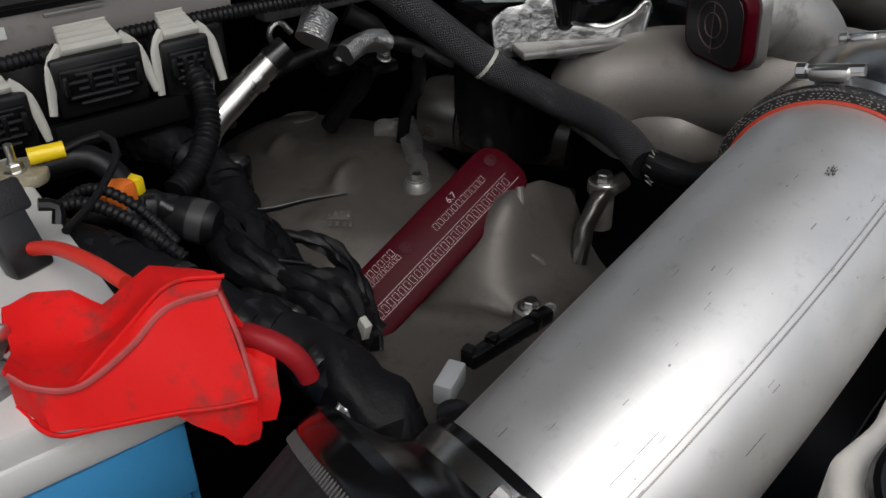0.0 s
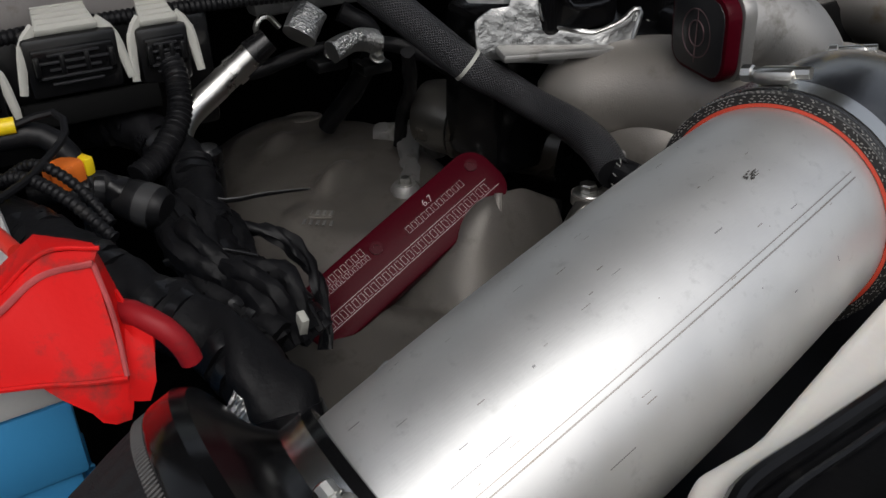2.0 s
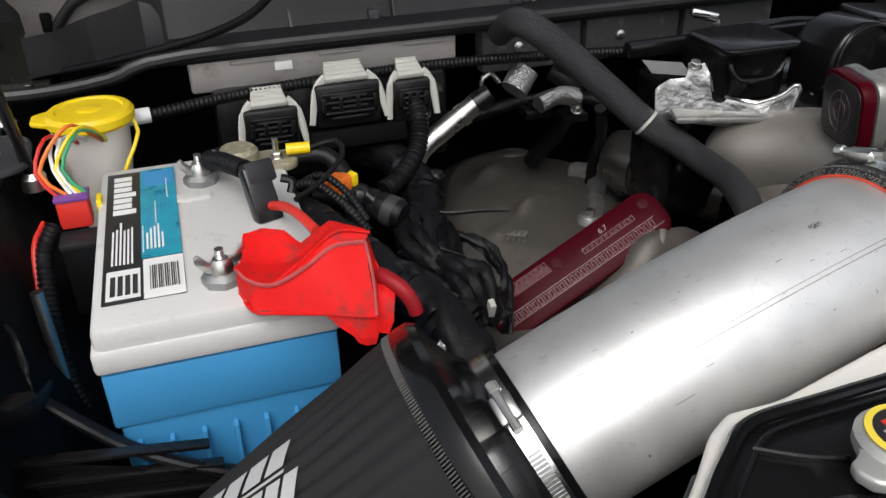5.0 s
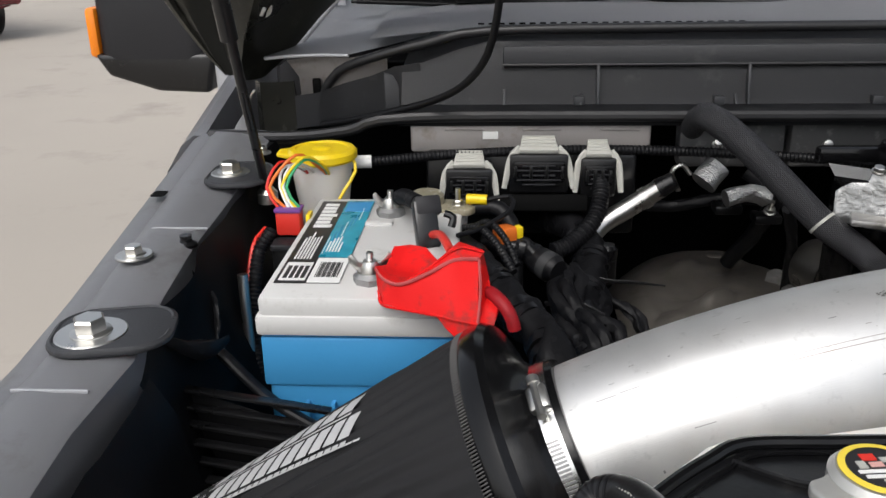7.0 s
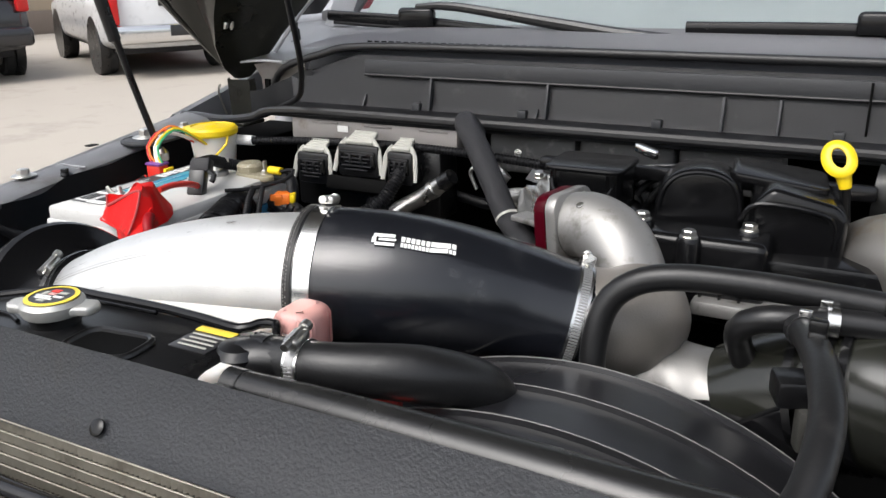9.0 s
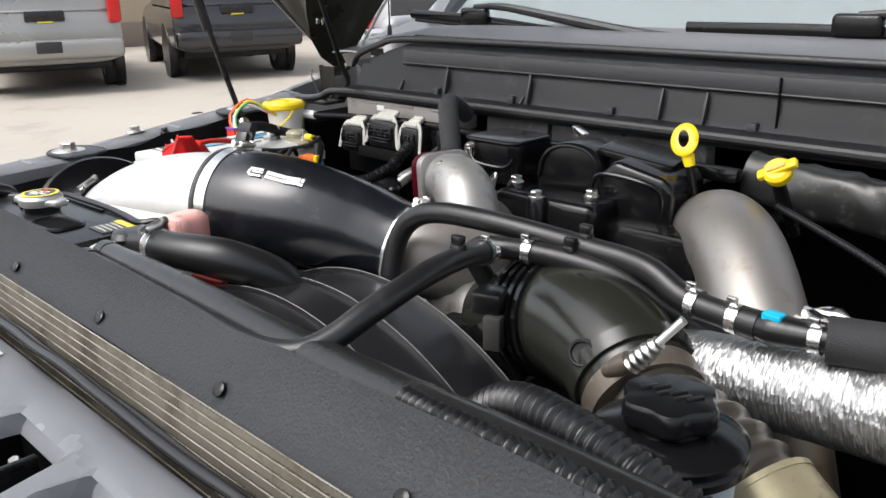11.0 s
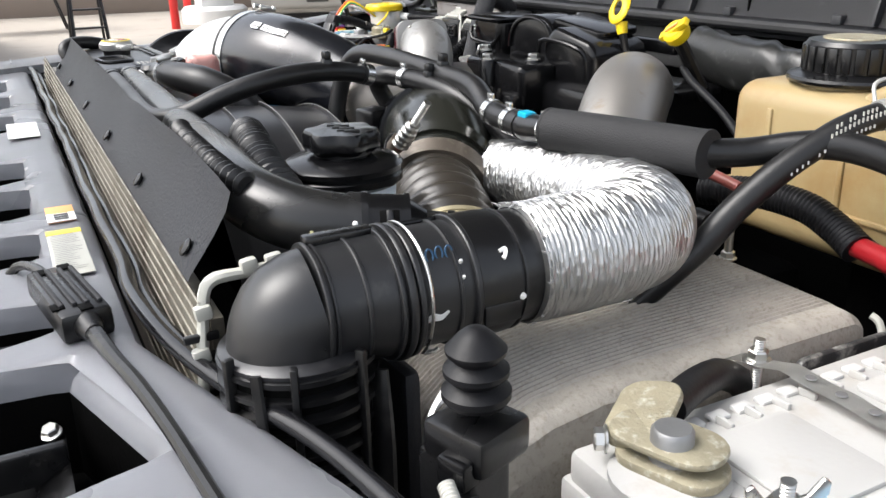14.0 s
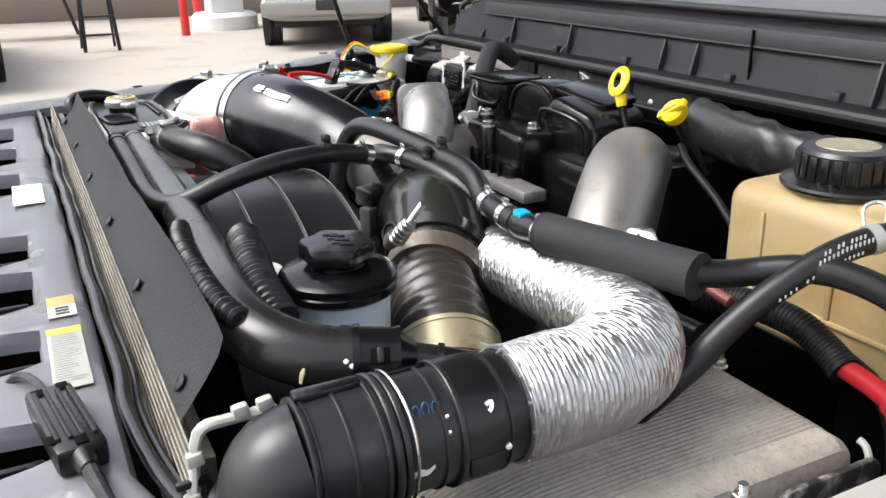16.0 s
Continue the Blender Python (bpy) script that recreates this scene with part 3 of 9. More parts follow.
def car(name, at, yaw, paint, label, w=2.0, h=1.92, length=5.1, pickup=False, front=False):
    """A parked vehicle with its tail (or nose) at `at`, its length running away along local +y."""
    m = pose(at[0], at[1], 0, 0, 0, yaw)
    c = thing(name, at, label, "car", "parked vehicles")

    def put(n, bm, material, parent=None, lab=""):
        bm.transform(m)
        return part(n, bm, material, parent or c, lab)

    lo = 0.42
    # lower body: one shaped shell through stations along the car
    def section(y, half, z0, z1):
        pts = []
        for k in range(24):
            a = 2 * math.pi * k / 24
            cs, sn = math.cos(a), math.sin(a)
            pts.append((half * math.copysign(abs(cs) ** 0.35, cs), y, (z0 + z1) / 2 + (z1 - z0) / 2 * math.copysign(abs(sn) ** 0.35, sn)))
        return pts

    belt = 1.12
    stations = [(0.0, w * 0.44, lo + 0.12, belt - 0.1), (0.06, w * 0.485, lo, belt), (0.8, w * 0.5, lo - 0.08, belt), (length - 1.2, w * 0.5, lo - 0.08, belt),
                (length - 0.2, w * 0.47, lo, belt - 0.12), (length, w * 0.42, lo + 0.1, belt - 0.25)]
    rows = [section(*s) for s in stations]
    bm = bmesh.new()
    g = [[bm.verts.new(p) for p in r] for r in rows]
    for a, b in zip(g, g[1:]):
        for k in range(24):
            bm.faces.new((a[k], a[(k + 1) % 24], b[(k + 1) % 24], b[k]))
    bm.faces.new(g[0][::-1])
    bm.faces.new(g[-1])
    body = put("body", bm, paint)
    y0, y1 = (1.75, 3.6) if pickup else (0.02, length - 1.75)
    bm = bmesh.new()
    sect = [(y0, w * 0.46, belt - 0.03), (y0 + 0.22, w * 0.38, h), (y1 - 0.75, w * 0.38, h), (y1 + 0.25, w * 0.45, belt - 0.03)]
    lo_ring = [bm.verts.new((sx * sect[i][1], sect[i][0], sect[i][2])) for i in (0, 3) for sx in (-1, 1)]
    hi_ring = [bm.verts.new((sx * sect[i][1], sect[i][0], sect[i][2])) for i in (1, 2) for sx in (-1, 1)]
    for q in ((0, 1), (1, 3), (3, 2), (2, 0)):
        bm.faces.new((lo_ring[q[0]], lo_ring[q[1]], hi_ring[q[1]], hi_ring[q[0]]))
    bm.faces.new(hi_ring)
    bm.faces.new(lo_ring)
    bmesh.ops.bevel(bm, geom=bm.edges[:], offset=0.07, segments=3, affect="EDGES", profile=0.5)
    put("cabin", bm, paint)
    for sx in (-1, 1):
        yy = y0 + 0.35
        for k in range(3 if not pickup else 2):
            wl = (y1 - y0 - 0.6) / (3 if not pickup else 2)
            b2 = bm_box(0, yy + wl * (k + 0.5), (belt + h) / 2 - 0.02, 0.02, wl - 0.1, (h - belt) * 0.62, 0.008)
            b2.transform(pose(sx * (w * 0.425), 0, 0) @ pose(0, 0, 0, 0, 0, 0))
            put("side_window", b2, GLASSBLACK)
    put("rear_window", bm_box(0, y0 + 0.09, (belt + h) / 2 + 0.03, w * 0.66, 0.05, (h - belt) * 0.62, 0.02, rx=-15), GLASSBLACK)
    put("bumper", bm_box(0, -0.05, 0.62, w * 0.96, 0.28, 0.26, 0.07, seg=4), CHROME if pickup else paint)
    put("number_plate", bm_box(0, -0.2, 0.66, 0.32, 0.012, 0.15, 0.004), LABELBLACK)
    if not front:
        for sx in (-1, 1):
            put("tail_lamp", bm_box(sx * w * 0.445, 0.0, 1.2 if not pickup else 1.0, 0.17, 0.16, 0.5, 0.04), TAILRED)
        put("tailgate_handle", bm_box(0, -0.012, 1.06, 0.5, 0.05, 0.14, 0.02), BLACK)
        put("badge", bm_box(0.0, -0.012, 1.0, 0.2, 0.03, 0.06, 0.01), LABELYELLOW)
    else:
        put("grille", bm_box(0, -0.02, 0.98, w * 0.5, 0.06, 0.28, 0.03), CHROME)
        for sx in (-1, 1):
            put("headlamp", bm_box(sx * w * 0.38, 0.0, 0.98, 0.32, 0.1, 0.22, 0.04), CHROME)
    for wx in (-1, 1):
        for wy in (1.0, length - 1.0):
            base = pose(wx * w * 0.43, wy, 0.38, 0, 90, 0)
            ty = put("wheel", bm_lathe([(0.22, -0.12), (0.36, -0.13), (0.385, -0.1), (0.385, 0.1), (0.36, 0.13), (0.22, 0.12)], base, 32), TYRE)
            put("rim", bm_lathe([(0.225, -0.125), (0.2, -0.08), (0.06, -0.1), (0.05, 0.1), (0.2, 0.08), (0.225, 0.125)], base, 24), CHROME if pickup else CARSILVER, ty)
            put("wheel_arch", bm_lathe([(0.44, -0.06), (0.46, 0.0), (0.44, 0.07)], pose(wx * w * 0.47, wy, 0.4, 0, 90, 0), 28), BLACK, body)
    put("underside", bm_box(0, length / 2, 0.38, w * 0.8, length * 0.85, 0.14, 0.03), BLACKMATTE)
    return c


car("parked_suv", (-11.35, 4.25, 0), 71, CARSILVER, "pewter-grey full-size SUV parked with its tail towards the truck")
car("parked_suv", (-10.95, 6.98, 0), 69, CARBLACK, "black full-size SUV parked with its tail towards the truck")
car("parked_pickup", (-8.95, 9.05, 0), 60, CARWHITE, "white pickup with a chrome bumper parked in the row", pickup=True)
car("parked_suv", (-8.1, 11.5, 0), 55, CARMAROON, "maroon SUV with chrome wheels parked in the row", h=1.8)
car("parked_pickup", (-9.6, -1.15, 0), 93, CARBLUE, "dark blue pickup with a chrome front end, parked nose out", pickup=True, front=True)

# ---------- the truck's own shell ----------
# floor, firewall, carrier and aprons carry the bay's shade in their near-black colour
bay = solid("bay_floor", bm_box(0.15, 0.5, 0.62, 1.9, 1.5, 0.04, 0.0), DEEP, "floor of the engine bay, near-black with the shade in its colour", "engine bay", kind="structure")
solid("firewall", bm_box(0.15, 1.06, 0.98, 1.8, 0.03, 0.68, 0.004), DEEP, "firewall behind the engine, near-black with the shade in its colour", "firewall", kind="structure")
solid("front_crossmember", bm_box(0.15, 0.03, 0.86, 1.7, 0.05, 0.44, 0.01), DEEP, "lower radiator carrier, near-black with the shade in its colour", "radiator support", kind="structure")
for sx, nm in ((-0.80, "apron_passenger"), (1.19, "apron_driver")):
    solid(nm, bm_box(sx, 0.35, 0.90, 0.03, 1.4, 0.52, 0.004), DEEP, "inner fender apron, near-black with the bay's shade in its colour", "fender apron", kind="structure")

# passenger fender: inner flange and the outer skin
fender = thing("fender_passenger", (-0.86, 0.5, 1.2), "dark grey painted front fender with its bolted inner flange", "fender", kind="structure")


def fz(y):
    return 1.215 + (0.105 if y > 0.293 else 0.05) * (y - 0.293)


ys = [-0.38, -0.23, -0.08, 0.07, 0.165, 0.262, 0.362, 0.462, 0.562, 0.66, 0.735, 0.80]
inner = [-0.730, -0.730, -0.731, -0.737, -0.743, -0.737, -0.750, -0.755, -0.752, -0.750, -0.752, -0.756]
rows = []
for y, xi in zip(ys, inner):
    z = fz(y)
    o = -0.03 * max(0.0, min(1.0, (y - 0.3) / 0.5))
    rows.append([(xi + 0.004, y, z - 0.05), (xi + 0.002, y, z - 0.006), (xi - 0.006, y, z), (-0.792 + o * 0.5, y, z + 0.002), (-0.800 + o, y, z + 0.001), (-0.808 + o, y, z - 0.005), (-0.818 + o, y, z - 0.004),
                 (-0.834 + o, y, z - 0.012), (-0.850 + o, y, z - 0.06), (-0.860 + o, y, z - 0.2), (-0.866 + o, y, z - 0.45)])
part("panel", bm_sheet(rows, 0.002), FENDERPAINT, fender)
# the narrow strip that runs on behind the hinge opening, and a near-black box painted as the opening's shade
rows = []
for y in (0.796, 0.84, 0.89, 0.94, 0.99, 1.04, 1.09):
    z = 1.2615 + 0.21 * (y - 0.80)
    xi = -0.846 - 0.02 * (y - 0.80)
    rows.append([(xi, y, z - 0.05), (xi - 0.002, y, z), (xi - 0.016, y, z + 0.002), (xi - 0.035, y, z - 0.012), (xi - 0.06, y, z - 0.05), (xi - 0.07, y, z - 0.12), (xi - 0.075, y, z - 0.4)])
part("rear_strip", bm_sheet(rows, 0.002), FENDERPAINT, fender)
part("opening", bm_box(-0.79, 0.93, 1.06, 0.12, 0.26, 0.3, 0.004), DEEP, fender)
for fx, fy, r, wsh in ((-0.778, 0.284, 0.0135, 0.030), (-0.797, 0.423, 0.009, 0.018), (-0.763, 0.634, 0.012, 0.023), (-0.742, 0.70, 0.007, 0.012)):
    hex_bolt((fx, fy, fz(fy) + 0.006), (0, 0, 1), r, fender, washer=wsh)
for fx, fy in ((-0.798, 0.138), (-0.829, 0.577), (-0.795, 0.05)):
    part("slot", bm_prism(rounded(0.016, 0.020, 0.004), 0.001, pose(fx, fy, fz(fy) + 0.0025)), DEEP, fender)
for fy in (0.492, 0.207, -0.10):
    part("seam", bm_box(-0.776, fy, fz(fy) + 0.0012, 0.06, 0.003, 0.003, 0.001), FENDERPAINT, fender)
# dark pressed brackets under the two large bolts
for fx, fy, w_, ln, rz_ in ((-0.763, 0.293, 0.10, 0.085, 12), (-0.751, 0.633, 0.075, 0.10, 4)):
    br = part("bracket", bm_prism(rounded(w_, ln, 0.03), 0.005, pose(fx, fy, fz(fy) + 0.001, 0, 0, rz_), 0.0015), COWL, fender)
    part("bracket_rim", bm_tube([Vector((fx, fy, fz(fy) + 0.005)) + Matrix.Rotation(radians(rz_), 3, "Z") @ V(q[0] * 0.93, q[1] * 0.93, 0) for q in rounded(w_, ln, 0.03)], 0.0022, 6, 0.01), COWL, br)

# splash apron folds and the black louvred tray beside the battery
apron = thing("splash_apron", (-0.7576, 0.4343, 1.0993), "crumpled black rubber splash apron along the fender", "splash apron")


def fold(x, y, k):
    n_ = noise.noise(V(y * 9, k * 0.9, 2.0)) * 0.014 + noise.noise(V(y * 23, k * 2.1, 7.0)) * 0.005
    return (x + n_ + 0.010 * k, y, fz(y) - 0.004 - 0.032 * k + 0.006 * noise.noise(V(y * 14, k, 4.0)))


part("sheet", bm_sheet([[fold(-0.742, 0.262 + 0.0125 * i, k) for i in range(42)] for k in range(9)], 0.002), RUBBER, apron)
part("front_sheet", bm_sheet([[Vector(fold(-0.72, -0.338 + 0.02 * i, k)) - V(0, 0, 0.016) for i in range(31)] for k in range(9)], 0.002), RUBBER, apron)
for a_, b_, c_ in (((-0.7553, 0.4507, 1.2059), (-0.731, 0.4371, 1.1746), (-0.7205, 0.3975, 1.1351)), ((-0.7339, 0.3149, 1.1979), (-0.7083, 0.3473, 1.1725), (-0.6989, 0.3809, 1.166))):
    part("fold", bm_tube([a_, b_, c_], [0.004, 0.010, 0.004], 10, 0.004, flat=0.4, rough=0.003), RUBBER, apron)
part("clip", bm_lathe([(0.011, 0), (0.011, 0.003), (0.006, 0.006), (0.006, 0.012)], pose(-0.7608, 0.4657, 1.2274), 14), BLACK, apron)

tray = thing("louvred_air_panel", (-0.7164, 0.2961, 1.0006), "black plastic louvred panel beside the battery", "air panel")
part("top_rail", bm_tube([(-0.7771, 0.2989, 1.1868), (-0.738, 0.3425, 1.174), (-0.7154, 0.3779, 1.1597), (-0.6767, 0.3575, 1.1372), (-0.6452, 0.3333, 1.1271), (-0.59, 0.3161, 1.1055), (-0.512, 0.315, 1.0751)], 0.005, 12, flat=1.8), RUBBER, tray)
part("panel", bm_sheet([[(-0.77 + 0.26 * t, 0.335 - 0.03 * t - 0.02 * k, 1.155 - 0.07 * t - 0.06 * k) for t in [i / 10 for i in range(11)]] for k in range(7)], 0.004), RUBBER, tray)
for k in range(6):
    part("louvre", bm_box(-0.677 + 0.008 * k, 0.325 - 0.009 * k, 1.138 - 0.013 * k, 0.17, 0.010, 0.0035, 0.0012, ry=9), BLACK, tray)
part("side_wall", bm_sheet([[(-0.73 + 0.02 * k, 0.295 - 0.12 * i, 1.155 - 0.01 * i - 0.14 * k) for i in range(6)] for k in range(4)], 0.004), RUBBER, tray)

# the rest of the truck round the bay: plain outer panels, cab and wheels
body = thing("truck_body", (0.15, 1.5, 0.4), "grey pickup body panels round the open engine bay", "pickup truck", kind="structure")
part("driver_fender", bm_sheet([[(1.215, y, 0.55), (1.235, y, 0.85), (1.225, y, 1.12), (1.20, y, 1.185), (1.17, y, 1.195), (1.14, y, 1.19), (1.135, y, 1.10)] for y in [-0.35 + 0.12 * i for i in range(11)]], 0.004), FENDERPAINT, body)
part("front_panel", bm_box(0.15, -0.39, 0.83, 2.05, 0.05, 0.56, 0.03, seg=3), FENDERPAINT, body)
part("front_bumper", bm_box(0.15, -0.45, 0.52, 2.08, 0.16, 0.24, 0.05, seg=4), CHROME, body)
part("front_grille", bm_box(0.15, -0.42, 0.86, 1.2, 0.02, 0.36, 0.02), BLACK, body)
for sx in (-0.935, 1.235):
    part("cab_side", bm_box(sx, 2.15, 0.98, 0.06, 1.9, 0.86, 0.03, seg=3), FENDERPAINT, body)
    part("front_pillar", bm_tube([(sx * 0.9 + 0.02, 1.28, 1.40), (sx * 0.82 + 0.03, 2.0, 2.0)], 0.035, 10), FENDERPAINT, body)
    for wy in (0.45,):
        wh = part("wheel", bm_lathe([(0.24, -0.11), (0.37, -0.12), (0.40, -0.08), (0.40, 0.08), (0.37, 0.12), (0.24, 0.11)], pose(0.15 + (sx - 0.15) * 0.9, wy, 0.40, 0, 90, 0), 40), TYRE, body)
        part("rim", bm_lathe([(0.245, -0.11), (0.22, -0.06), (0.07, -0.09), (0.07, 0.09), (0.22, 0.06), (0.245, 0.11)], pose(0.15 + (sx - 0.15) * 0.9, wy, 0.40, 0, 90, 0), 28), CHROME, wh)
part("roof", bm_box(0.15, 2.5, 2.0, 1.75, 1.25, 0.06, 0.03, seg=3), FENDERPAINT, body)
part("cab_back", bm_box(0.15, 3.1, 1.28, 2.1, 0.05, 1.45, 0.02), FENDERPAINT, body)
part("cab_floor", bm_box(0.15, 2.1, 0.6, 2.1, 2.0, 0.06, 0.01), BLACKMATTE, body)
part("dashboard", bm_box(0.15, 1.32, 1.18, 2.0, 0.3, 0.34, 0.05), BLACKMATTE, body)

# cowl: vertical panel with ribs, ledge, top seal
cowl = thing("cowl_panel", (0.1, 0.82, 1.28), "black plastic cowl panel with upright ribs and a rubber seal", "cowl", kind="structure")


def cz(x, base):
    """Height of the cowl's edges: they drop and round off towards the passenger side."""
    d = max(0.0, -0.44 - x)
    return base - 0.9 * d * d / 0.12 if d < 0.2 else base - 0.3 - 0.8 * (d - 0.2)


xs = [-0.575, -0.54, -0.50, -0.46, -0.42] + [-0.36 + 0.06 * i for i in range(28)]
rows = []
for x in xs:
    lift = 0.10 * max(0.0, min(1.0, (-0.48 - x) / 0.2))
    top = 1.385 - 0.35 * max(0, -0.47 - x)
    rows.append([(x, 0.756, 1.284), (x, 0.752, 1.293), (x, 0.757, 1.299), (x, 0.79, 1.301), (x, 0.798, 1.303), (x, 0.803, 1.312), (x, 0.815, top - 0.012), (x, 0.822, top - 0.003), (x, 0.84, top),
                 (x, 0.95, top + 0.012)])
part("panel", bm_sheet(rows, 0.003), COWL, cowl)
part("seal", bm_tube([(-0.70, 0.89, 1.30), (-0.672, 0.876, 1.335), (-0.62, 0.848, 1.358), (-0.54, 0.830, 1.380), (-0.46, 0.825, 1.395), (-0.2, 0.823, 1.398), (0.3, 0.823, 1.398), (0.8, 0.823, 1.398), (1.2, 0.823, 1.398)], 0.0065, 12, 0.02), SEAL, cowl)
part("ledge_seal", bm_tube([(-0.84, 0.80, 1.262), (-0.72, 0.775, 1.266), (-0.64, 0.758, 1.278), (-0.56, 0.752, 1.296), (-0.2, 0.750, 1.298), (0.5, 0.750, 1.298), (1.2, 0.750, 1.298)], 0.0075, 10, 0.02), SEAL, cowl)
for rx_, hh in ((-0.318, 0.05), (-0.125, 0.05), (0.124, 0.045), (0.195, 0.045), (0.5, 0.05), (0.58, 0.05), (-0.44, 0.018), (-0.14, 0.012), (-0.34, 0.012)):
    part("rib", bm_prism([(0, 0), (0.016, 0), (0.010, hh * 0.5), (0.004, hh), (0, hh)], 0.004, Matrix.Translation((rx_, 0.806, 1.304)) @ Matrix(((0, 0, 1, 0), (-1, 0, 0, 0), (0, 1, 0, 0), (0, 0, 0, 1))), 0.0008), COWL, cowl)
part("upper_band", bm_box(0.40, 0.8085, 1.3655, 1.68, 0.006, 0.024, 0.002), COWL, cowl)
part("band_lip", bm_tube([(-0.44, 0.8055, 1.3535), (0.3, 0.8055, 1.3535), (1.24, 0.8055, 1.3535)], 0.0022, 8, 0.05), SEAL, cowl)
part("groove", bm_box(0.3, 0.8035, 1.341, 0.003, 0.004, 0.07, 0.0005), DEEP, cowl)
part("upper_step", bm_sheet([[(x, 0.826, 1.372 - 0.30 * max(0, -0.47 - x)), (x, 0.818, 1.369 - 0.30 * max(0, -0.47 - x)), (x, 0.813, 1.362 - 0.30 * max(0, -0.47 - x)), (x, 0.812, 1.356 - 0.30 * max(0, -0.47 - x))] for x in [-0.64 + 0.06 * i for i in range(32)] if x > -0.58], 0.002), COWL, cowl)
for rx_ in (-0.34, -0.16, 0.04, 0.27, 0.45):
    part("clip", bm_box(rx_, 0.798, 1.308, 0.014, 0.012, 0.012, 0.002), COWL, cowl)
part("cowl_grille", bm_sheet([[(x, 0.845 + 0.05 * k, 1.396 + 0.0035 * k - 0.10 * max(0, -0.5 - x)) for k in range(6)] for x in [-0.62 + 0.09 * i for i in range(21)]], 0.003), GRILLE, cowl)
for i in range(26):
    part("grille_slot", bm_box(-0.47 + 0.014 * i, 0.872, 1.3992, 0.008, 0.004, 0.002, 0.0), DEEP, cowl)
# stepped black end of the cowl beside the hinge
part("end_step", bm_sheet([[(-0.735, 0.868, z0), (-0.70, 0.862, z0 + 0.006), (-0.66, 0.852, z0 + 0.014 * s_), (-0.62, 0.838, z0 + 0.022 * s_), (-0.585, 0.822, z0 + 0.032 * s_), (-0.55, 0.815, z0 + 0.036 * s_)] for z0, s_ in ((1.255, 0.6), (1.275, 1.0), (1.298, 1.4), (1.302, 1.5))], 0.003), COWL, cowl)
part("end_fin", bm_prism([(0, 0), (0.05, 0), (0.012, 0.062), (0, 0.066)], 0.004, Matrix.Translation((-0.60, 0.825, 1.276)) @ pose(0, 0, 0, 90, 0, 0), 0.001), COWL, cowl)

# painted corner by the hinge with its jet, and the dark cavity beside it
corner = thing("cowl_corner", (-0.70, 0.95, 1.25), "pale grey painted body corner below the windshield", "body corner", kind="structure")
part("top", bm_sheet([[(-0.784 + 0.0 * k - 0.02 * k, 0.907 + 0.06 * k, 1.350 + 0.008 * k), (-0.745 - 0.012 * k, 0.895 + 0.06 * k, 1.355 + 0.008 * k), (-0.70 - 0.006 * k, 0.885 + 0.06 * k, 1.358 + 0.008 * k),
                       (-0.655, 0.872 + 0.06 * k, 1.359 + 0.008 * k), (-0.60, 0.862 + 0.06 * k, 1.372 + 0.007 * k), (-0.54, 0.855 + 0.06 * k, 1.388 + 0.005 * k)] for k in range(7)], 0.003), FENDERPAINT, corner)
part("face", bm_sheet([[(-0.752 + 0.02 * math.sin(k), 0.905, 1.347 - 0.024 * k), (-0.71, 0.893, 1.353 - 0.024 * k), (-0.655, 0.876, 1.354 - 0.024 * k), (-0.60, 0.862, 1.364 - 0.024 * k)] for k in range(4)], 0.002), GREYBOX, corner)
part("slot", bm_box(-0.706, 0.886, 1.313, 0.012, 0.006, 0.022, 0.002), DEEP, corner)
part("edge", bm_tube([(-0.784, 0.907, 1.349), (-0.745, 0.893, 1.354), (-0.70, 0.882, 1.357), (-0.655, 0.870, 1.358)], 0.0025, 8), FENDERPAINT, corner)
part("pillar", bm_sheet([[(-0.80 - 0.02 * k, 1.20 + 0.1 * k, 1.385 + 0.09 * k), (-0.74 - 0.02 * k, 1.17 + 0.1 * k, 1.40 + 0.09 * k), (-0.705 - 0.02 * k, 1.16 + 0.1 * k, 1.40 + 0.09 * k)] for k in range(7)], 0.004), FENDERPAINT, corner)
part("jet", bm_lathe([(0.019, 0), (0.015, 0.003), (0.006, 0.006), (0.005, 0.026), (0.002, 0.03), (0.0016, 0.11)], pose(-0.762, 1.06, 1.373), 16), BLACK, corner)

# raised hood, leaning over the bay, with its pressed corner and hinge
hood = thing("raised_hood", (0.15, 0.9, 1.5), "dark olive-black hood held open above the bay", "hood")
part("skin", bm_sheet([[(-0.90 + 0.15 * i, 0.80 - 0.085 * k, 1.62 + 0.115 * k + 0.02 * math.sin(math.pi * i / 14)) for i in range(15)] for k in range(9)], 0.02), DARKPAINT, hood)
left_edge = [(-0.862, 0.968, 1.318), (-0.878, 0.945, 1.352), (-0.892, 0.91, 1.395), (-0.903, 0.86, 1.45), (-0.91, 0.78, 1.54), (-0.91, 0.64, 1.74)]
right_edge = [(-0.795, 0.945, 1.318), (-0.755, 0.945, 1.352), (-0.705, 0.945, 1.405), (-0.64, 0.94, 1.462), (-0.50, 0.92, 1.54), (-0.10, 0.82, 1.70)]
rows = []
for (a_, b_), k in zip(zip(left_edge, right_edge), range(6)):
    r_ = []
    for i in range(13):
        t = i / 12
        p = Vector(a_).lerp(Vector(b_), t)
        bulge = (0.030 if k else 0.018) * (math.sin(math.pi * t) ** 0.6) + 0.02 * math.exp(-((t - 0.5) / 0.12) ** 2) * min(k, 2) - 0.014 * math.exp(-((t - 0.22) / 0.07) ** 2)
        r_.append(p + V(0.0, -bulge, -bulge * 0.3))
    rows.append(r_)
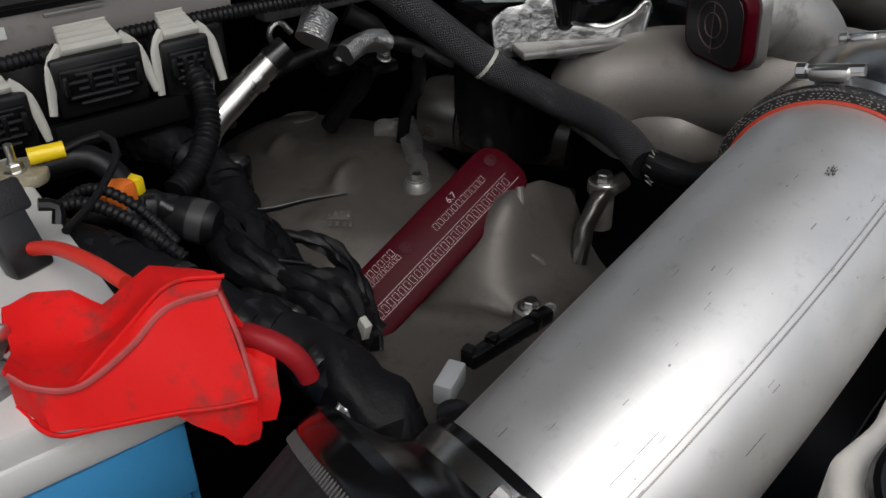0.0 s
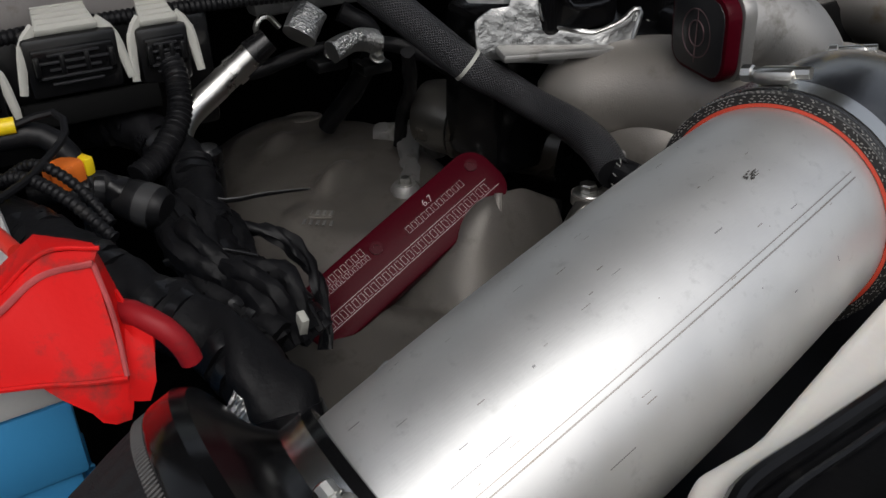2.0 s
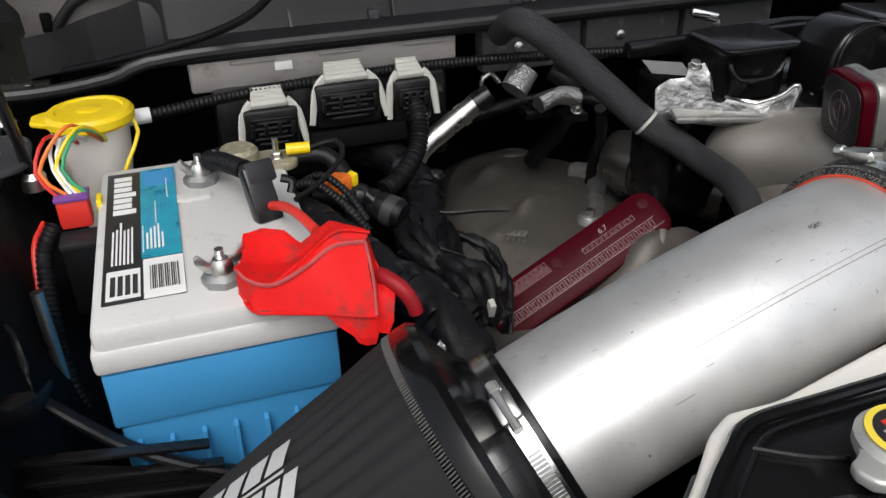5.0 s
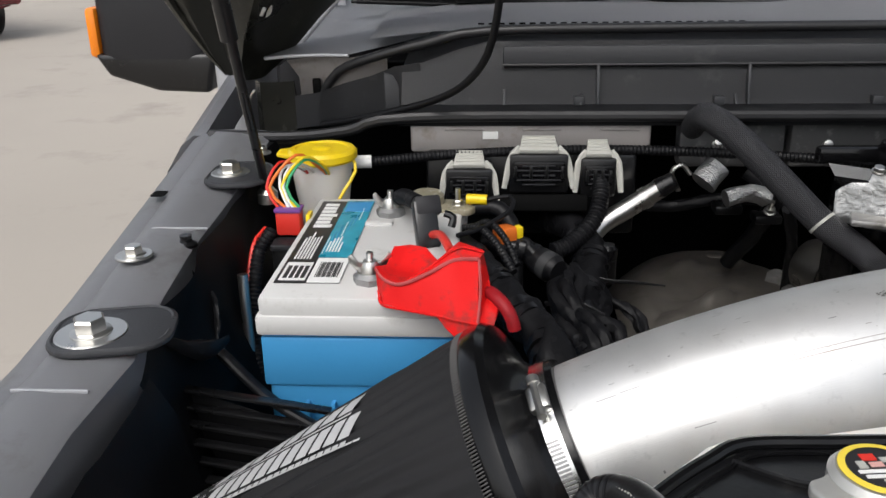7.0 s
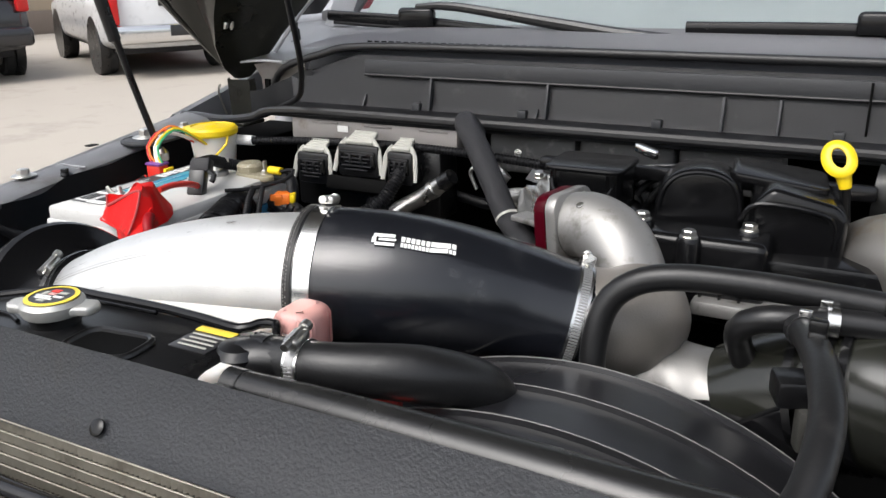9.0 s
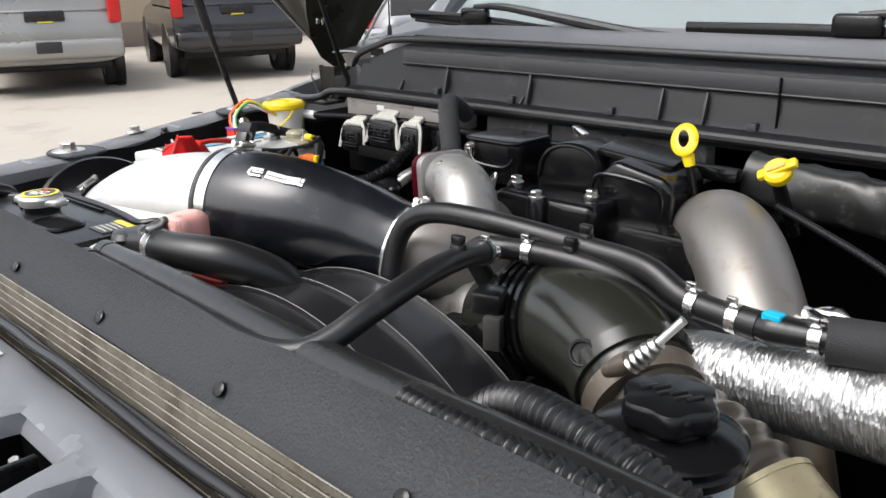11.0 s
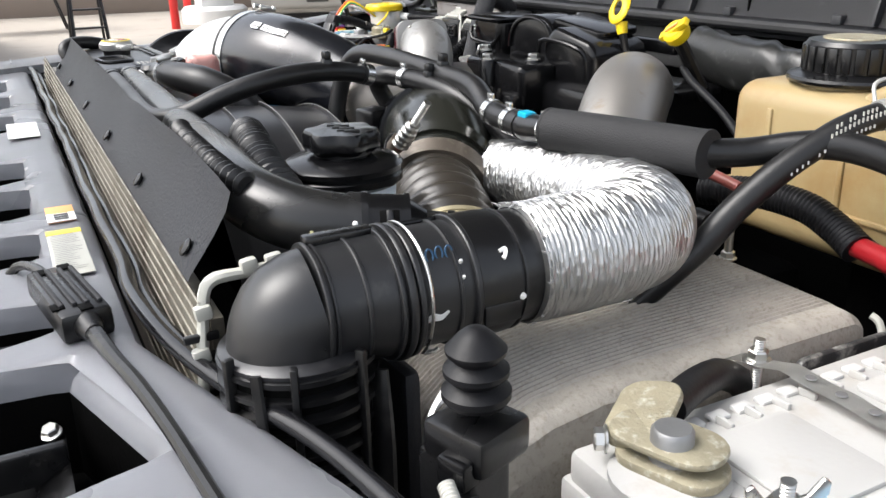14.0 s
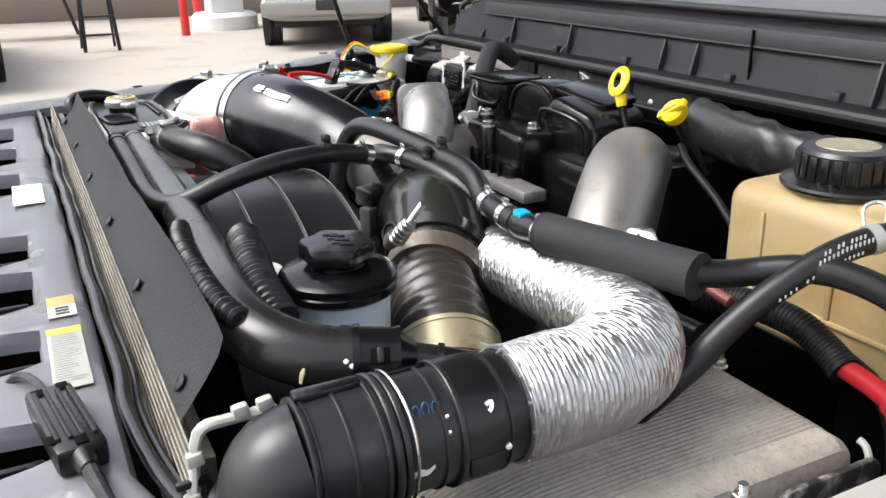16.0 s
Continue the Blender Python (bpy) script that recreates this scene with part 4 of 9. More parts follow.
part("inner_corner", bm_sheet(rows, 0.006), DARKPAINT, hood)
part("hem", bm_tube(left_edge, [0.004, 0.006, 0.007, 0.008, 0.008, 0.008], 8, 0.02), DARKPAINT, hood)
part("outer_hem", bm_tube([(-0.83, 0.985, 1.312), (-0.78, 0.965, 1.333), (-0.74, 0.957, 1.365), (-0.695, 0.953, 1.412), (-0.63, 0.947, 1.47), (-0.49, 0.925, 1.55)], 0.0035, 8, 0.02), FENDERPAINT, hood)
hex_bolt((-0.772, 0.862, 1.426), (0, -0.9, -0.3), 0.011, hood, washer=0.017)
part("hole", bm_lathe([(0.010, 0), (0.010, 0.002)], along((-0.755, 0.852, 1.462), (-0.755, 0.0, 1.2)), 18), DEEP, hood)
hinge = part("hinge", bm_sheet([[(-0.795, 0.885, 1.245 + 0.026 * k), (-0.782, 0.868 - 0.002 * k, 1.245 + 0.026 * k), (-0.755, 0.862 + 0.01 * math.sin(k), 1.245 + 0.026 * k), (-0.735, 0.868, 1.245 + 0.026 * k), (-0.728 - 0.004 * k, 0.89, 1.245 + 0.026 * k)] for k in range(4)], 0.005), DARKPAINT, hood, "olive-black pressed steel hinge")
part("hinge_foot", bm_box(-0.757, 0.85, 1.248, 0.085, 0.06, 0.008, 0.003), DARKPAINT, hinge)
for q in (-0.785, -0.735):
    hex_bolt((q, 0.838, 1.252), (0, 0, 1), 0.006, hinge, material=DARKPAINT)
part("spring", bm_tube([(-0.80, 0.872, 1.255), (-0.795, 0.85, 1.30), (-0.785, 0.845, 1.315)], 0.002, 6), STEEL, hinge)

# windshield, wipers, mirror
glass = thing("windshield", (0.1, 1.15, 1.42), "curved windshield glass with the pale sky's reflection put into its colour", "windshield", kind="structure")
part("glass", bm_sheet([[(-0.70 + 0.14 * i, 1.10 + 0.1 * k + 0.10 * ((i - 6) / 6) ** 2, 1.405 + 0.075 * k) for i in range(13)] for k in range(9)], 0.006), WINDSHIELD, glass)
part("gasket", bm_tube([(-0.70, 1.198, 1.404), (-0.42, 1.122, 1.403), (0.14, 1.096, 1.403), (0.7, 1.122, 1.403), (0.98, 1.198, 1.404)], 0.006, 8, 0.05), SEAL, glass)
for blade_, arm_, hub_ in (([(-0.682, 1.06, 1.428), (-0.46, 1.06, 1.417), (-0.155, 1.06, 1.391)], [(-0.478, 1.05, 1.446), (-0.40, 1.05, 1.447), (-0.228, 1.05, 1.424), (-0.08, 1.045, 1.404), (0.05, 1.04, 1.394)], (-0.478, 1.05, 1.428)),
                           ([(0.014, 1.06, 1.418), (0.30, 1.06, 1.418), (0.60, 1.06, 1.405)], [(0.30, 1.05, 1.444), (0.38, 1.05, 1.445), (0.55, 1.05, 1.424), (0.78, 1.04, 1.394)], (0.30, 1.05, 1.43))):
    w_ = thing("windshield_wiper", blade_[0], "black windshield wiper resting at the base of the glass", "wiper", "wipers")
    bl = part("blade", bm_tube(blade_, [0.010, 0.011, 0.009], 10, 0.02, flat=0.7), BLACKGLOSS, w_)
    part("rubber_lip", bm_tube([Vector(q) + V(0.012, 0.0, -0.013) for q in blade_], 0.004, 8, 0.03), RUBBER, bl)
    part("arm", bm_tube(arm_, [0.006, 0.008, 0.010, 0.012, 0.012], 10, 0.02) if len(arm_) == 5 else bm_tube(arm_, [0.006, 0.008, 0.010, 0.012], 10, 0.02), BLACK, w_)
    part("blade_holder", bm_box(*hub_, 0.075, 0.022, 0.034, 0.009, seg=3), BLACKGLOSS, w_)
    part("pivot_cap", bm_lathe([(0.02, -0.01), (0.02, 0.008), (0.012, 0.014)], pose(arm_[-1][0], arm_[-1][1], arm_[-1][2]), 18), BLACK, w_)

mirror = thing("door_mirror", (-1.23, 1.6, 1.23), "black towing door mirror with an amber marker lamp", "door mirror")
part("housing", bm_box(-1.22, 1.62, 1.34, 0.25, 0.12, 0.26, 0.04, seg=4), BLACKMATTE, mirror)
part("lower_skirt", bm_prism([(-0.14, 0.04), (-0.11, -0.01), (0.0, -0.045), (0.12, -0.05), (0.14, 0.04)], 0.125, Matrix.Translation((-1.215, 1.685, 1.225)) @ pose(0, 0, 0, 90, 0, 0), 0.012, 3), BLACK, mirror)
part("marker_lamp", bm_box(-1.352, 1.6, 1.31, 0.025, 0.07, 0.11, 0.01), AMBER, mirror)
part("arm", bm_tube([(-1.11, 1.62, 1.28), (-0.945, 1.68, 1.33)], 0.03, 12), BLACK, mirror)

strut = thing("hood_strut", (-0.715, 0.615, 1.24), "thin black gas strut holding the hood up", "gas strut")
part("rod", bm_tube([(-0.715, 0.615, 1.235), (-0.722, 0.57, 1.39), (-0.73, 0.53, 1.56)], 0.0055, 12), BLACK, strut)
part("cylinder", bm_tube([(-0.724, 0.56, 1.42), (-0.74, 0.49, 1.72)], 0.0095, 14), BLACK, strut)
part("foot", bm_lathe([(0.012, 0), (0.012, 0.012), (0.006, 0.02)], pose(-0.715, 0.615, 1.226), 14), STEEL, strut)

# ---------- radiator support, condenser, sight shield ----------
core = thing("radiator_support", (0.15, -0.12, 1.1), "grey painted upper radiator support with openings", "radiator support", kind="structure")
holes = [(-0.62, -0.48), (-0.44, -0.30), (-0.235, -0.11), (0.085, 0.195), (0.222, 0.335), (0.385, 0.468), (0.555, 0.62), (0.66, 0.80)]


def edge_y(x):
    """Front edge of the flat top: it steps in over each opening."""
    e = -0.20
    for a, b in holes:
        e += 0.083 * max(0.0, min(1.0, (x - a) / 0.008 + 0.5)) * max(0.0, min(1.0, (b - x) / 0.008 + 0.5))
    return e


xs = sorted(set([round(-0.85 + 0.03 * i, 4) for i in range(66)] + [round(h + d, 4) for a_ in holes for h in a_ for d in (-0.006, -0.003, 0.0, 0.003, 0.006)]))
rows, walls = [], []
for x in xs:
    back = -0.072 if x < 0.66 else -0.072 + 0.30 * (x - 0.66)
    e = edge_y(x) + (back + 0.072)
    wv = 0.0025 * noise.noise(V(x * 6, 1, 3))
    dip = -0.006 * math.exp(-((x - 0.04) / 0.03) ** 2) - 0.005 * math.exp(-((x - 0.30) / 0.02) ** 2)
    rows.append([(x, back + 0.004, 1.10), (x, back, 1.172), (x, back - 0.004, 1.178), (x, back - 0.012, 1.181 + wv), (x, back - 0.03, 1.181 + wv), (x, max(back - 0.043, e + 0.006) if e > back - 0.05 else back - 0.043, 1.180 + wv),
                 (x, (back - 0.043 + e) / 2 - 0.001, 1.176 + wv + dip), (x, e + 0.005, 1.170 + wv + dip), (x, e, 1.165 + wv + dip), (x, e - 0.003, 1.157)])
    walls.append([(x, e - 0.0032, 1.1572), (x, e - 0.0036, 1.12), (x, e - 0.004, 1.08)])
part("panel", bm_sheet(rows, 0.003), SUPPORTPAINT, core)
# wall and floor below the openings: their shade is put into near-black
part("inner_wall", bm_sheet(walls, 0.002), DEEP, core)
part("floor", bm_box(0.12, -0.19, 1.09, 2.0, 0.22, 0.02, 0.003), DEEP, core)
for a_, b_ in holes:
    o_ = part("bracket", bm_sheet([[(x_, -0.125 - 0.02 * k, 1.142 - 0.012 * k - 0.008 * math.cos(40 * (x_ - a_))) for k in range(5)] for x_ in [a_ + 0.012 + (b_ - a_ - 0.024) * i / 6 for i in range(7)]], 0.004), BLACK, core)
    part("rib", bm_box((a_ + b_) / 2, -0.155, 1.15, 0.007, 0.06, 0.022, 0.002), BLACK, o_)
    hex_bolt((a_ + 0.02, -0.132, 1.140), (0.2, -0.2, 1.0), 0.005, o_)
part("seal", bm_tube([(x, -0.066 + 0.004 * noise.noise(V(x * 9, 0, 5)), 1.186 + 0.003 * noise.noise(V(x * 7, 3, 5))) for x in [-0.85 + 0.06 * i for i in range(25)]] + [(0.68, -0.060, 1.186), (0.76, -0.04, 1.184), (0.85, -0.012, 1.184), (1.0, 0.01, 1.184)], 0.0052, 12, 0.012), SEALGLOSS, core)
part("seal_lip", bm_tube([(x, -0.056 + 0.004 * noise.noise(V(x * 9, 0, 5)), 1.180) for x in [-0.85 + 0.06 * i for i in range(25)]] + [(0.68, -0.05, 1.18), (0.76, -0.03, 1.178)], 0.003, 8, 0.015), SEALGLOSS, core)

for nm, x0, x1, y0, y1, mt, lab in (("emissions_label", 0.333, 0.385, -0.108, -0.084, LABELORANGE, "small orange and white warning sticker on the radiator support"),
                                    ("service_label", 0.412, 0.53, -0.112, -0.084, LABELGREY, "long grey data sticker with a yellow header and fine print"),
                                    ("emission_control_label", -0.13, -0.025, -0.128, -0.09, LABELWHITE, "white data sticker with fine grey print")):
    lb = thing(nm, (x0, y0, 1.18), lab, "label")
    part("backing", bm_prism([(x0, y0), (x1, y0), (x1, y1), (x0, y1)], 0.001, Matrix.Translation((0, 0, 1.1825)), 0.0003), mt, lb)
    if mt is LABELORANGE:
        part("lower_half", bm_prism([(x0 + 0.026, y0), (x1, y0), (x1, y1), (x0 + 0.026, y1)], 0.0012, Matrix.Translation((0, 0, 1.1828)), 0.0002), LABELWHITE, lb)
        for k in range(3):
            part("print", bm_prism([(x0 + 0.030 + 0.007 * k, y0 + 0.006), (x0 + 0.034 + 0.007 * k, y0 + 0.006), (x0 + 0.034 + 0.007 * k, y1 - 0.006), (x0 + 0.030 + 0.007 * k, y1 - 0.006)], 0.0012, Matrix.Translation((0, 0, 1.1834))), INK, lb)
    else:
        if mt is LABELGREY:
            part("header", bm_prism([(x0, y0), (x0 + 0.012, y0), (x0 + 0.012, y1), (x0, y1)], 0.0012, Matrix.Translation((0, 0, 1.1828)), 0.0002), LABELYELLOW, lb)
        rng = random.Random(5)
        bars = bmesh.new()
        for k in range(int((x1 - x0 - 0.02) / 0.0045)):
            xx = x0 + 0.016 + 0.0045 * k
            ln = rng.uniform(0.5, 1) * (y1 - y0 - 0.005)
            vs = [bars.verts.new(q) for q in ((xx, y0 + 0.0025, 1.1841), (xx + 0.0010, y0 + 0.0025, 1.1841), (xx + 0.0010, y0 + 0.0025 + ln, 1.1841), (xx, y0 + 0.0025 + ln, 1.1841))]
            bars.faces.new(vs)
        part("print", bars, LABELPRINT, lb)

# condenser: tubes and pleated fins
cond = thing("condenser", (0.15, -0.045, 1.0), "air-conditioning condenser with pale tubes and dirty fins", "condenser", kind="structure")
part("core_backing", bm_box(0.05, -0.032, 1.105, 1.3, 0.008, 0.19, 0.0), FIN, cond)
for k in range(12):
    z = 1.2205 - 0.0092 * k
    y = -0.0415 - 0.0008 * k
    part("tube", bm_box(0.04, y - 0.0034, z, 1.36, 0.0013, 0.0008, 0.0002, seg=1), TUBE, cond)
fin = bmesh.new()
rng = random.Random(8)
for k in range(11):
    z0 = 1.2205 - 0.0092 * k - 0.0007
    y = -0.0425 - 0.0008 * k
    n = 560
    lo_, hi_ = None, None
    for i in range(n):
        x = -0.6 + 1.32 * i / n + rng.uniform(-0.0004, 0.0004)
        yy = y - (0.0026 if i % 2 else 0.0)
        a_, b_ = fin.verts.new((x, yy, z0)), fin.verts.new((x + 0.0004, yy - 0.0006, z0 - 0.0078))
        if lo_:
            fin.faces.new((lo_, a_, b_, hi_))
        lo_, hi_ = a_, b_
tagged(part("fins", fin, FIN, cond, smooth=0), kind="stuff")

shield = thing("sight_shield", (0.1, 0.0, 1.2), "black grained plastic sight shield riveted over the radiator", "sight shield")
xs = [-0.345 + 0.0225 * i for i in range(47)]
rows = []
for x in xs:
    low = 0.0025 * math.sin(9 * x + 0.6) + 0.002 * noise.noise(V(x * 11, 0, 1)) - 0.003 * math.exp(-((x - 0.27) / 0.05) ** 2)
    top = 1.273 - 0.006 * math.exp(-((x - 0.26) / 0.05) ** 2) + 0.004 * math.exp(-((x - 0.53) / 0.10) ** 2) + 0.005 * max(0.0, -0.05 - x)
    end = max(0.0, (x - 0.655) / 0.035)
    rows.append([(x, -0.0445, 1.2205 + low), (x, -0.0425, 1.2245 + low), (x, -0.0365, 1.2335 + low * 0.4), (x, -0.026, 1.2465 + 0.002 * end), (x, -0.0175, 1.260 + 0.002 * end), (x, -0.0115 - 0.002 * end, top)])
part("sheet", bm_sheet(rows, 0.0025), SHIELD, shield)
for x in (-0.312, -0.116, 0.083, 0.281, 0.475, 0.661):
    part("rivet", bm_lathe([(0.0040, -0.002), (0.0042, 0.0012), (0.0062, 0.0014), (0.0060, 0.0026), (0.0044, 0.0034), (0.001, 0.0036)], along((x, -0.0372, 1.2335), (x, -0.0372 - 0.78, 1.2335 + 0.62)), 18), BLACKGLOSS, shield)

# ---------- passenger-side battery ----------
def battery(name, x0, x1, y0, y1, zt, lid, case, label):
    b = thing(name, ((x0 + x1) / 2, (y0 + y1) / 2, zt - 0.2), label, "battery", "batteries")
    cx, cy, w, d = (x0 + x1) / 2, (y0 + y1) / 2, x1 - x0, y1 - y0
    part("case", bm_box(cx, cy, zt - 0.115, w - 0.012, d - 0.012, 0.18, 0.006), case, b)
    part("lid_skirt", bm_box(cx, cy, zt - 0.027, w, d, 0.020, 0.004), lid, b)
    part("lid_top", bm_box(cx, cy, zt - 0.012, w - 0.006, d - 0.006, 0.024, 0.005), lid, b)
    for k in range(7):
        part("case_rib", bm_box(x0 + 0.018 + (w - 0.036) * k / 6, y0 + 0.004, zt - 0.155, 0.004, 0.012, 0.1, 0.001), case, b)
    for k in range(10):
        part("case_rib", bm_box(x1 - 0.003, y0 + 0.02 + (d - 0.04) * k / 9, zt - 0.15, 0.006, 0.0035, 0.1, 0.001), case, b)
    part("case_band", bm_box(cx, cy, zt - 0.064, w - 0.006, d - 0.006, 0.05, 0.003), case, b)
    return b


ZB = 1.2235
bat = battery("car_battery", -0.662, -0.482, 0.348, 0.642, ZB, LIDGREY, BATBLUE, "blue cased car battery with a light grey lid")
part("vent_cap", bm_box(-0.575, 0.547, ZB + 0.001, 0.03, 0.014, 0.004, 0.001), LIDGREY, bat)
# paper label, lying on the lid
lab = thing("battery_label", (-0.65, 0.40, ZB), "glossy black, teal and white battery label with a barcode", "label")
lx0, lx1, ly0, ly1 = -0.651, -0.590, 0.382, 0.622


def lab_rect(n, a0, a1, b0, b1, mt, up):
    """A rectangle of the label; a across, b along, both 0 to 1."""
    X0, X1 = lx0 + (lx1 - lx0) * a0, lx0 + (lx1 - lx0) * a1
    Y0, Y1 = ly0 + (ly1 - ly0) * b0, ly0 + (ly1 - ly0) * b1
    return part(n, bm_prism([(X0, Y0), (X1, Y0), (X1, Y1), (X0, Y1)], 0.0005, Matrix.Translation((0, 0, ZB + 0.0003 + up))), mt, lab)


lab_rect("backing", 0, 1, 0, 1, LABELBLACK, 0.0004)
lab_rect("teal_panel", 0.48, 1, 0.26, 1.0, LABELTEAL, 0.0009)
for k in range(7):
    lab_rect("streak", 0.50 + 0.06 * k, 0.512 + 0.06 * k, 0.30 + 0.07 * k, 0.50 + 0.065 * k, LABELWHITE if k % 3 == 0 else BATBLUE, 0.0013)
lab_rect("blue_corner", 0.52, 0.98, 0.84, 0.98, BATBLUE, 0.0012)
lab_rect("barcode_panel", 0.5, 1, 0.0, 0.25, LABELWHITE, 0.0010)
lab_rect("data_panel", 0.05, 0.46, 0.02, 0.20, LABELWHITE, 0.0010)
for k in range(14):
    lab_rect("barcode_bar", 0.58 + 0.026 * k, 0.58 + 0.026 * k + (0.017 if k % 3 else 0.009), 0.05, 0.2, INK, 0.0015)
rng = random.Random(11)
for k in range(7):
    y = 0.62 + 0.05 * k
    lab_rect("brand_block", 0.10, 0.42 if k in (0, 3) else 0.36, y, y + 0.036, LABELWHITE, 0.0011)
for k in range(6):
    lab_rect("print_line", 0.10 + 0.05 * k, 0.125 + 0.05 * k, 0.24, 0.24 + rng.uniform(0.18, 0.32), LABELWHITE, 0.0011)
for k in range(4):
    lab_rect("print_line", 0.10 + 0.09 * k, 0.16 + 0.09 * k, 0.04, 0.16, INK, 0.0015)
for k in range(5):
    lab_rect("print_line", 0.55 + 0.05 * k, 0.575 + 0.05 * k, 0.32, 0.32 + rng.uniform(0.1, 0.2), LABELWHITE, 0.0014)


def wing_nut(at, r=0.008, yaw=30):
    """A threaded stud with a wing nut on a lead collar."""
    x, y, z = at
    th = thing("battery_wing_nut", at, "stainless wing nut on a threaded stud with a lead collar", "wing nut", "battery posts")
    part("collar", bm_lathe([(0.0165, 0), (0.0165, 0.006), (0.0125, 0.009)], pose(x, y, z), 8), LEAD, th)
    part("stud", bm_tube([(x, y, z + 0.008), (x, y, z + 0.028)], 0.0036, 12, ribs=0.0007, pitch=0.0018), STEEL, th)
    part("nut", bm_lathe([(0.0095, 0.008), (0.0088, 0.015), (0.006, 0.020)], pose(x, y, z), 16), STEEL, th)
    for s in (0, 180):
        part("wing", bm_prism([(0.0045, 0.009), (0.012, 0.010), (0.0195, 0.0195), (0.020, 0.0255), (0.0165, 0.028), (0.010, 0.0195), (0.0045, 0.018)], 0.003,
                              pose(x, y, z, 0, 0, yaw + s) @ pose(0, 0.00175, 0, 90, 0, 0), 0.001), STEEL, th)
    return th


wing_nut((-0.562, 0.391, ZB), yaw=15)
wing_nut((-0.566, 0.580, ZB), yaw=20)

# red terminal cover: a soft rubber boot with a folded rim and a cable sleeve
cover = thing("terminal_cover", (-0.5034, 0.3329, 1.2103), "scuffed red rubber battery terminal cover over the positive post", "terminal cover")
foot_ = [(-0.5530, 0.3700, 1.2230), (-0.5450, 0.3420, 1.2230), (-0.5270, 0.3335, 1.2228), (-0.4980, 0.3225, 1.2226), (-0.4780, 0.3130, 1.2222), (-0.4620, 0.3080, 1.2215)]
front_ = [(-0.5528, 0.3620, 1.2470), (-0.5455, 0.3550, 1.2405), (-0.5295, 0.3420, 1.2410), (-0.5050, 0.3400, 1.2520), (-0.4835, 0.3440, 1.2625), (-0.4615, 0.3340, 1.2680)]
ridge_ = [(-0.5530, 0.3660, 1.2480), (-0.5445, 0.3590, 1.2410), (-0.5280, 0.3460, 1.2400), (-0.5030, 0.3500, 1.2545), (-0.4794, 0.3455, 1.2734), (-0.4572, 0.3355, 1.2740)]
pocket_ = [(-0.5460, 0.3850, 1.2420), (-0.5360, 0.3850, 1.2380), (-0.5150, 0.3760, 1.2380), (-0.4990, 0.3740, 1.2440), (-0.4795, 0.3590, 1.2725), (-0.4585, 0.3440, 1.2735)]
back_ = [(-0.5420, 0.4110, 1.2500), (-0.5270, 0.4150, 1.2510), (-0.5110, 0.4020, 1.2530), (-0.5010, 0.3920, 1.2440), (-0.4797, 0.3725, 1.2706), (-0.4600, 0.3530, 1.2700)]
hem_ = [(-0.5480, 0.4120, 1.2240), (-0.5300, 0.4300, 1.2240), (-0.5080, 0.4250, 1.2240), (-0.4900, 0.4100, 1.2240), (-0.4700, 0.3900, 1.2240), (-0.4520, 0.3620, 1.2240)]
shell = joined(bm_sheet([foot_, front_, ridge_, pocket_, back_, hem_]),
               bm_sheet([[foot_[5], (-0.4500, 0.3350, 1.2220), hem_[5]], [front_[5], (-0.4530, 0.3440, 1.2480), back_[5]], [ridge_[5], pocket_[5], back_[5]]]),
               bm_sheet([[foot_[3], foot_[4], foot_[5]], [(-0.4900, 0.3160, 1.2140), (-0.4780, 0.3090, 1.2130), (-0.4610, 0.3060, 1.2120)], [(-0.4800, 0.3085, 1.2070), (-0.4740, 0.3050, 1.2050), (-0.4630, 0.3040, 1.2050)], [(-0.4770, 0.3060, 1.2020), (-0.4720, 0.3040, 1.2000), (-0.4650, 0.3035, 1.2000)]]),
               bm_sheet([[(-0.4545, 0.3400, 1.2480), (-0.4520, 0.3280, 1.2405), (-0.4456, 0.3181, 1.2325)], [(-0.4560, 0.3300, 1.2340), (-0.4530, 0.3220, 1.2300), (-0.4470, 0.3150, 1.2240)], [(-0.4610, 0.3080, 1.2215), (-0.4570, 0.3090, 1.2180), (-0.4500, 0.3080, 1.2130)], [(-0.4640, 0.3050, 1.2100), (-0.4600, 0.3045, 1.2080), (-0.4550, 0.3045, 1.2060)]]))
bmesh.ops.remove_doubles(shell, verts=shell.verts, dist=0.0008)
bmesh.ops.subdivide_edges(shell, edges=shell.edges[:], cuts=3, use_grid_fill=True)
for _ in range(1):
    bmesh.ops.smooth_vert(shell, verts=[v for v in shell.verts if not v.is_boundary], factor=0.25, use_axis_x=True, use_axis_y=True, use_axis_z=True)
for v in shell.verts:
    v.co += V(0.3, -1, 0.5) * 0.0004 * noise.noise(v.co * 70)
bmesh.ops.recalc_face_normals(shell, faces=shell.faces)
bmesh.ops.solidify(shell, geom=shell.faces[:], thickness=0.0018)
part("boot", shell, RED, cover, smooth=28)
SCUFFRED = mat("scuffed_red_edge", (0.40, 0.075, 0.075), 0.6, var=0.4, scale=200, bump=0.2, spec=0.12)
part("front_lip", bm_tube([Vector(q) + V(0, -0.0012, -0.0004) for q in foot_], 0.0013, 6, 0.004), RED, cover)
part("corner_lip", bm_tube([front_[5], (-0.4600, 0.3220, 1.2450), foot_[5]], 0.0013, 6, 0.004), SCUFFRED, cover)
part("ridge", bm_tube([Vector(q) + V(0, -0.0008, 0.0008) for q in front_], 0.0017, 8, 0.003, flat=0.7), SCUFFRED, cover, "pale scuffed rim")
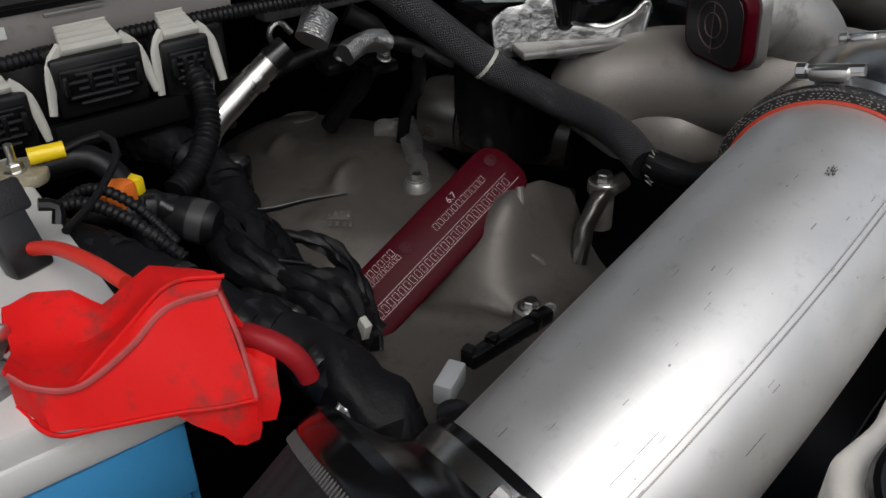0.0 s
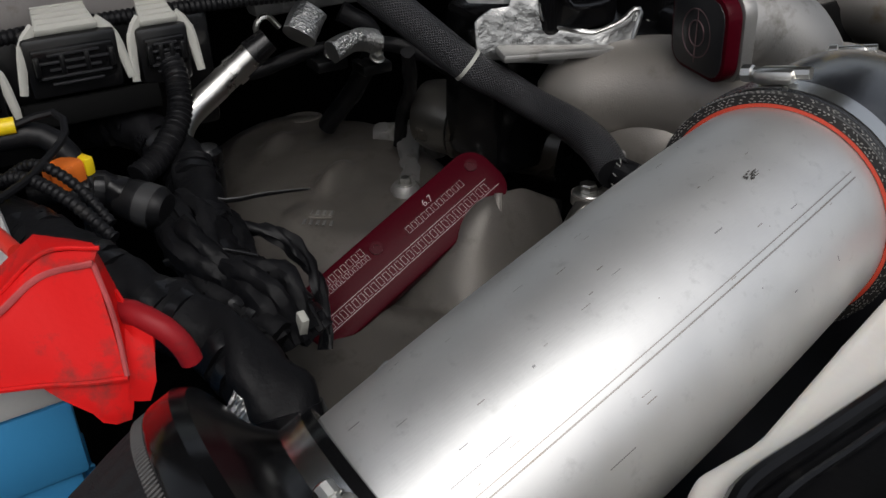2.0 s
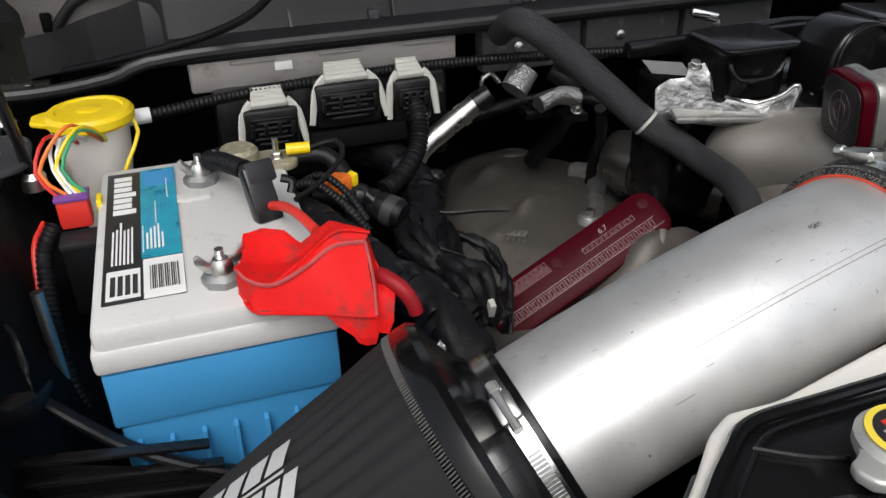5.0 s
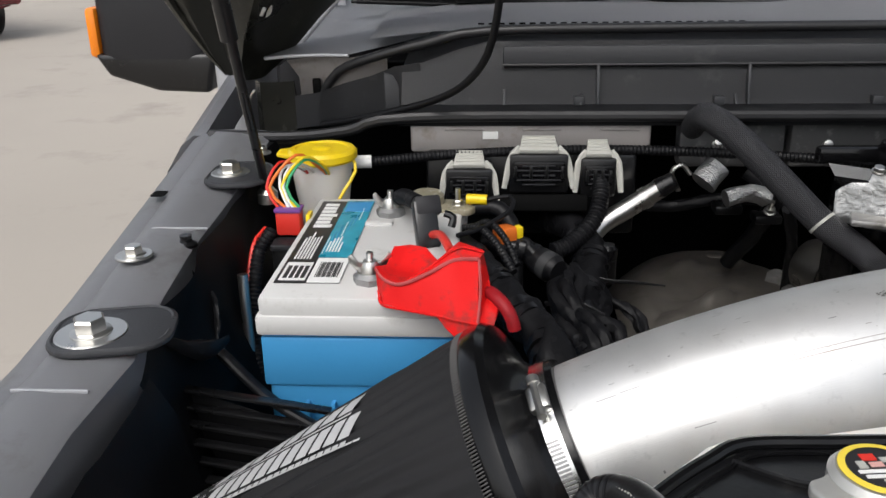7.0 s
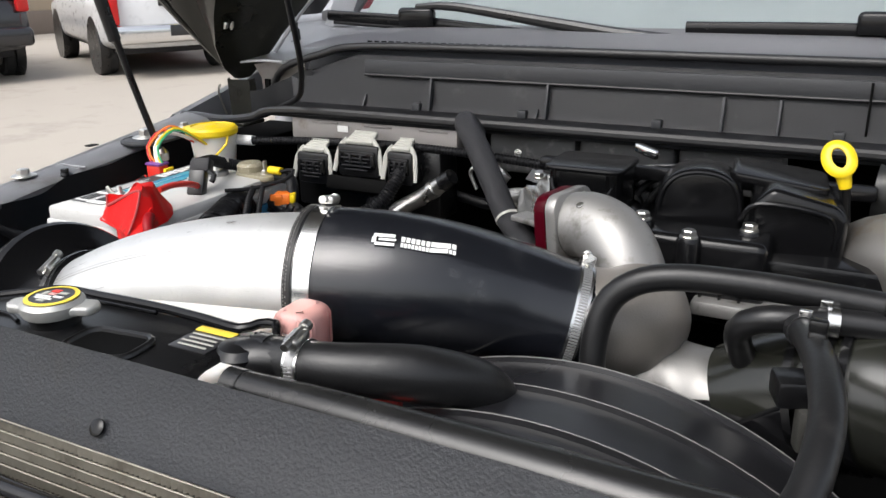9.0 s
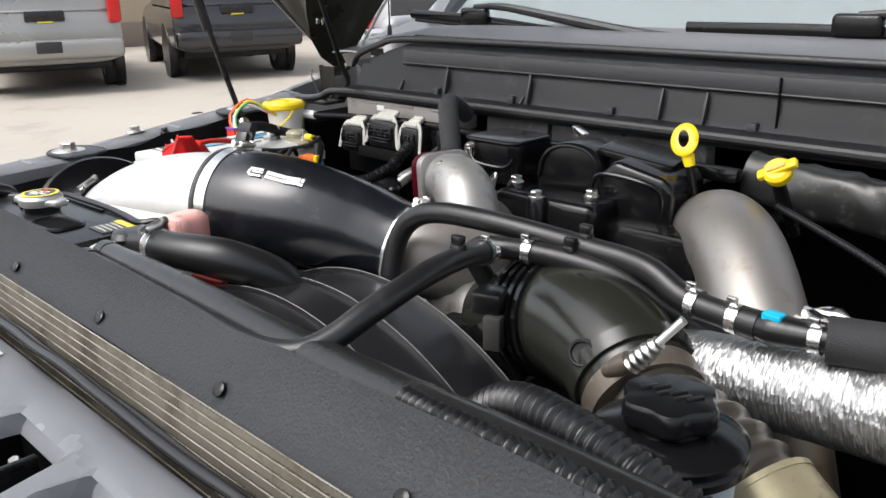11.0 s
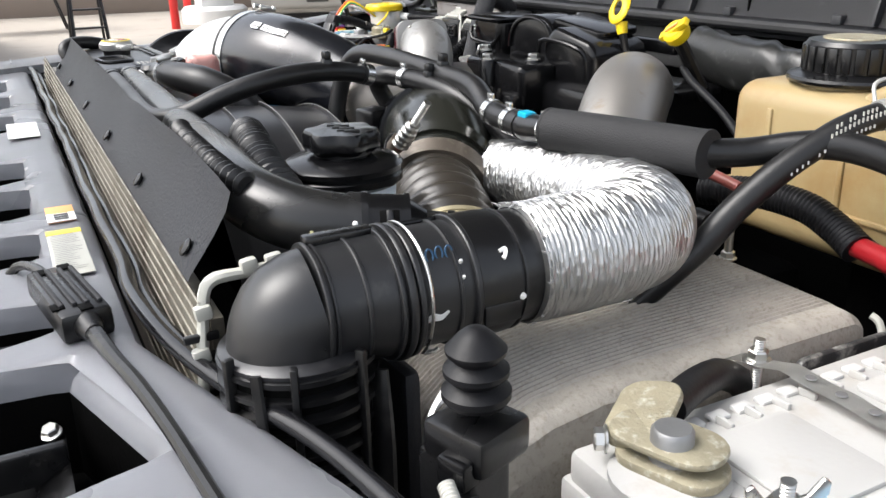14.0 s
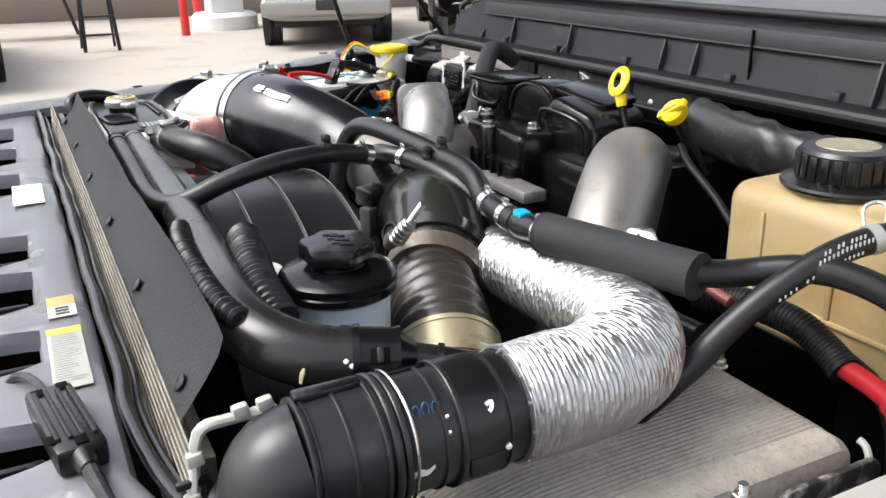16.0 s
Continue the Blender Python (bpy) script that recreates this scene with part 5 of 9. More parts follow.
part("fold", bm_tube([Vector(q) + V(0, -0.0004, 0.0004) for q in ridge_[2:]], 0.0012, 8, 0.003), RED, cover)
part("sleeve", bm_tube([(-0.4560, 0.3390, 1.2360), (-0.4505, 0.3320, 1.2380), (-0.4400, 0.3190, 1.2330), (-0.4340, 0.3145, 1.2230), (-0.4315, 0.3128, 1.2140)], [0.0062, 0.0062, 0.0060, 0.0058, 0.0056], 18), REDDARK, cover, "scuffed red cable sleeve")
solid("red_battery_cable", bm_tube([(-0.518, 0.4957, 1.2288), (-0.5038, 0.4594, 1.244), (-0.4950, 0.4180, 1.2530), (-0.4880, 0.3880, 1.2540)], 0.0042, 12), REDCABLE, "thin bright red cable from the fuse holder to the terminal cover", "cable")
solid("red_ground_tab", bm_tube([(-0.4444, 0.2796, 1.1719), (-0.4243, 0.2642, 1.1622), (-0.3976, 0.2465, 1.1531)], 0.010, 12), REDCABLE, "short red cable below the terminal cover", "cable")

# inline fuse holder
fuse = thing("fuse_holder", (-0.5146, 0.4818, 1.2215), "black plastic inline fuse holder standing beside the battery", "fuse holder")
part("body", bm_box(-0.5188, 0.4909, 1.2431, 0.024, 0.016, 0.050, 0.003, rx=-28, rz=18), BLACK, fuse)
part("cap", bm_box(-0.5184, 0.5009, 1.2593, 0.027, 0.019, 0.020, 0.003, rx=-28, rz=18), BLACKMATTE, fuse)
part("hinge_loop", bm_tube([(-0.5, 0.4947, 1.254), (-0.4908, 0.4928, 1.2503), (-0.4931, 0.4891, 1.241)], 0.004, 8), BLACK, fuse)
part("lead", bm_tube([(-0.5279, 0.5076, 1.2606), (-0.5458, 0.5501, 1.2538), (-0.5558, 0.5896, 1.24), (-0.5409, 0.6315, 1.226)], 0.009, 12, ribs=0.0012, pitch=0.005), RUBBER, fuse)

neg = thing("negative_clamp", (-0.5081, 0.6031, 1.2127), "tarnished cast terminal clamp with a bolt and yellow wire lug", "battery terminal")
part("strap", bm_prism(rounded(0.075, 0.04, 0.015), 0.008, pose(-0.5081, 0.6051, 1.2198, 0, 0, -8), 0.002), CORRODED, neg)
part("ring", bm_lathe([(0.02, 0), (0.02, 0.016), (0.016, 0.02)], pose(-0.5275, 0.6106, 1.2205), 20), CORRODED, neg)
hex_bolt((-0.4913, 0.6013, 1.2275), (0, 0, 1), 0.006, neg)
part("stud", bm_tube([(-0.4913, 0.6013, 1.2325), (-0.4913, 0.6013, 1.2476)], 0.003, 10), STEEL, neg)
part("yellow_lug", bm_tube([(-0.4813, 0.6003, 1.2355), (-0.4582, 0.5974, 1.2356)], 0.006, 12), YELLOW, neg, "yellow insulated wire lug")
part("lug_wire", bm_tube([(-0.4582, 0.5974, 1.2356), (-0.433, 0.5936, 1.2408), (-0.4308, 0.5731, 1.2326), (-0.4607, 0.5357, 1.2246), (-0.4876, 0.5069, 1.2251)], 0.0028, 8), RUBBER, neg)
solid("battery_negative_cable", bm_tube([(-0.4732, 0.6054, 1.2238), (-0.443, 0.5985, 1.2238), (-0.4271, 0.5781, 1.1984), (-0.4256, 0.5529, 1.1262)], 0.009, 12), RUBBER, "black battery cable leaving the negative clamp", "cable")

# washer reservoir neck with yellow lid
wash = thing("washer_filler", (-0.6635, 0.6993, 1.1105), "milky washer filler neck with a yellow lid", "washer reservoir")
part("neck", bm_lathe([(0.024, 0), (0.026, 0.06), (0.034, 0.11), (0.038, 0.15)], pose(-0.6631, 0.6833, 1.1106), 28), TANK, wash)
lid_ = part("lid", bm_lathe([(0.040, 0), (0.0425, 0.003), (0.0425, 0.010), (0.039, 0.014), (0.033, 0.015), (0.031, 0.013), (0.012, 0.0135), (0.010, 0.015), (0.002, 0.0155)], pose(-0.6603, 0.6774, 1.2614), 36), YELLOW, wash)
part("lip", bm_prism([(-0.055, -0.010), (-0.03, -0.026), (-0.03, 0.026), (-0.055, 0.010)], 0.006, pose(-0.6603, 0.6774, 1.2659), 0.0025), YELLOW, lid_)
part("tether", bm_tube([(-0.6227, 0.6718, 1.2649), (-0.6179, 0.6619, 1.2507), (-0.6302, 0.6435, 1.2305), (-0.6409, 0.6397, 1.2124)], 0.002, 8), YELLOW, wash)

# trailer-type red connector with coloured wires and a black relay
plug = thing("wiring_plug", (-0.6807, 0.575, 1.1788), "red multi-pin wiring plug with white, green, yellow and red wires", "wiring connector")
part("body", bm_box(-0.6801, 0.5711, 1.2174, 0.028, 0.02, 0.028, 0.003), REDCABLE, plug)
part("collar", bm_box(-0.6798, 0.5707, 1.2327, 0.030, 0.022, 0.004, 0.001), mat("violet_clip", (0.16, 0.05, 0.25), 0.4), plug)
part("green_edge", bm_box(-0.6575, 0.5715, 1.2146, 0.005, 0.018, 0.026, 0.001), YELLOW, plug)
for k, (mt, dx) in enumerate(((LABELWHITE, 0), (LABELWHITE, 0.005), (REDCABLE, -0.012), (mat("green_wire", (0.03, 0.3, 0.12), 0.4), 0.012), (YELLOW, 0.008), (ORANGE, -0.004))):
    x = -0.680 + dx
    part("wire", bm_tube([(x, 0.571, 1.234), (x - 0.004 * k * 0.4 - 0.01, 0.579, 1.255), (x - 0.01 + 0.004 * k, 0.60, 1.272 + 0.003 * k), (x + 0.003 + 0.005 * k, 0.635, 1.262), (-0.675 + 0.006 * k, 0.676, 1.23)], 0.0018, 8), mt, plug)
relay = thing("relay", (-0.6858, 0.5391, 1.1026), "black ribbed relay box below the red plug", "relay")
part("body", bm_box(-0.6806, 0.5534, 1.1612, 0.03, 0.026, 0.075, 0.003), BLACK, relay)
part("cap", bm_box(-0.6798, 0.5519, 1.1971, 0.033, 0.029, 0.008, 0.002), BLACKMATTE, relay)
solid("wire_loom", bm_tube([(-0.7001, 0.5646, 1.2083), (-0.7116, 0.5394, 1.1846), (-0.7085, 0.4883, 1.1191), (-0.695, 0.4522, 1.0582), (-0.6891, 0.4385, 0.9996)], 0.008, 12, ribs=0.0015, pitch=0.005), RUBBER, "black corrugated wire loom beside the battery", "wire loom")
solid("red_wire", bm_tube([(-0.7091, 0.5731, 1.2089), (-0.7182, 0.5472, 1.1958), (-0.7184, 0.5147, 1.1511), (-0.7081, 0.4891, 1.0989)], 0.0025, 8), REDCABLE, "thin red wire beside the battery", "cable")
solid("hold_down_rod", bm_tube([(-0.7119, 0.4821, 1.19), (-0.7047, 0.458, 0.9995)], 0.0055, 12), STEEL, "dull steel battery hold-down rod", "rod")

# ---------- control module connectors on the firewall ----------
pcm = thing("engine_control_module", (-0.3989, 0.7351, 1.1564), "black control module with three harness connectors", "control module")
part("housing", bm_box(-0.4038, 0.7699, 1.1971, 0.27, 0.06, 0.11, 0.006), BLACK, pcm)
for cx, w, h, zt in ((-0.482, 0.074, 0.046, 1.249), (-0.395, 0.088, 0.062, 1.268), (-0.321, 0.058, 0.05, 1.263)):
    cn = thing("harness_connector", (cx, 0.72, zt - 0.05), "black harness plug with a cream locking lever", "connector", "module connectors")
    part("plug", bm_box(cx, 0.728, zt - 0.034, w - 0.014, 0.045, 0.05, 0.004), BLACK, cn)
    part("face", bm_box(cx, 0.704, zt - 0.03, w - 0.024, 0.006, 0.026, 0.002), BLACKGLOSS, cn)
    for k in range(4):
        part("rib", bm_box(cx - (w - 0.03) / 2 + (w - 0.03) * k / 3, 0.7, zt - 0.03, 0.004, 0.004, 0.016, 0.001), BLACK, cn)
    bw = w * 0.56
    lv = part("lever", bm_prism([(-bw / 2, -0.014), (bw / 2, -0.014), (bw / 2 - 0.004, 0.014), (-bw / 2 + 0.004, 0.014)], 0.007, pose(cx, 0.724, zt - 0.004, 24, 0, 0), 0.002), CREAM, cn, "cream ribbed locking lever")
    for k in range(4):
        part("lever_rib", bm_tube([Vector((cx, 0.724, zt + 0.0028)) + Matrix.Rotation(radians(24), 3, "X") @ V(q * (bw / 2 - 0.004), -0.010 + 0.0065 * k, 0.001) for q in (-1, 1)], 0.0013, 6), CREAM, lv)
    for q in (-1, 1):
        a_, b_ = V(cx + q * (bw / 2 - 0.002), 0.716, zt - 0.003), V(cx + q * w * 0.49, 0.704, zt - 0.052)
        part("lever_leg", bm_tube([a_, a_.lerp(b_, 0.35) + V(q * 0.005, 0, 0.004), b_], [0.0055, 0.005, 0.0036], 8, 0.006, flat=0.7), CREAM, lv)
    for k in range(5):
        part("cover_slat", bm_box(cx, 0.7008, zt - 0.022 - 0.006 * k, (w - 0.03) * (0.95 if k % 2 else 0.7), 0.003, 0.0022, 0.0006), BLACKMATTE, cn)
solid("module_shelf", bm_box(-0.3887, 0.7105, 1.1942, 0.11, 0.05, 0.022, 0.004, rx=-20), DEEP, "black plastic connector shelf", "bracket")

ecu = thing("finned_module", (-0.4, 0.765, 1.24), "brown-grey metal electronics box under the cowl lip", "control module")
part("box", bm_box(-0.405, 0.785, 1.266, 0.31, 0.05, 0.036, 0.004), GREYBOX, ecu)
part("tag", bm_box(-0.456, 0.7585, 1.271, 0.02, 0.002, 0.01, 0.0005), LABELWHITE, ecu)
for k in range(3):
    part("ridge", bm_box(-0.49 + 0.1 * k, 0.759, 1.279, 0.05, 0.003, 0.004, 0.001), GREYBOX, ecu)
insl = thing("cowl_insulator", (0.0, 0.8, 1.22), "scuffed grey heat insulator under the cowl lip", "insulator")
INSUL = mat("scuffed_grey", (0.075, 0.075, 0.076), 0.55, metal=0.3, var=0.4, dirt=(0.22, 0.22, 0.215), dirt_amount=0.2)
for k in range(3):
    part("panel", bm_box(-0.14 + 0.142 * k, 0.80, 1.25, 0.138, 0.03, 0.06, 0.008, rx=3 * (k - 1)), INSUL, insl)
    part("fixing", bm_lathe([(0.007, 0), (0.006, 0.003), (0.002, 0.004)], along((-0.16 + 0.142 * k, 0.785, 1.252), (-0.16 + 0.142 * k, 0.0, 1.4)), 14), STEEL, insl)
solid("long_wire_loom", bm_tube([(-0.645, 0.71, 1.247), (-0.60, 0.716, 1.248), (-0.50, 0.735, 1.252), (-0.35, 0.738, 1.257), (-0.2, 0.74, 1.254), (0.0, 0.735, 1.243), (0.12, 0.72, 1.235)], 0.0068, 12, ribs=0.0012, pitch=0.005), RUBBER, "long black corrugated loom along the firewall", "wire loom")
solid("loom_tag", bm_tube([(-0.640, 0.711, 1.248), (-0.606, 0.715, 1.248)], 0.0085, 12), LABELWHITE, "white paper tag wrapped on the loom", "tag")
solid("washer_tube", bm_tube([(-0.78, 0.93, 1.245), (-0.71, 0.875, 1.258), (-0.62, 0.80, 1.287), (-0.53, 0.742, 1.319), (-0.482, 0.692, 1.353), (-0.455, 0.655, 1.40), (-0.443, 0.62, 1.48), (-0.44, 0.59, 1.58)], 0.0046, 12), RUBBER, "thin black washer tube climbing to the hood", "tube")

# ---------- intake tract: filter, pipe, hose ----------
A0 = V(-0.40, 0.1945, 1.1725)
AX = V(1.0, 0.02, 0.49).normalized()


def ax(s):
    return A0 + AX * s


AM = along(ax(0), ax(1))
filt = thing("air_filter", ax(-0.2), "black cloth-covered conical air filter with white print and a rubber flange", "air filter")
R0, R1, S0, S1 = 0.1075, 0.0703, -0.034, -0.30
bm = bmesh.new()
seg, nz = 240, 18
g = []
for i in range(nz + 1):
    s = S0 + (S1 - S0) * i / nz
    r = R0 + (R1 - R0) * i / nz
    ring = []
    for k in range(seg):
        a = 2 * math.pi * k / seg
        pl = 0.0021 * math.cos(48 * a) * (0.15 + 0.85 * min(1, i / 4))
        sag = 0.0012 * noise.noise(V(math.cos(a) * 3, math.sin(a) * 3, i * 0.4))
        p = AM @ V((r + pl + sag) * math.cos(a), (r + pl + sag) * math.sin(a), s)
        ring.append(bm.verts.new(p))
    g.append(ring)
for a, b in zip(g, g[1:]):
    for k in range(seg):
        bm.faces.new((a[k], a[(k + 1) % seg], b[(k + 1) % seg], b[k]))
bm.faces.new(g[-1])
sock = part("sock", bm, FILTERCLOTH, filt, smooth=60)
st = []
for k in range(300):
    a = 360 * k / 300
    b = bm_box(R0 + 0.0012, 0, S0 + 0.003, 0.0020, 0.0011, 0.0058, 0.0004, rx=9, seg=1)
    b.transform(AM @ pose(0, 0, 0, 0, 0, a))
    st.append(b)
part("stitched_seam", joined(*st), STITCH, sock, "pale overlock stitching")
part("flange", bm_lathe([(R0 - 0.012, S0 - 0.004), (R0 + 0.0005, S0 + 0.003), (R0 + 0.003, S0 + 0.008), (R0 + 0.003, S0 + 0.019), (R0 - 0.001, S0 + 0.024), (0.092, S0 + 0.027), (0.080, S0 + 0.031),
                           (0.0725, S0 + 0.036), (0.0680, S0 + 0.040)], AM, 80, cap=False), BLACKGLOSS, filt)
part("neck", bm_lathe([(0.0680, S0 + 0.040), (0.0668, S0 + 0.043), (0.0668, S0 + 0.055), (0.0662, S0 + 0.0565), (0.0610, S0 + 0.0568)], AM, 80, cap=False), BLACKGLOSS, filt)
# printed blocks on the sock
TOPA = math.atan2((AM.to_3x3().inverted() @ V(0, 0, 1)).y, (AM.to_3x3().inverted() @ V(0, 0, 1)).x)


def on_cone(s, ang, d):
    """A place on the sock: s along the axis, ang from its top towards the front."""
    f = (s - S0) / (S1 - S0)
    r = R0 + (R1 - R0) * f + 0.0019 + d
    a = TOPA + FRONT * ang
    return AM @ V(r * math.cos(a), r * math.sin(a), s)


FRONT = 1 if (AM @ V(math.cos(TOPA + 0.5), math.sin(TOPA + 0.5), 0)).y < (AM @ V(math.cos(TOPA - 0.5), math.sin(TOPA - 0.5), 0)).y else -1


def word(n, s_start, s_end, a0, a1, widths=1.0):
    """n letter blocks between two stations of the sock, from the flange end to the tip, between two angles."""
    out = []
    w = (s_start - s_end) / n
    for k in range(n):
        out.append((s_end + w * k + w * 0.1, a0, w * 0.8, a1 - a0))
    return out



def slanted(x, y, d):
    """Print runs slightly across the axis; y in degrees from the top, x the station."""
    return on_cone(x - 0.0009 * ((y + 10.5) % 15), radians(y + (x + 0.106) * 68), d)


bars = word(8, -0.106, -0.243, -10.5, -0.5) + [(-0.243, 1.0, 0.137, 1.2)] + word(11, -0.106, -0.246, 4.5, 15.5) + word(24, -0.107, -0.262, 17.2, 20.4)
part("print", bm_bars(bars, slanted, 0.0006), WHITEINK, sock, "white printed lettering blocks", smooth=0)
globe = [(-0.272 + 0.0165 * math.cos(a_) - 0.0014, 6.0 + 10.5 * math.sin(a_) - 0.8, 0.0030, 1.7) for a_ in [i * math.pi / 14 for i in range(28)]]
globe += [(-0.284, 3.4, 0.024, 1.0), (-0.286, 7.6, 0.028, 1.0), (-0.276, -2.5, 0.0016, 17.0), (-0.266, -1.5, 0.0016, 15.0), (-0.262, -10.0, 0.012, 2.0), (-0.256, -13.0, 0.007, 3.0)]
part("emblem", bm_bars(globe, slanted, 0.0006), WHITEINK, sock, "round white emblem", smooth=0)

BD = along(V(-0.118, 0.2298, 1.2475), V(-0.0219, 0.2573, 1.2469))
pipe = thing("intake_pipe", ax(0.1), "large brushed aluminium intake pipe with scratches", "intake pipe")
P0, P1, P2 = V(-0.40, 0.1945, 1.1720), V(-0.25, 0.1895, 1.2532), V(-0.10, 0.2352, 1.2470)


def bend(u):
    """The pipe's centre line, from the filter neck (0) to the hose (1)."""
    return P0 * (1 - u) ** 2 + P1 * (2 * u * (1 - u)) + P2 * u * u


part("tube", bm_tube([bend(u / 12) for u in range(-1, 12)] + [BD @ V(0, 0, 0.004)], 0.0612, 96, 0.012), ALU, pipe)
clampA = worm_clamp(ax(0.0105), ax(1), 0.0668, 0.0135, 22, label="stainless worm-drive clamp on the filter neck")

hose = thing("intake_hose", ax(0.35), "glossy black silicone intake hose with a white decal", "intake hose")
HP = [BD @ V(0, 0, -0.0168), BD @ V(0, 0, -0.008), V(-0.1133, 0.2311, 1.2476), V(-0.0862, 0.2381, 1.248), V(-0.0557, 0.2468, 1.2483), V(-0.0240, 0.2600, 1.2456), V(0.0060, 0.2785, 1.2378), V(0.0350, 0.2970, 1.2280), V(0.070, 0.3125, 1.2165), V(0.101, 0.3240, 1.2085)]
HR = [0.0675, 0.0675, 0.0675, 0.0675, 0.0655, 0.0625, 0.0597, 0.0568, 0.0535, 0.0515]
part("wall", bm_tube(HP, HR, 72, 0.008), SILICONE, hose)
part("red_liner", bm_lathe([(0.0612, -0.0176), (0.0632, -0.0176), (0.0632, -0.0160), (0.0612, -0.0160)], BD, 80, cap=False), mat("red_liner", (0.55, 0.06, 0.03), 0.5), hose)
me_ = part("mesh_edge", bm_lathe([(0.0632, -0.0172), (0.0678, -0.0175), (0.0683, -0.0170), (0.0683, -0.0105), (0.0675, -0.0100)], BD, 90, cap=False), MESHCLAMP, hose, "woven reinforcement at the cut edge")
rng = random.Random(31)
threads = []
for row, (r_, z_) in enumerate(((0.0642, -0.0177), (0.0658, -0.0178), (0.0672, -0.0178), (0.0686, -0.0160), (0.0686, -0.0138))):
    for k in range(150):
        if rng.random() < 0.25:
            continue
        t_ = bm_box(r_, 0, z_, 0.0004, 0.0014, 0.0005, 0, rz=rng.uniform(-35, 35))
        t_.transform(BD @ pose(0, 0, 0, 0, 0, 2.4 * (k + 0.5 * (row % 2)) + rng.uniform(-0.4, 0.4)))
        threads.append(t_)
tagged(part("white_thread", joined(*threads), THREAD, me_, "short pale woven threads"), kind="stuff")
band = thing("t_bolt_band", ax(0.29), "wide stainless band clamp with a screw housing", "hose clamp", "hose clamps")
part("band", bm_lathe([(0.0676, -0.0075), (0.0692, -0.0075), (0.0692, 0.0075), (0.0676, 0.0075)], BD, 80, cap=False), STAINLESS, band)
up_ = BD.to_3x3().inverted() @ V(0, 0, 1)
q = BD @ pose(0, 0, 0, 0, 0, math.degrees(math.atan2(up_.y, up_.x)) + FRONT * -14) @ pose(0.0755, 0, 0)
b = bm_box(-0.002, 0, 0, 0.008, 0.022, 0.015, 0.003)
b.transform(q)
part("housing", b, STEEL, band)
part("screw", bm_lathe([(0.0035, -0.018), (0.0035, 0.012), (0.0048, 0.013), (0.0048, 0.018), (0.003, 0.019)], q @ pose(-0.001, 0, 0, 90, 0, 0), 8), STEEL, band)


def on_hose(x, y, d):
    """A place on the straight part of the hose: x along, y across from the top towards the front."""
    X = -0.4 + 0.9574 * x
    k = max(i for i in range(1, len(HP) - 1) if HP[i].x <= X or i == 1)
    f = (X - HP[k].x) / (HP[k + 1].x - HP[k].x)
    c, t = HP[k].lerp(HP[k + 1], f), (HP[k + 1] - HP[k]).normalized()
    r = HR[k] + (HR[k + 1] - HR[k]) * f + 0.0006 + d
    side = t.cross(V(0, 0, 1)).normalized()
    up = side.cross(t)
    return c + up * r * math.cos(y / r) + side * r * math.sin(y / r)


dec = [(0.358 + 0.0043 * k, 0.0485, 0.0036, 0.0052) for k in range(8)] + [(0.358 + 0.0031 * k, 0.0548, 0.0026, 0.0042) for k in range(11)]
dec += [(0.343, 0.0475, 0.010, 0.0035), (0.342, 0.051, 0.004, 0.006), (0.348, 0.052, 0.006, 0.0025), (0.345, 0.0565, 0.008, 0.003)]
dec = [(0.353 + (a - 0.342) * 0.95, b - 0.011, c * 0.9, d) for a, b, c, d in dec]
part("decal", bm_bars(dec, on_hose, 0.0016), LABELWHITE, hose, "white emblem and lettering blocks", smooth=0)
worm_clamp(V(0.089, 0.3197, 1.2117), V(0.116, 0.3295, 1.2045), 0.0532, 0.0125, -15, label="stainless worm clamp at the compressor end of the hose")

# scratches on the pipe
def on_pipe(x, y, d):
    r = 0.0612 + d
    u = x / 0.305
    c, t = bend(u), (bend(u + 0.01) - bend(u - 0.01)).normalized()
    side = t.cross(V(0, 0, 1)).normalized()
    return c + side.cross(t) * r * math.cos(y / r) + side * r * math.sin(y / r)


scr = [(0.040, 0.0348, 0.012, 0.0005), (0.054, 0.0342, 0.011, 0.0005), (0.084, 0.0695, 0.012, 0.0005), (0.0852, 0.0191, 0.0012, 0.0010), (0.222, 0.069, 0.0006, 0.0030), (0.189, 0.067, 0.002, 0.0006), (0.060, 0.0900, 0.0012, 0.0022)]
for sc in scr:
    part("scratch", bm_bars([sc], on_pipe, 0.0004), LEAD, pipe, smooth=0)
rng = random.Random(22)
dent = []
for k in range(34):
    a_, q_ = rng.uniform(0, 2 * math.pi), rng.random() ** 0.7
    dent.append((0.2110 + 0.0046 * q_ * math.cos(a_), 0.0141 + 0.0026 * q_ * math.sin(a_), rng.uniform(0.0006, 0.0018), rng.uniform(0.0003, 0.0007)))
part("dent", bm_bars(dent, on_pipe, 0.0004), STEELDARK, pipe, "small dark scuffed dent", smooth=0)
rng = random.Random(21)
for k in range(46):
    x_, y_ = rng.uniform(0.01, 0.25), rng.uniform(-0.05, 0.06)
    part("scratch", bm_bars([(x_, y_, rng.uniform(0.0006, 0.005), rng.uniform(0.0002, 0.0006))], on_pipe, 0.0003), DOWNPIPE if k % 3 else LEAD, pipe, smooth=0)
seam = [(0.024, 0.0428, 0.234, 0.0005), (0.024, 0.0460, 0.234, 0.0007)]
for sm in seam:
    part("drawing_line", bm_bars([sm], on_pipe, 0.0003), DOWNPIPE, pipe, smooth=0)

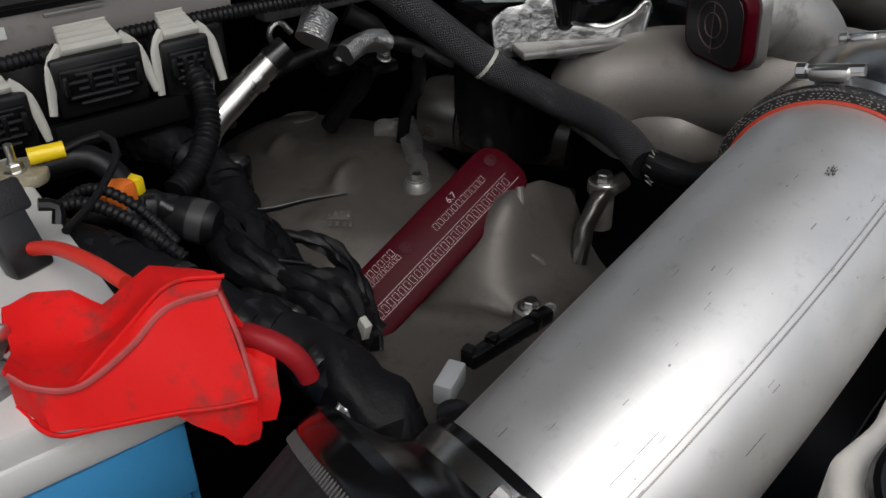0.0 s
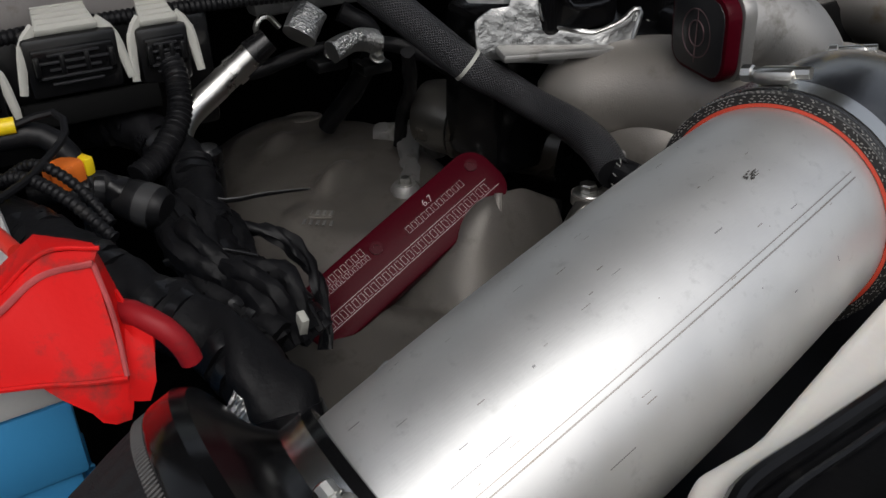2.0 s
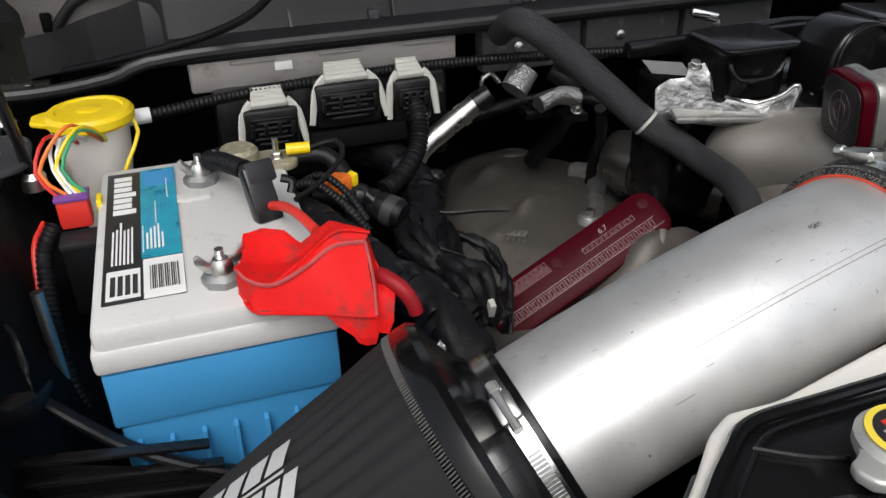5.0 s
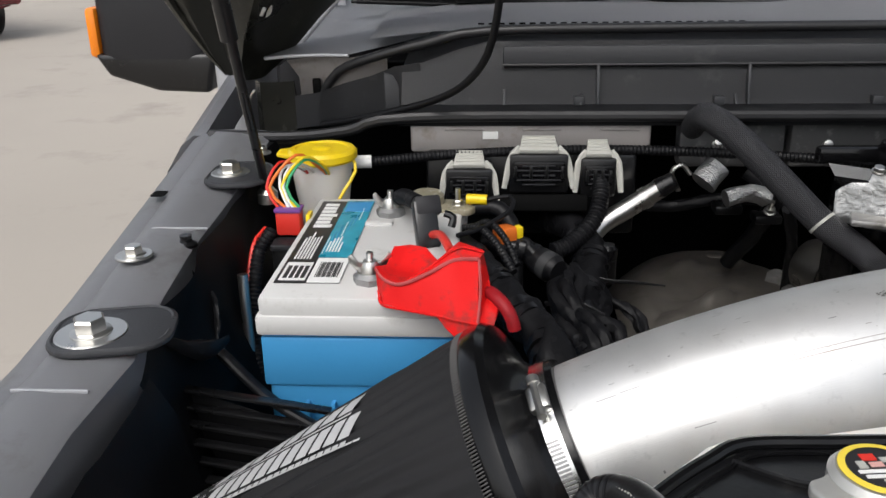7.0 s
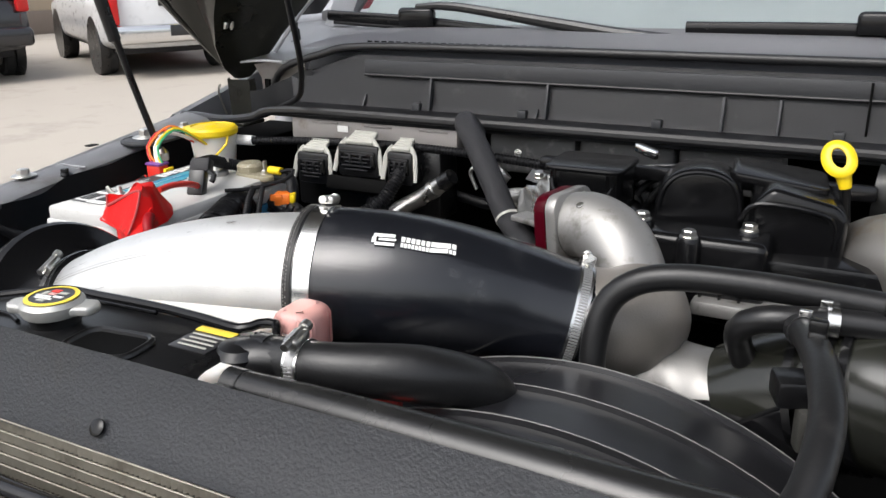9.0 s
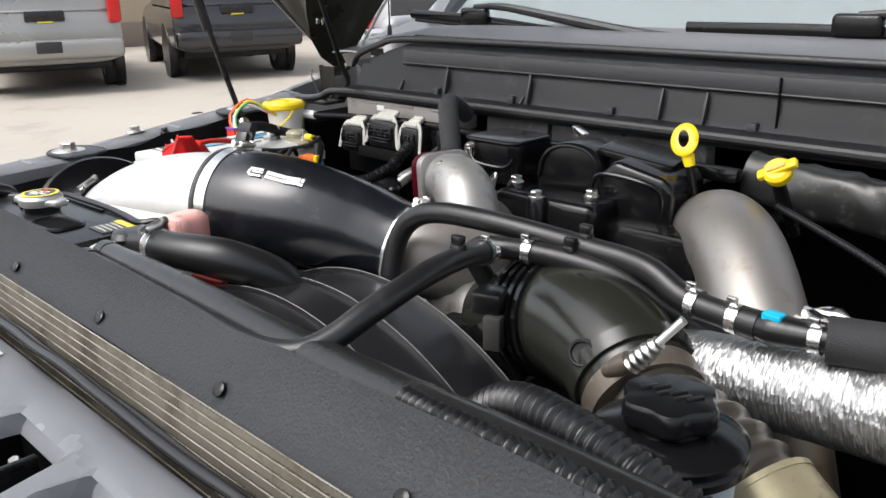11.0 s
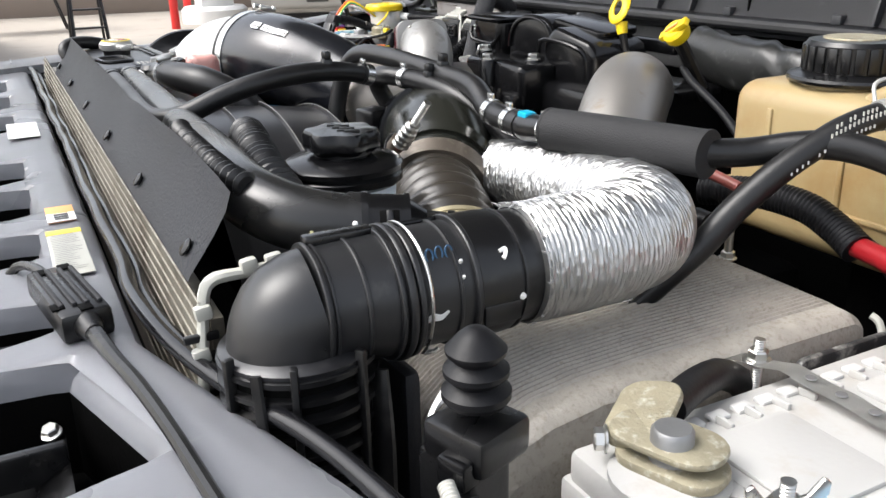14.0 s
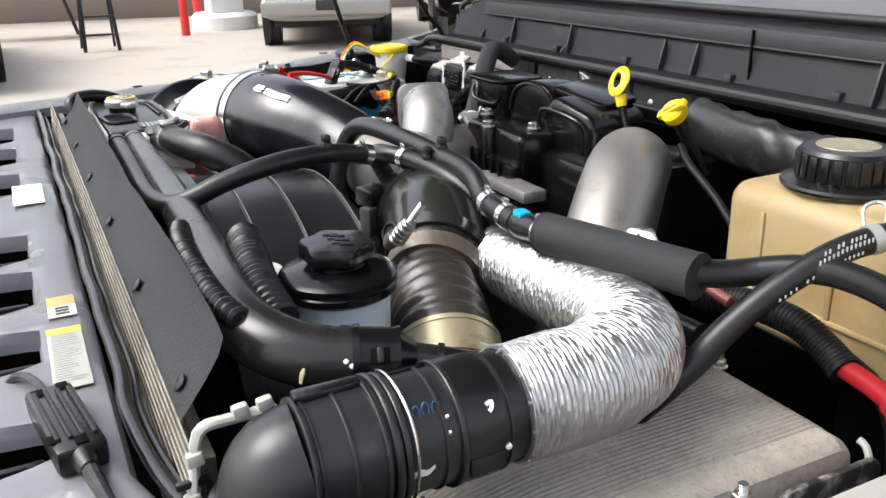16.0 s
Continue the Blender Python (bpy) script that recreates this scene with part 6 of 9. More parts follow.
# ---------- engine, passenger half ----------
# block coloured near-black, standing in for the shade low in the bay
block = solid("engine_block", bm_box(0.1, 0.56, 0.84, 0.7, 0.5, 0.3, 0.03), DEEP, "engine block deep in the bay, its shade put into near-black", "engine")

turbo = thing("engine_casting", (-0.13, 0.78, 0.95), "grey-brown cast alloy cover with embossed marks", "engine casting")
BUMPS = ((-0.168, 0.865, 0.028, 0.012, 0.016), (-0.148, 0.750, 0.032, 0.013, 0.020), (-0.218, 0.702, 0.02, 0.014, 0.010), (-0.103, 0.802, 0.014, 0.012, 0.004), (-0.228, 0.702, 0.03, 0.018, -0.006), (-0.093, 0.882, 0.05, 0.012, -0.004))
rows = []
for i in range(57):
    r = []
    for k in range(65):
        u, v = i / 56, k / 64
        x = -0.278 + 0.285 * u
        y = 0.602 + 0.38 * v
        d = math.hypot((u - 0.5) / 0.52, (v - 0.48) / 0.56)
        z = 1.044 - 0.05 * max(0, d - 0.72) ** 1.3 * 4 - 0.006 * (1 - v) + 0.004 * noise.noise(V(x * 12, y * 12, 0.3)) + 0.0012 * noise.noise(V(x * 60, y * 60, 2.3))
        for bx, by, sx, sy, h in BUMPS:
            e = ((x - bx) * 0.8 + (y - by) * 0.6) / sx, (-(x - bx) * 0.6 + (y - by) * 0.8) / sy
            q = e[0] ** 2 + e[1] ** 2
            z += h / (1 + q * q)
        r.append((x, y, z))
    rows.append(r)
part("cover", bm_sheet(rows, 0.006), CASTDULL, turbo, smooth=60)
part("ring_boss", bm_lathe([(0.028, -0.02), (0.027, 0.004), (0.022, 0.006), (0.018, 0.002), (0.014, 0.0), (0.012, 0.004), (0.003, 0.005)], pose(-0.1054, 0.9369, 1.0338, -12, 0, 0), 32), CASTDULL, turbo)
for lx, ly, lz in ((-0.0234, 0.8019, 1.0567), (0.026, 0.8267, 1.0498), (-0.0938, 0.6914, 1.0485)):
    lg = part("lug", bm_lathe([(0.019, -0.05), (0.016, -0.006), (0.012, 0.0)], pose(lx, ly, lz), 20), CAST, turbo)
    hex_bolt((lx, ly, lz), (0, 0, 1), 0.0065, lg)
part("lug_web", bm_tube([(-0.0532, 0.8319, 1.0424), (-0.0283, 0.8019, 1.0469), (-0.0536, 0.7518, 1.036), (-0.0789, 0.7015, 1.031)], [0.012, 0.016, 0.012, 0.014], 12, 0.006, rough=0.006), CAST, turbo)
pl = part("cast_mark", bm_prism(rounded(0.032, 0.018, 0.002), 0.0015, pose(-0.1982, 0.692, 1.0402, -4, 0, -38), 0.0004), CASTDULL, turbo)
for k in range(5):
    part("raised_mark", bm_box(-0.209 + 0.0055 * k, 0.701 - 0.0043 * k, 1.0422, 0.003, 0.009, 0.0015, 0.0003, rz=-38), CAST, pl)
    part("raised_mark", bm_box(-0.217 + 0.0055 * k, 0.684 - 0.0043 * k, 1.0412, 0.003, 0.009, 0.0015, 0.0003, rz=-38), CAST, pl)

# maroon anodised bar with engraved blocks
BC, bd = V(-0.1752, 0.5545, 1.0675), V(0.900, 0.085, 0.425).normalized()
BA, BB = BC - bd * 0.118, BC + bd * 0.118
across = V(0.0015, 0.021, 0.0175)
across = (across - bd * across.dot(bd)).normalized()
side = -across
upn = bd.cross(across).normalized()
BM4 = Matrix.Translation((BA + BB) / 2) @ Matrix((bd, -side, upn)).transposed().to_4x4()
L = (BB - BA).length
bar = thing("anodised_bar", (BA + BB) / 2, "maroon anodised aluminium bar with pale engraving", "engine dress-up bar")
bm = bm_prism(rounded(L, 0.062, 0.022, 8), 0.022, BM4 @ pose(0, 0, -0.022), 0.0025, 2)
part("body", bm, REDANOD, bar)
for s in (-0.02, L / 2 - 0.017):
    part("screw", bm_lathe([(0.0062, 0), (0.0062, 0.0012), (0.003, 0.0014), (0.003, 0.0002)], BM4 @ pose(s, 0.015, 0.0003), 18), REDANOD, bar)
eng = [(-L / 2 + 0.004, -0.0045, L - 0.02, 0.0006), (-L / 2 + 0.002, -0.0165, L - 0.012, 0.0006)]


def outline_block(x, y, w, h):
    """A hollow letter-sized block of thin strokes."""
    k = 0.00042
    return [(x, y, k, h), (x + w - k, y, k, h), (x, y, w, k), (x, y + h - k, w, k)]


for k in range(27):
    eng += outline_block(-L / 2 + 0.018 + 0.0074 * k, -0.0145, 0.0050, 0.0080)
for k in range(8):
    eng += outline_block(-L / 2 + 0.034 + 0.0068 * k, 0.0175, 0.0048, 0.0070)
for k in range(11):
    eng += outline_block(-L / 2 + 0.034 + 0.0050 * k, 0.0110, 0.0036, 0.0050)
for k in range(11):
    eng += outline_block(0.012 + 0.0066 * k, 0.0045, 0.0048, 0.0068)
for k in range(3):
    eng += outline_block(-L / 2 + 0.012 + 0.0045 * k, 0.007 + 0.003 * k, 0.007, 0.011)
part("engraving", bm_bars(eng, lambda x, y, d: BM4 @ V(x, y, d), 0.0004), ENGRAVE, bar, "pale engraved letter blocks", smooth=0)
tx = bpy.data.curves.new("displacement_text", "FONT")
tx.body, tx.size = "6.7", 0.0095
tm = bpy.data.objects.new("displacement_text", tx)
scene.collection.objects.link(tm)
dg = bpy.context.evaluated_depsgraph_get()
me = bpy.data.meshes.new_from_object(tm.evaluated_get(dg))
bpy.data.objects.remove(tm)
bmt = bmesh.new()
bmt.from_mesh(me)
bmt.transform(BM4 @ pose(0.040, 0.0140, 0.0005))
part("engraved_number", bmt, ENGRAVE, bar, smooth=0)

low = thing("lower_intake", (-0.1944, 0.4508, 1.0055), "cast alloy intake manifold with ribs and bolted bosses", "intake manifold")
rows = []
for i in range(53):
    r = []
    for k in range(45):
        u, v = i / 52, k / 44
        x = -0.300 + 0.285 * u
        y = 0.350 + 0.235 * v - 0.05 * u
        ar = max(0.0, min(1.0, (x + 0.195) / 0.105))
        arm = ar * ar * (3 - 2 * ar) * math.exp(-((y - 0.545 + 0.10 * (0.105 - min(x + 0.19, 0.105))) / 0.040) ** 2)
        z = 1.010 + 0.072 * arm + 0.020 * u + 0.002 * noise.noise(V(x * 20, y * 20, 1))
        z += 0.009 * math.exp(-(((x + 0.215) * 0.8 + (y - 0.535) * 0.6) / 0.010) ** 2) * (1 - v) ** 0.3
        z -= 0.008 * math.exp(-(((x + 0.172) * 0.86 + (y - 0.52) * 0.5) / 0.007) ** 2)
        z -= 0.35 * max(0.0, -0.265 - x) + 0.9 * max(0.0, x + 0.052) ** 1.15 + 0.5 * max(0.0, 0.075 - v) ** 1.2
        r.append((x, y, z))
    rows.append(r)
part("body", bm_sheet(rows, 0.006), CASTDULL, low, smooth=60)
part("rim", bm_tube([(-0.0790, 0.5420, 1.1000), (-0.0860, 0.5300, 1.0800), (-0.0960, 0.5180, 1.0600), (-0.0950, 0.5060, 1.0470), (-0.0850, 0.4960, 1.0380)], 0.0042, 10, 0.005), CASTDULL, low)
yc = thing("yellow_clip_plug", (-0.041, 0.548, 1.035), "small yellow clip on a black sensor plug", "connector")
part("clip", bm_box(-0.0410, 0.5480, 1.0420, 0.010, 0.014, 0.014, 0.002, rz=30), YELLOW, yc)
part("pin", bm_tube([(-0.0750, 0.5350, 1.0440), (-0.0600, 0.5390, 1.0410), (-0.0460, 0.5460, 1.0420)], 0.0022, 8), STEEL, yc)
part("plug", bm_box(-0.0180, 0.5480, 1.0500, 0.034, 0.030, 0.040, 0.004, rz=30), BLACK, yc)
part("plug_rib", bm_box(-0.0220, 0.5320, 1.0560, 0.024, 0.004, 0.028, 0.001, rz=30), BLACK, yc)
solid("braided_line", bm_tube([(-0.0500, 0.4850, 1.0300), (-0.0350, 0.4920, 1.0620), (-0.0120, 0.4960, 1.0880), (0.0200, 0.4980, 1.0930)], 0.0090, 18, 0.004, rough=0.002), STEELDARK, "silver foil-wrapped line beside the intake", "tube")
part("bolt_boss", bm_lathe([(0.016, -0.02), (0.0145, 0.002), (0.012, 0.003)], pose(-0.1480, 0.4470, 1.0420), 24), CASTDULL, low)
hex_bolt((-0.1480, 0.4470, 1.0450), (0, 0, 1), 0.007, low, washer=0.012)
cl_ = part("wire_clip", bm_box(-0.2157, 0.3987, 1.0764, 0.09, 0.012, 0.014, 0.003, rz=4), BLACK, low, "black plastic wire clip")
for q in (-0.258, -0.235, -0.19):
    part("clip_tooth", bm_box(q, 0.398, 1.08, 0.010, 0.010, 0.016, 0.002, rz=20), BLACK, cl_)
for bx, by in ((-0.145, 0.45), (-0.135, 0.435)):
    part("dimple", bm_lathe([(0.007, 0), (0.005, 0.002), (0.004, 0.0005)], pose(bx, by, 1.045), 16), CAST, low)

# upper castings: cast inlet pipe behind the hose and the big alloy elbow
upper = thing("turbo_inlet_casting", (0.0068, 0.5035, 1.1102), "grey cast alloy air inlet with bolted flanges", "intake casting")
part("inlet", bm_tube([(0.0925, 0.321, 1.2115), (0.122, 0.334, 1.2075), (0.1345, 0.368, 1.204), (0.1019, 0.4201, 1.198), (0.0567, 0.5033, 1.1895), (0.0116, 0.5463, 1.1788), (-0.0057, 0.5625, 1.166)], [0.050, 0.051, 0.052, 0.051, 0.048, 0.043, 0.026], 40), CASTDULL, upper)
part("belly", bm_tube([(0.035, 0.520, 1.1450), (0.0571, 0.4739, 1.1442), (0.1051, 0.4323, 1.1362)], [0.03, 0.040, 0.03], 24), CASTDULL, upper)
part("tab", bm_box(-0.0118, 0.5452, 1.2254, 0.12, 0.03, 0.008, 0.003, rz=-20), CAST, upper)
for p in ((-0.0032, 0.5033, 1.1102),):
    hex_bolt((p[0], p[1], p[2] - 0.012), (0, 0, 1), 0.0085, upper, washer=0.014)
    part("boss", bm_lathe([(0.013, -0.05), (0.012, -0.012), (0.0155, -0.010), (0.0155, 0)], pose(p[0], p[1], p[2] - 0.013), 20), CASTDULL, upper)
duct_ = part("turbine_pipe", bm_tube([(-0.0345, 0.7432, 1.0993), (-0.028, 0.7307, 1.0997), (-0.0135, 0.7048, 1.0988)], [0.036, 0.040, 0.041], 32), STEELDARK, upper)
part("pipe_sleeve", bm_tube([(-0.0135, 0.7048, 1.0988), (0.0168, 0.6608, 1.0968), (0.0553, 0.6026, 1.0916)], [0.0415, 0.042, 0.042], 32), BOOT, duct_, "dark brown heat-stained sleeve")
part("pipe_band", bm_tube([(-0.0135, 0.7048, 1.0988), (-0.0095, 0.6988, 1.0985)], 0.0428, 32), BOOT, duct_)
part("ledge", bm_prism(rounded(0.055, 0.095, 0.018), 0.02, pose(0.0260, 0.5230, 1.1270, 0, 0, -12), 0.004, 3), CAST, upper)
for p in ((0.0336, 0.5535, 1.1465), (0.0265, 0.4925, 1.1544)):
    part("boss", bm_lathe([(0.0125, -0.03), (0.012, -0.001), (0.0105, 0)], pose(*p), 24), CAST, upper)
    hex_bolt((p[0], p[1], p[2]), (0, 0, 1), 0.0068, upper, washer=0.0115)
part("outlet_flange", bm_prism(rounded(0.16, 0.05, 0.012), 0.012, Matrix.Translation((0.1913, 0.3525, 1.1663)) @ pose(0, 0, 0, 12, 0, -18), 0.003), CAST, upper)
part("outlet_body", bm_tube([(0.1316, 0.3576, 1.1515), (0.2013, 0.3474, 1.1461), (0.27, 0.33, 1.13)], [0.045, 0.042, 0.035], 24, rough=0.006), CAST, upper)

elbow = thing("intake_elbow", (0.1013, 0.3993, 1.2023), "rough cast aluminium elbow with a maroon blanking plate", "intake elbow")
part("elbow", bm_tube([(0.0531, 0.425, 1.2686), (0.0757, 0.4198, 1.2702), (0.1026, 0.4075, 1.258), (0.1208, 0.3941, 1.2269), (0.1262, 0.3846, 1.1869), (0.127, 0.3785, 1.1322)], [0.033, 0.034, 0.036, 0.037, 0.039, 0.042], 40, 0.006), CAST, elbow, smooth=60)
part("flange", bm_prism(rounded(0.075, 0.072, 0.016), 0.012, along((0.0415, 0.4282, 1.2669), (0.1403, 0.4075, 1.2769)), 0.002), CAST, elbow)
part("blanking_plate", bm_prism(rounded(0.074, 0.07, 0.018), 0.014, along((0.0276, 0.4313, 1.266), (0.1258, 0.4105, 1.2754)), 0.003), REDANOD, elbow, "maroon anodised blanking plate")
part("plate_face", bm_prism(rounded(0.066, 0.062, 0.015), 0.0012, along((0.027, 0.4314, 1.2659), (0.1258, 0.4105, 1.2754)), 0.0004), LABELBLACK, elbow, "black face of the blanking plate")
EM = along((0.0266, 0.4315, 1.2659), (-0.0673, 0.4454, 1.2591))
for r_ in (0.017, 0.009):
    part("emblem", bm_tube([EM @ V(r_ * math.cos(a), r_ * 1.15 * math.sin(a), 0.0004) for a in [i * math.pi / 10 for i in range(21)]], 0.0006, 6, 0.003), ENGRAVE, elbow, "pale engraved ring emblem")
part("emblem", bm_tube([EM @ V(0, -0.024, 0.0004), EM @ V(0, 0.02, 0.0004)], 0.0006, 6), ENGRAVE, elbow)
hex_bolt((0.0664, 0.4016, 1.294), (-0.2, -0.5, 1), 0.004, elbow)
hex_bolt((0.051, 0.4458, 1.2956), (-0.6, 0.2, 1), 0.004, elbow)

# wiring bundles: taped looms between battery and engine
LOOMS = [
    ([(-0.3835, 0.741, 1.1564), (-0.3699, 0.725, 1.1711), (-0.3462, 0.6908, 1.1641), (-0.3327, 0.6471, 1.1459), (-0.3439, 0.5797, 1.1333), (-0.3533, 0.5266, 1.1254), (-0.3401, 0.4826, 1.1156), (-0.3251, 0.4459, 1.0997)], [0.017, 0.019, 0.0205, 0.0205, 0.019, 0.02, 0.018, 0.016], TAPE, "thick cloth-taped harness"),
    ([(-0.4971, 0.5672, 1.178), (-0.4874, 0.5405, 1.1949), (-0.4742, 0.5015, 1.2006), (-0.4516, 0.4436, 1.2003), (-0.4279, 0.3996, 1.1908), (-0.4025, 0.3598, 1.179), (-0.3886, 0.312, 1.162), (-0.3899, 0.288, 1.1249)], [0.016, 0.018, 0.018, 0.018, 0.018, 0.0185, 0.019, 0.019], TAPE, "thick cloth-taped harness"),
    ([(-0.3697, 0.5747, 1.1375), (-0.3733, 0.5088, 1.1293), (-0.3591, 0.4709, 1.1216), (-0.3431, 0.4344, 1.1097)], 0.014, TAPE, "cloth-taped harness"),
    ([(-0.3286, 0.5762, 1.1286), (-0.3332, 0.515, 1.1195), (-0.3182, 0.4751, 1.1096), (-0.3081, 0.4502, 1.0896)], 0.012, TAPE, "cloth-taped harness"),
    ([(-0.4626, 0.5778, 1.1878), (-0.4368, 0.5728, 1.1886), (-0.4102, 0.571, 1.1826), (-0.3884, 0.5531, 1.1703)], 0.012, TAPE, "cloth-taped branch"),
    ([(-0.3185, 0.5716, 1.1236), (-0.2934, 0.5474, 1.1183), (-0.2834, 0.5173, 1.1033), (-0.2883, 0.4863, 1.084), (-0.2982, 0.4656, 1.0594)], 0.0055, RUBBER, "black wire"),
]
rng = random.Random(4)
for pts_, r_, mt_, lb_ in LOOMS:
    wh = solid("wiring_harness", bm_tube(pts_, r_, 20, 0.005, rough=0.006, seed=rng.random() * 9), mt_, lb_ + " between battery and engine", "wiring harness", "wiring harnesses", smooth=60)
    for k in range(1, len(pts_) - 1) if mt_ is TAPE else ():
        a, b = Vector(pts_[k]), Vector(pts_[k + 1])
        d, rk = (b - a).normalized(), (r_[k] if hasattr(r_, "__len__") else r_) + 0.0012
        part("tape_wrap", bm_tube([a, a + d * 0.010], [rk, rk * 1.01], 20, 0.003, rough=0.004, seed=k + 2), TAPESHINE, wh, smooth=60)
        part("tape_wrap", bm_tube([a + d * 0.014, a + d * 0.021], [rk, rk * 0.98], 20, 0.003, rough=0.004, seed=k + 5), TAPESHINE, wh, smooth=60)
for k in range(6):
    o = V(rng.uniform(-0.012, 0.012), rng.uniform(-0.012, 0.012), rng.uniform(-0.01, 0.014))
    pts_ = [V(-0.3702, 0.5695, 1.1519), V(-0.3688, 0.5339, 1.1467), V(-0.3653, 0.5036, 1.1413), V(-0.3532, 0.4789, 1.1345), V(-0.3381, 0.4543, 1.1246), V(-0.3281, 0.4348, 1.0997)]
    solid("thin_wire", bm_tube([p + o * (1 + 0.6 * math.sin(i * 2 + k)) for i, p in enumerate(pts_)], rng.choice((0.007, 0.008, 0.0095)), 12, 0.005, rough=0.0035), TAPE, "thin black wire in the harness bundle", "wire", "thin wires")
for pts_, r_ in (([(-0.4875, 0.5623, 1.2125), (-0.4661, 0.5411, 1.2211), (-0.4471, 0.5079, 1.2157), (-0.4293, 0.476, 1.1973)], 0.0048), ([(-0.4779, 0.5727, 1.2073), (-0.457, 0.552, 1.2242), (-0.4388, 0.5248, 1.2167), (-0.4252, 0.4978, 1.1961)], 0.004),
                 ([(-0.3196, 0.7136, 1.2288), (-0.319, 0.69, 1.2129), (-0.3297, 0.6638, 1.1876), (-0.3577, 0.6383, 1.1678), (-0.3794, 0.6257, 1.162)], 0.011)):
    solid("corrugated_loom", bm_tube(pts_, r_, 14, ribs=r_ * 0.22, pitch=0.0048), RUBBER, "black corrugated wire loom", "wire loom", "corrugated looms")
oc = thing("orange_connector", (-0.436, 0.575, 1.19), "orange electrical connector with a yellow lock", "connector")
part("body", bm_box(-0.438, 0.572, 1.203, 0.024, 0.020, 0.020, 0.004, rz=25), ORANGE, oc)
part("lock", bm_box(-0.424, 0.578, 1.205, 0.008, 0.018, 0.014, 0.002, rz=25), YELLOW, oc)
part("rib", bm_box(-0.441, 0.560, 1.207, 0.018, 0.004, 0.010, 0.0015, rz=25), ORANGE, oc)
gc = thing("grey_sensor_plug", (-0.3836, 0.4911, 1.1685), "grey-taped round sensor plug", "connector")
part("body", bm_lathe([(0.014, 0), (0.016, 0.008), (0.016, 0.03), (0.012, 0.036)], along((-0.4042, 0.5681, 1.1768), (-0.3803, 0.543, 1.1715)), 20), RUBBER, gc)
part("wrap", bm_lathe([(0.0168, 0), (0.0168, 0.012)], along((-0.3932, 0.5559, 1.1742), (-0.3703, 0.5312, 1.1679)), 20, cap=False), mat("grey_tape", (0.035, 0.035, 0.036), 0.45), gc)
cap_ = thing("breather_cap", (-0.3136, 0.5982, 1.1084), "small black upright sensor cap on the casting", "sensor")
part("stem", bm_lathe([(0.012, 0), (0.012, 0.03)], pose(-0.3115, 0.6579, 1.11), 16), BLACK, cap_)
part("cap", bm_lathe([(0.011, 0.03), (0.013, 0.033), (0.013, 0.045), (0.009, 0.049)], pose(-0.3115, 0.6579, 1.11), 16), BLACKGLOSS, cap_)
for pts_ in ([(-0.3557, 0.5959, 1.1528), (-0.3237, 0.5851, 1.1428), (-0.2904, 0.574, 1.1453), (-0.2586, 0.56, 1.1472)], [(-0.3938, 0.5176, 1.1435), (-0.3634, 0.5033, 1.1521), (-0.3332, 0.4945, 1.1415)]):
    solid("cable_tie", bm_tube(pts_, [0.003, 0.0025, 0.002, 0.001][:len(pts_)], 8, flat=0.5), BLACK, "black cable tie with a long free tail", "cable tie", "cable ties")
solid("tape_scrap", bm_box(-0.3280, 0.4320, 1.1170, 0.006, 0.010, 0.022, 0.001, rx=20), CREAM, "torn cream tape end", "tape")

# red-black lower loom with foil patch under the hose
solid("foil_wrap_patch", bm_tube([(-0.4041, 0.338, 1.1606), (-0.3879, 0.3207, 1.1525)], [0.024, 0.023], 18, 0.004, rough=0.006), FOIL, "crumpled foil patch round a harness", "foil wrap")
solid("red_engine_cable", bm_tube([(-0.4103, 0.2868, 1.125), (-0.398, 0.275, 1.110), (-0.392, 0.268, 1.06)], 0.012, 14), REDCABLE, "red battery cable running below the intake pipe", "cable")
sp = thing("sensor_plug", (-0.3031, 0.365, 1.0897), "pale grey sensor plug on a black clip", "connector")
part("body", bm_box(-0.2981, 0.37, 1.0947, 0.03, 0.014, 0.018, 0.002, rz=30), mat("pale_grey", (0.42, 0.44, 0.45), 0.5), sp)
part("clip", bm_lathe([(0.012, 0), (0.012, 0.008), (0.006, 0.01)], pose(-0.318, 0.3397, 1.0944), 18), BLACK, sp)

# dark clutter towards the firewall
for pts_, r_, lb_ in (([(-0.122, 0.7702, 1.2204), (-0.0977, 0.7591, 1.2027), (-0.0845, 0.7718, 1.1714), (-0.0934, 0.8019, 1.1215), (-0.1132, 0.842, 1.0625)], 0.011, "black hose bending down behind the engine"),
                      ([(-0.2939, 0.8056, 1.1725), (-0.2125, 0.8178, 1.1554), (-0.1336, 0.8047, 1.1714), (-0.0451, 0.791, 1.1652), (0.0035, 0.7493, 1.1392)], 0.008, "black harness along the firewall"),
                      ([(-0.0433, 0.7919, 1.042), (-0.0538, 0.7617, 1.1002), (-0.0696, 0.719, 1.1416), (-0.092, 0.684, 1.1967)], 0.007, "thin black line rising beside the turbine")):
    solid("firewall_hose", bm_tube(pts_, r_, 14, 0.008, rough=0.002), RUBBER, lb_, "hose", "firewall hoses")
for p in ((-0.0935, 0.7469, 1.1724), (-0.1459, 0.7463, 1.1861)):
    st_ = thing("firewall_stud", p, "small steel stud and nut on a dark bracket", "bolt", "firewall studs")
    hex_bolt(p, (0, -0.5, 1), 0.0065, st_)
    part("stud", bm_tube([p, Vector(p) + V(0, -0.008, 0.016)], 0.003, 8), STEEL, st_)
    part("bracket", bm_box(p[0], p[1] + 0.012, p[2] - 0.012, 0.035, 0.03, 0.012, 0.003), BLACK, st_)

